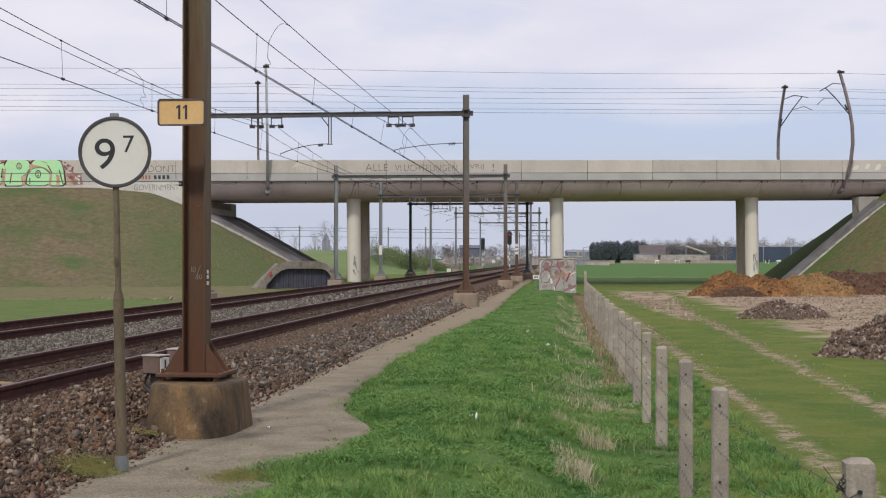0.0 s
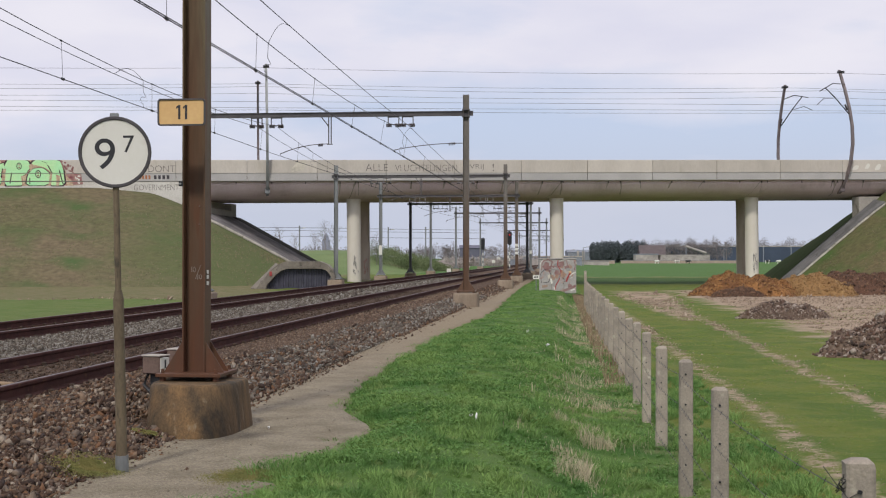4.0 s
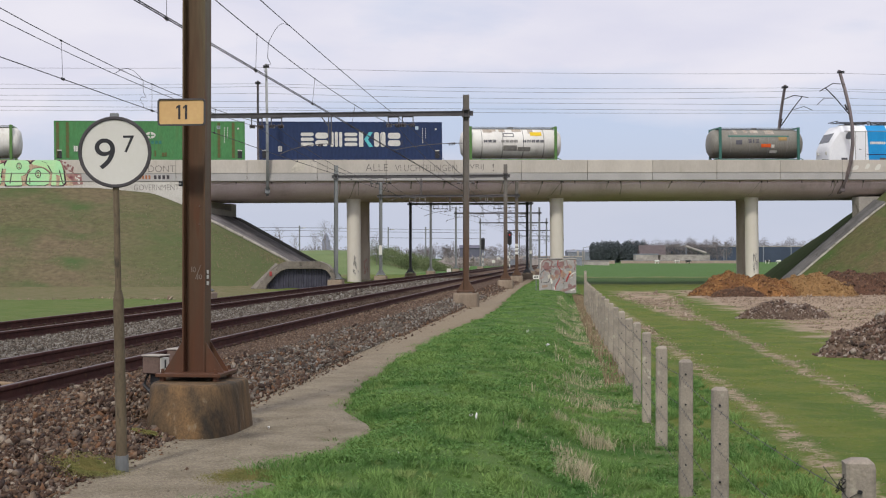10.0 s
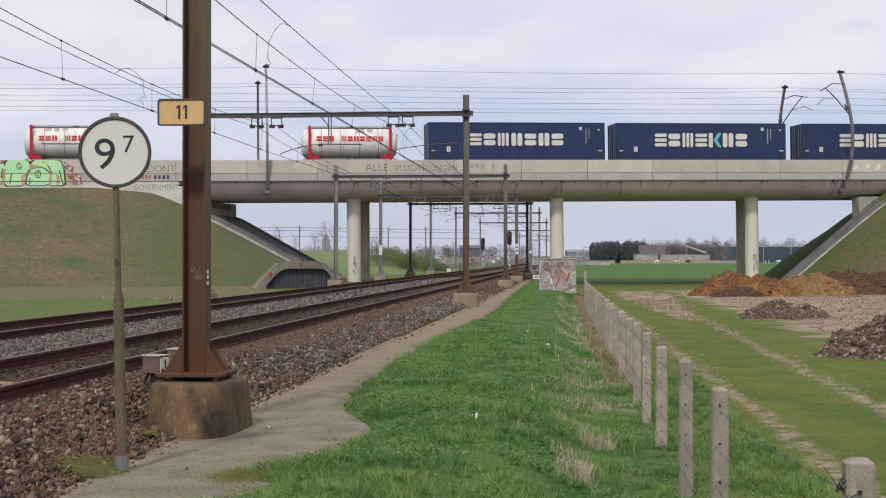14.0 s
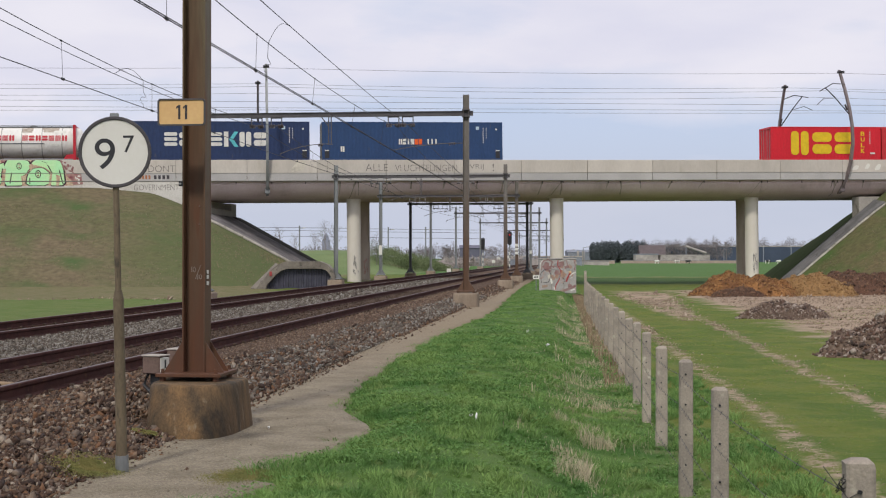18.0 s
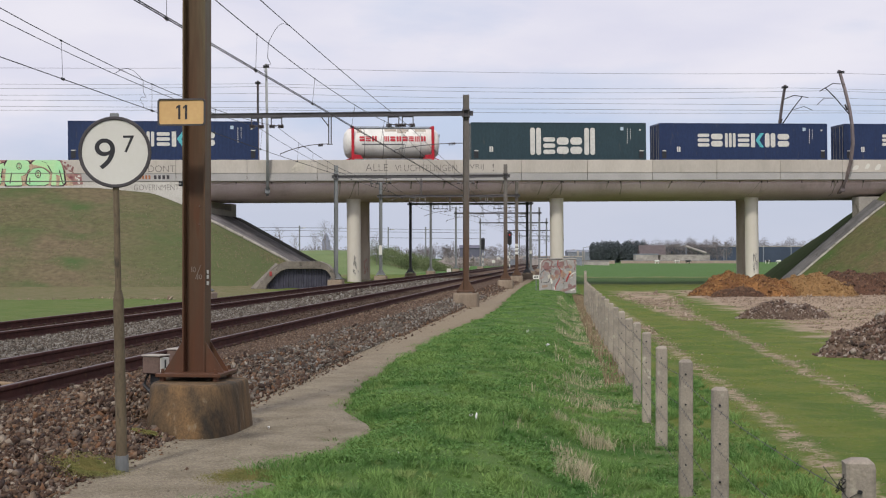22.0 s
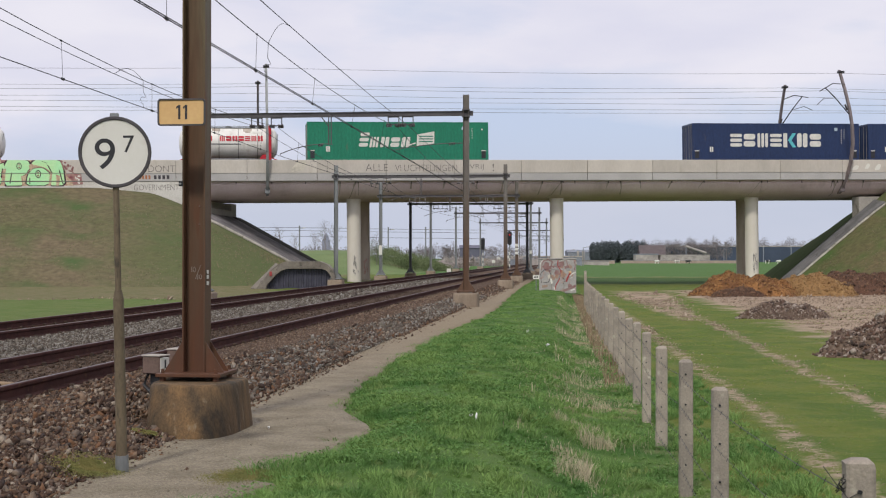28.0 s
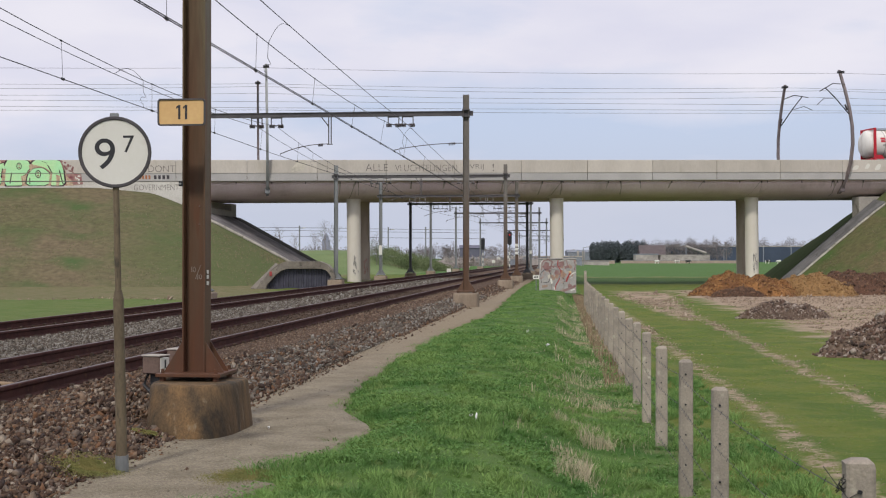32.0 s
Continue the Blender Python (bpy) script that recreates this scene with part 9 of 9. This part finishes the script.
def locomotive():
    th = thing("locomotive", "white electric locomotive with blue band and raised pantograph", "locomotive")
    w = 1.49
    # lower body, nose and windscreen slope as lofted cross-sections
    def section(x, zt, wt, zb=0.95):
        sh = min(zt - 0.35, 3.42)
        return [(x, -wt, zb), (x, -wt, sh), (x, -wt + 0.10, sh + 0.10), (x, -wt + 0.42, zt), (x, wt - 0.42, zt), (x, wt - 0.10, sh + 0.10), (x, wt, sh), (x, wt, zb)]
    prof = [(-9.10, 2.15, 1.15), (-9.02, 2.45, 1.26), (-8.55, 3.25, 1.42), (-8.2, 3.72, 1.47), (-7.95, 3.92, w), (-4.3, 3.92, w), (4.3, 3.92, w), (7.95, 3.92, w), (8.2, 3.72, 1.47), (8.55, 3.25, 1.42), (9.02, 2.45, 1.26), (9.10, 2.15, 1.15)]
    part("body", Mesh().loft([section(*p) for p in prof]), "paint_locowhite", th)
    # grey strip stands in for the shade line under the roof edge
    part("roof_band", Mesh().box(-7.9, 6.5, -w - 0.012, -w + 0.02, 3.42, 3.46, 0.003), "tank_band", th, "grey strip drawn as the shadow line along the roof edge")
    y = -w - 0.006
    part("blue_band", Mesh().add([(-5.85, y, 1.0), (-4.2, y, 1.0), (-4.3, y, 3.42), (-5.98, y, 3.42), (-4.3, y + 0.11, 3.53), (-5.98, y + 0.11, 3.53), (-4.32, y + 0.42, 3.93), (-6.0, y + 0.42, 3.93)], [(0, 1, 2, 3), (3, 2, 4, 5), (5, 4, 6, 7)]), "paint_locoblue", th, "bright blue band")
    glyphs(th, "bbbbbbbb", -5.75, -4.45, 2.42, 2.62, y - 0.004, "logo_white")
    glyphs(th, "uconunc", -1.05, 4.45, 2.05, 2.88, y - 0.001, "logo_navy")
    part("flag", Mesh().add([(-2.7, y, 2.60), (-1.75, y, 2.45), (-1.6, y, 2.85), (-2.8, y, 2.98)], [(0, 1, 2, 3)]), "logo_grey", th, "dark flag emblem")
    part("flag_field", Mesh().add([(-2.55, y - 0.003, 2.66), (-1.85, y - 0.003, 2.55), (-1.75, y - 0.003, 2.78), (-2.62, y - 0.003, 2.88)], [(0, 1, 2, 3)]), "tank_band", th)
    part("flag_pole", Mesh().add([(-2.76, y, 2.9), (-2.72, y, 2.9), (-2.36, y, 2.02), (-2.40, y, 2.02)], [(0, 1, 2, 3)]), "logo_grey", th)
    part("stripe", Mesh().box(-6.0, 6.25, y - 0.002, y, 1.56, 1.63), "logo_navy", th, "thin navy stripe")
    for s in (-1, 1):
        part("cab_window", Mesh().add([(s * 7.5 + s * a, y - 0.006, b) for a, b in ((-0.27, 2.84), (0.20, 2.84), (0.26, 2.90), (0.24, 3.08), (0.08, 3.34), (0.0, 3.38), (-0.22, 3.38), (-0.27, 3.33))], [tuple(range(8))]), "glass_dark", th, "dark cab side window")
        part("window_frame", Mesh().add([(s * 7.5 + s * a, y - 0.003, b) for a, b in ((-0.31, 2.80), (0.22, 2.80), (0.30, 2.88), (0.28, 3.10), (0.11, 3.38), (0.0, 3.42), (-0.25, 3.42), (-0.31, 3.36))], [tuple(range(8))]), "tank_band", th)
        dr = Mesh()
        for xx in (-0.42, 0.42):
            dr.box(s * 6.55 + xx - 0.02, s * 6.55 + xx + 0.02, y - 0.003, y, 1.0, 3.4)
        part("door_seam", dr, "tank_band", th)
        part("door_handle", Mesh().box(s * 6.55 - 0.12, s * 6.55 + 0.08, y - 0.03, y - 0.01, 2.0, 2.04), "dark_steel", th)
        vs = [(s * 8.93, -0.92, 2.6), (s * 8.93, 0.92, 2.6), (s * 8.50, 0.98, 3.33), (s * 8.50, -0.98, 3.33)]
        part("windscreen", Mesh().add([(a + s * 0.012, b, c) for a, b, c in vs], [(0, 1, 2, 3)]), "glass_dark", th, "dark sloping windscreen")
        for yy in (-0.8, 0.8):
            part("headlight", Mesh().cyl((s * 9.05, yy, 1.75), (s * 9.14, yy, 1.75), 0.14, n=14), "sign_white", th, "round headlight")
            part("buffer", Mesh().cyl((s * 9.0, yy * 1.09, 1.05), (s * 9.45, yy * 1.09, 1.05), 0.12, 0.24, 14), "dark_steel", th)
        part("step_plate", Mesh().box(s * 9.2 - 0.25, s * 9.2 + 0.25, -1.2, 1.2, 1.15, 1.24, 0.02), "dark_steel", th)
    for x in (-7.9, -5.9 + 1.2, -2.5, 5.4, 7.6):
        part("vent_box", Mesh().box(x - 0.25, x + 0.25, y - 0.004, y, 1.16, 1.34), "logo_grey", th)
    for x in (-3.7, 4.6, 5.9 - 4.2 + 4):
        part("grille", Mesh().box(x - 0.45, x + 0.45, -w + 0.13, -w + 0.2, 3.58, 3.72, 0.01, Matrix.Translation((0, -0.06, 0))), "tank_band", th, "roof edge grille")
    part("underframe", Mesh().box(-8.6, 8.6, -1.3, 1.3, 0.7, 0.98, 0.03), "dark_steel", th)
    # roof gear
    for x in (-6.6, -3.9, 4.6):
        pf = Mesh()
        for yy in (-0.75, 0.75):
            pf.tube([(x - 1.5, yy * 0.75, 4.22), (x + 1.2, yy * 0.5, 4.25), (x + 1.3, 0, 4.22)], 0.04, 5)
            pf.box(x - 0.8, x + 0.9, yy * 0.6 - 0.04, yy * 0.6 + 0.04, 4.05, 4.11)
        pf.tube([(x - 1.55, -0.85, 4.28), (x - 1.5, 0, 4.30), (x - 1.55, 0.85, 4.28)], 0.035, 5)
        part("folded_pantograph", pf, "dark_steel", th, "folded dark pantograph")
        for xx in (-0.7, 0.8):
            for yy in (-0.45, 0.45):
                ins = Mesh()
                for k in range(3):
                    ins.cyl((x + xx, yy, 3.90 + 0.05 * k), (x + xx, yy, 3.935 + 0.05 * k), 0.09, 0.07, 8)
                part("insulator", ins, "insulator", th)
    up = Mesh()
    for yy in (-0.3, 0.3):
        up.tube([(4.9, yy, 4.12), (6.75, yy * 0.6, 4.83)], 0.045, 6)
        up.tube([(6.75, yy * 0.6, 4.83), (4.75, yy * 1.2, 5.52)], 0.03, 6)
    up.tube([(4.6, -0.9, 5.48), (4.62, -0.5, 5.58), (4.62, 0.5, 5.58), (4.6, 0.9, 5.48)], 0.035, 6)
    up.tube([(4.95, -0.9, 5.50), (4.97, -0.5, 5.60), (4.97, 0.5, 5.60), (4.95, 0.9, 5.50)], 0.035, 6)
    up.box(4.6, 5.6, -0.5, 0.5, 3.98, 4.12, 0.02)
    part("raised_pantograph", up, "dark_steel", th, "raised half-arm pantograph")
    gear = Mesh()
    gear.tube([(-2.2, -0.3, 4.22), (-1.0, -0.3, 4.28), (0.4, -0.2, 4.22), (2.6, -0.3, 4.24), (3.6, -0.3, 4.2)], 0.03, 5)
    part("roof_busbar", gear, "grey_steel", th)
    for x, h in ((-2.3, 0.36), (-0.9, 0.3), (0.3, 0.42), (0.9, 0.3), (1.9, 0.34), (3.3, 0.3)):
        ins = Mesh()
        for k in range(4):
            ins.cyl((x, -0.3, 3.9 + h * k / 5), (x, -0.3, 3.9 + h * (k + 0.7) / 5), 0.09, 0.06, 8)
        part("insulator", ins, "insulator", th)
    rl = random.Random(12)
    for k in range(15):
        x, h = -5.2 + 0.62 * k + rl.uniform(-0.15, 0.15), rl.uniform(0.14, 0.42)
        post = Mesh().cyl((x, -0.55, 3.9), (x, -0.55, 3.9 + h), 0.07, 0.05, 8)
        if k % 3 == 0:
            post.tube([(x, -0.55, 3.9 + h), (x + 0.35, -0.5, 3.92 + h), (x + 0.6, -0.5, 4.0)], 0.03, 5)
        part("insulator", post, "insulator" if k % 2 else "dark_steel", th)
    for x in (-5.1, -2.9, 3.9, 6.1):
        part("roof_frame", Mesh().box(x - 0.45, x + 0.45, -0.62, -0.54, 4.06, 4.12).box(x - 0.4, x - 0.34, -0.62, -0.54, 3.9, 4.06).box(x + 0.34, x + 0.4, -0.62, -0.54, 3.9, 4.06), "dark_steel", th)
    part("roof_box", Mesh().box(0.5, 1.6, -0.5, 0.5, 3.9, 4.1, 0.03), "grey_steel", th)
    part("roof_box", Mesh().box(-7.6, -6.2, -0.4, 0.4, 3.9, 4.06, 0.03), "grey_steel", th)
    for x in (-5.2, 5.2):
        bogie(th, x)
    rolling(th, 305.9)


M["glass_dark"] = mat("glass_dark", (0.10, 0.105, 0.115), (0.075, 0.08, 0.09), 2, 0.12, 0, 0, spec=0.6)
locomotive()


def motions():
    for ob, off in MOVERS:
        rows = []
        for t, s in KNOTS:
            x = s + off
            tilt = -math.degrees(math.atan(GRADE)) if -60 < x < 60 else 0.0
            rows.append((float(t), BRIDGE @ pose(x, TRAIN_Y, bridge_z(x), 0, tilt, 0)))
        walk(ob, rows)


motions()
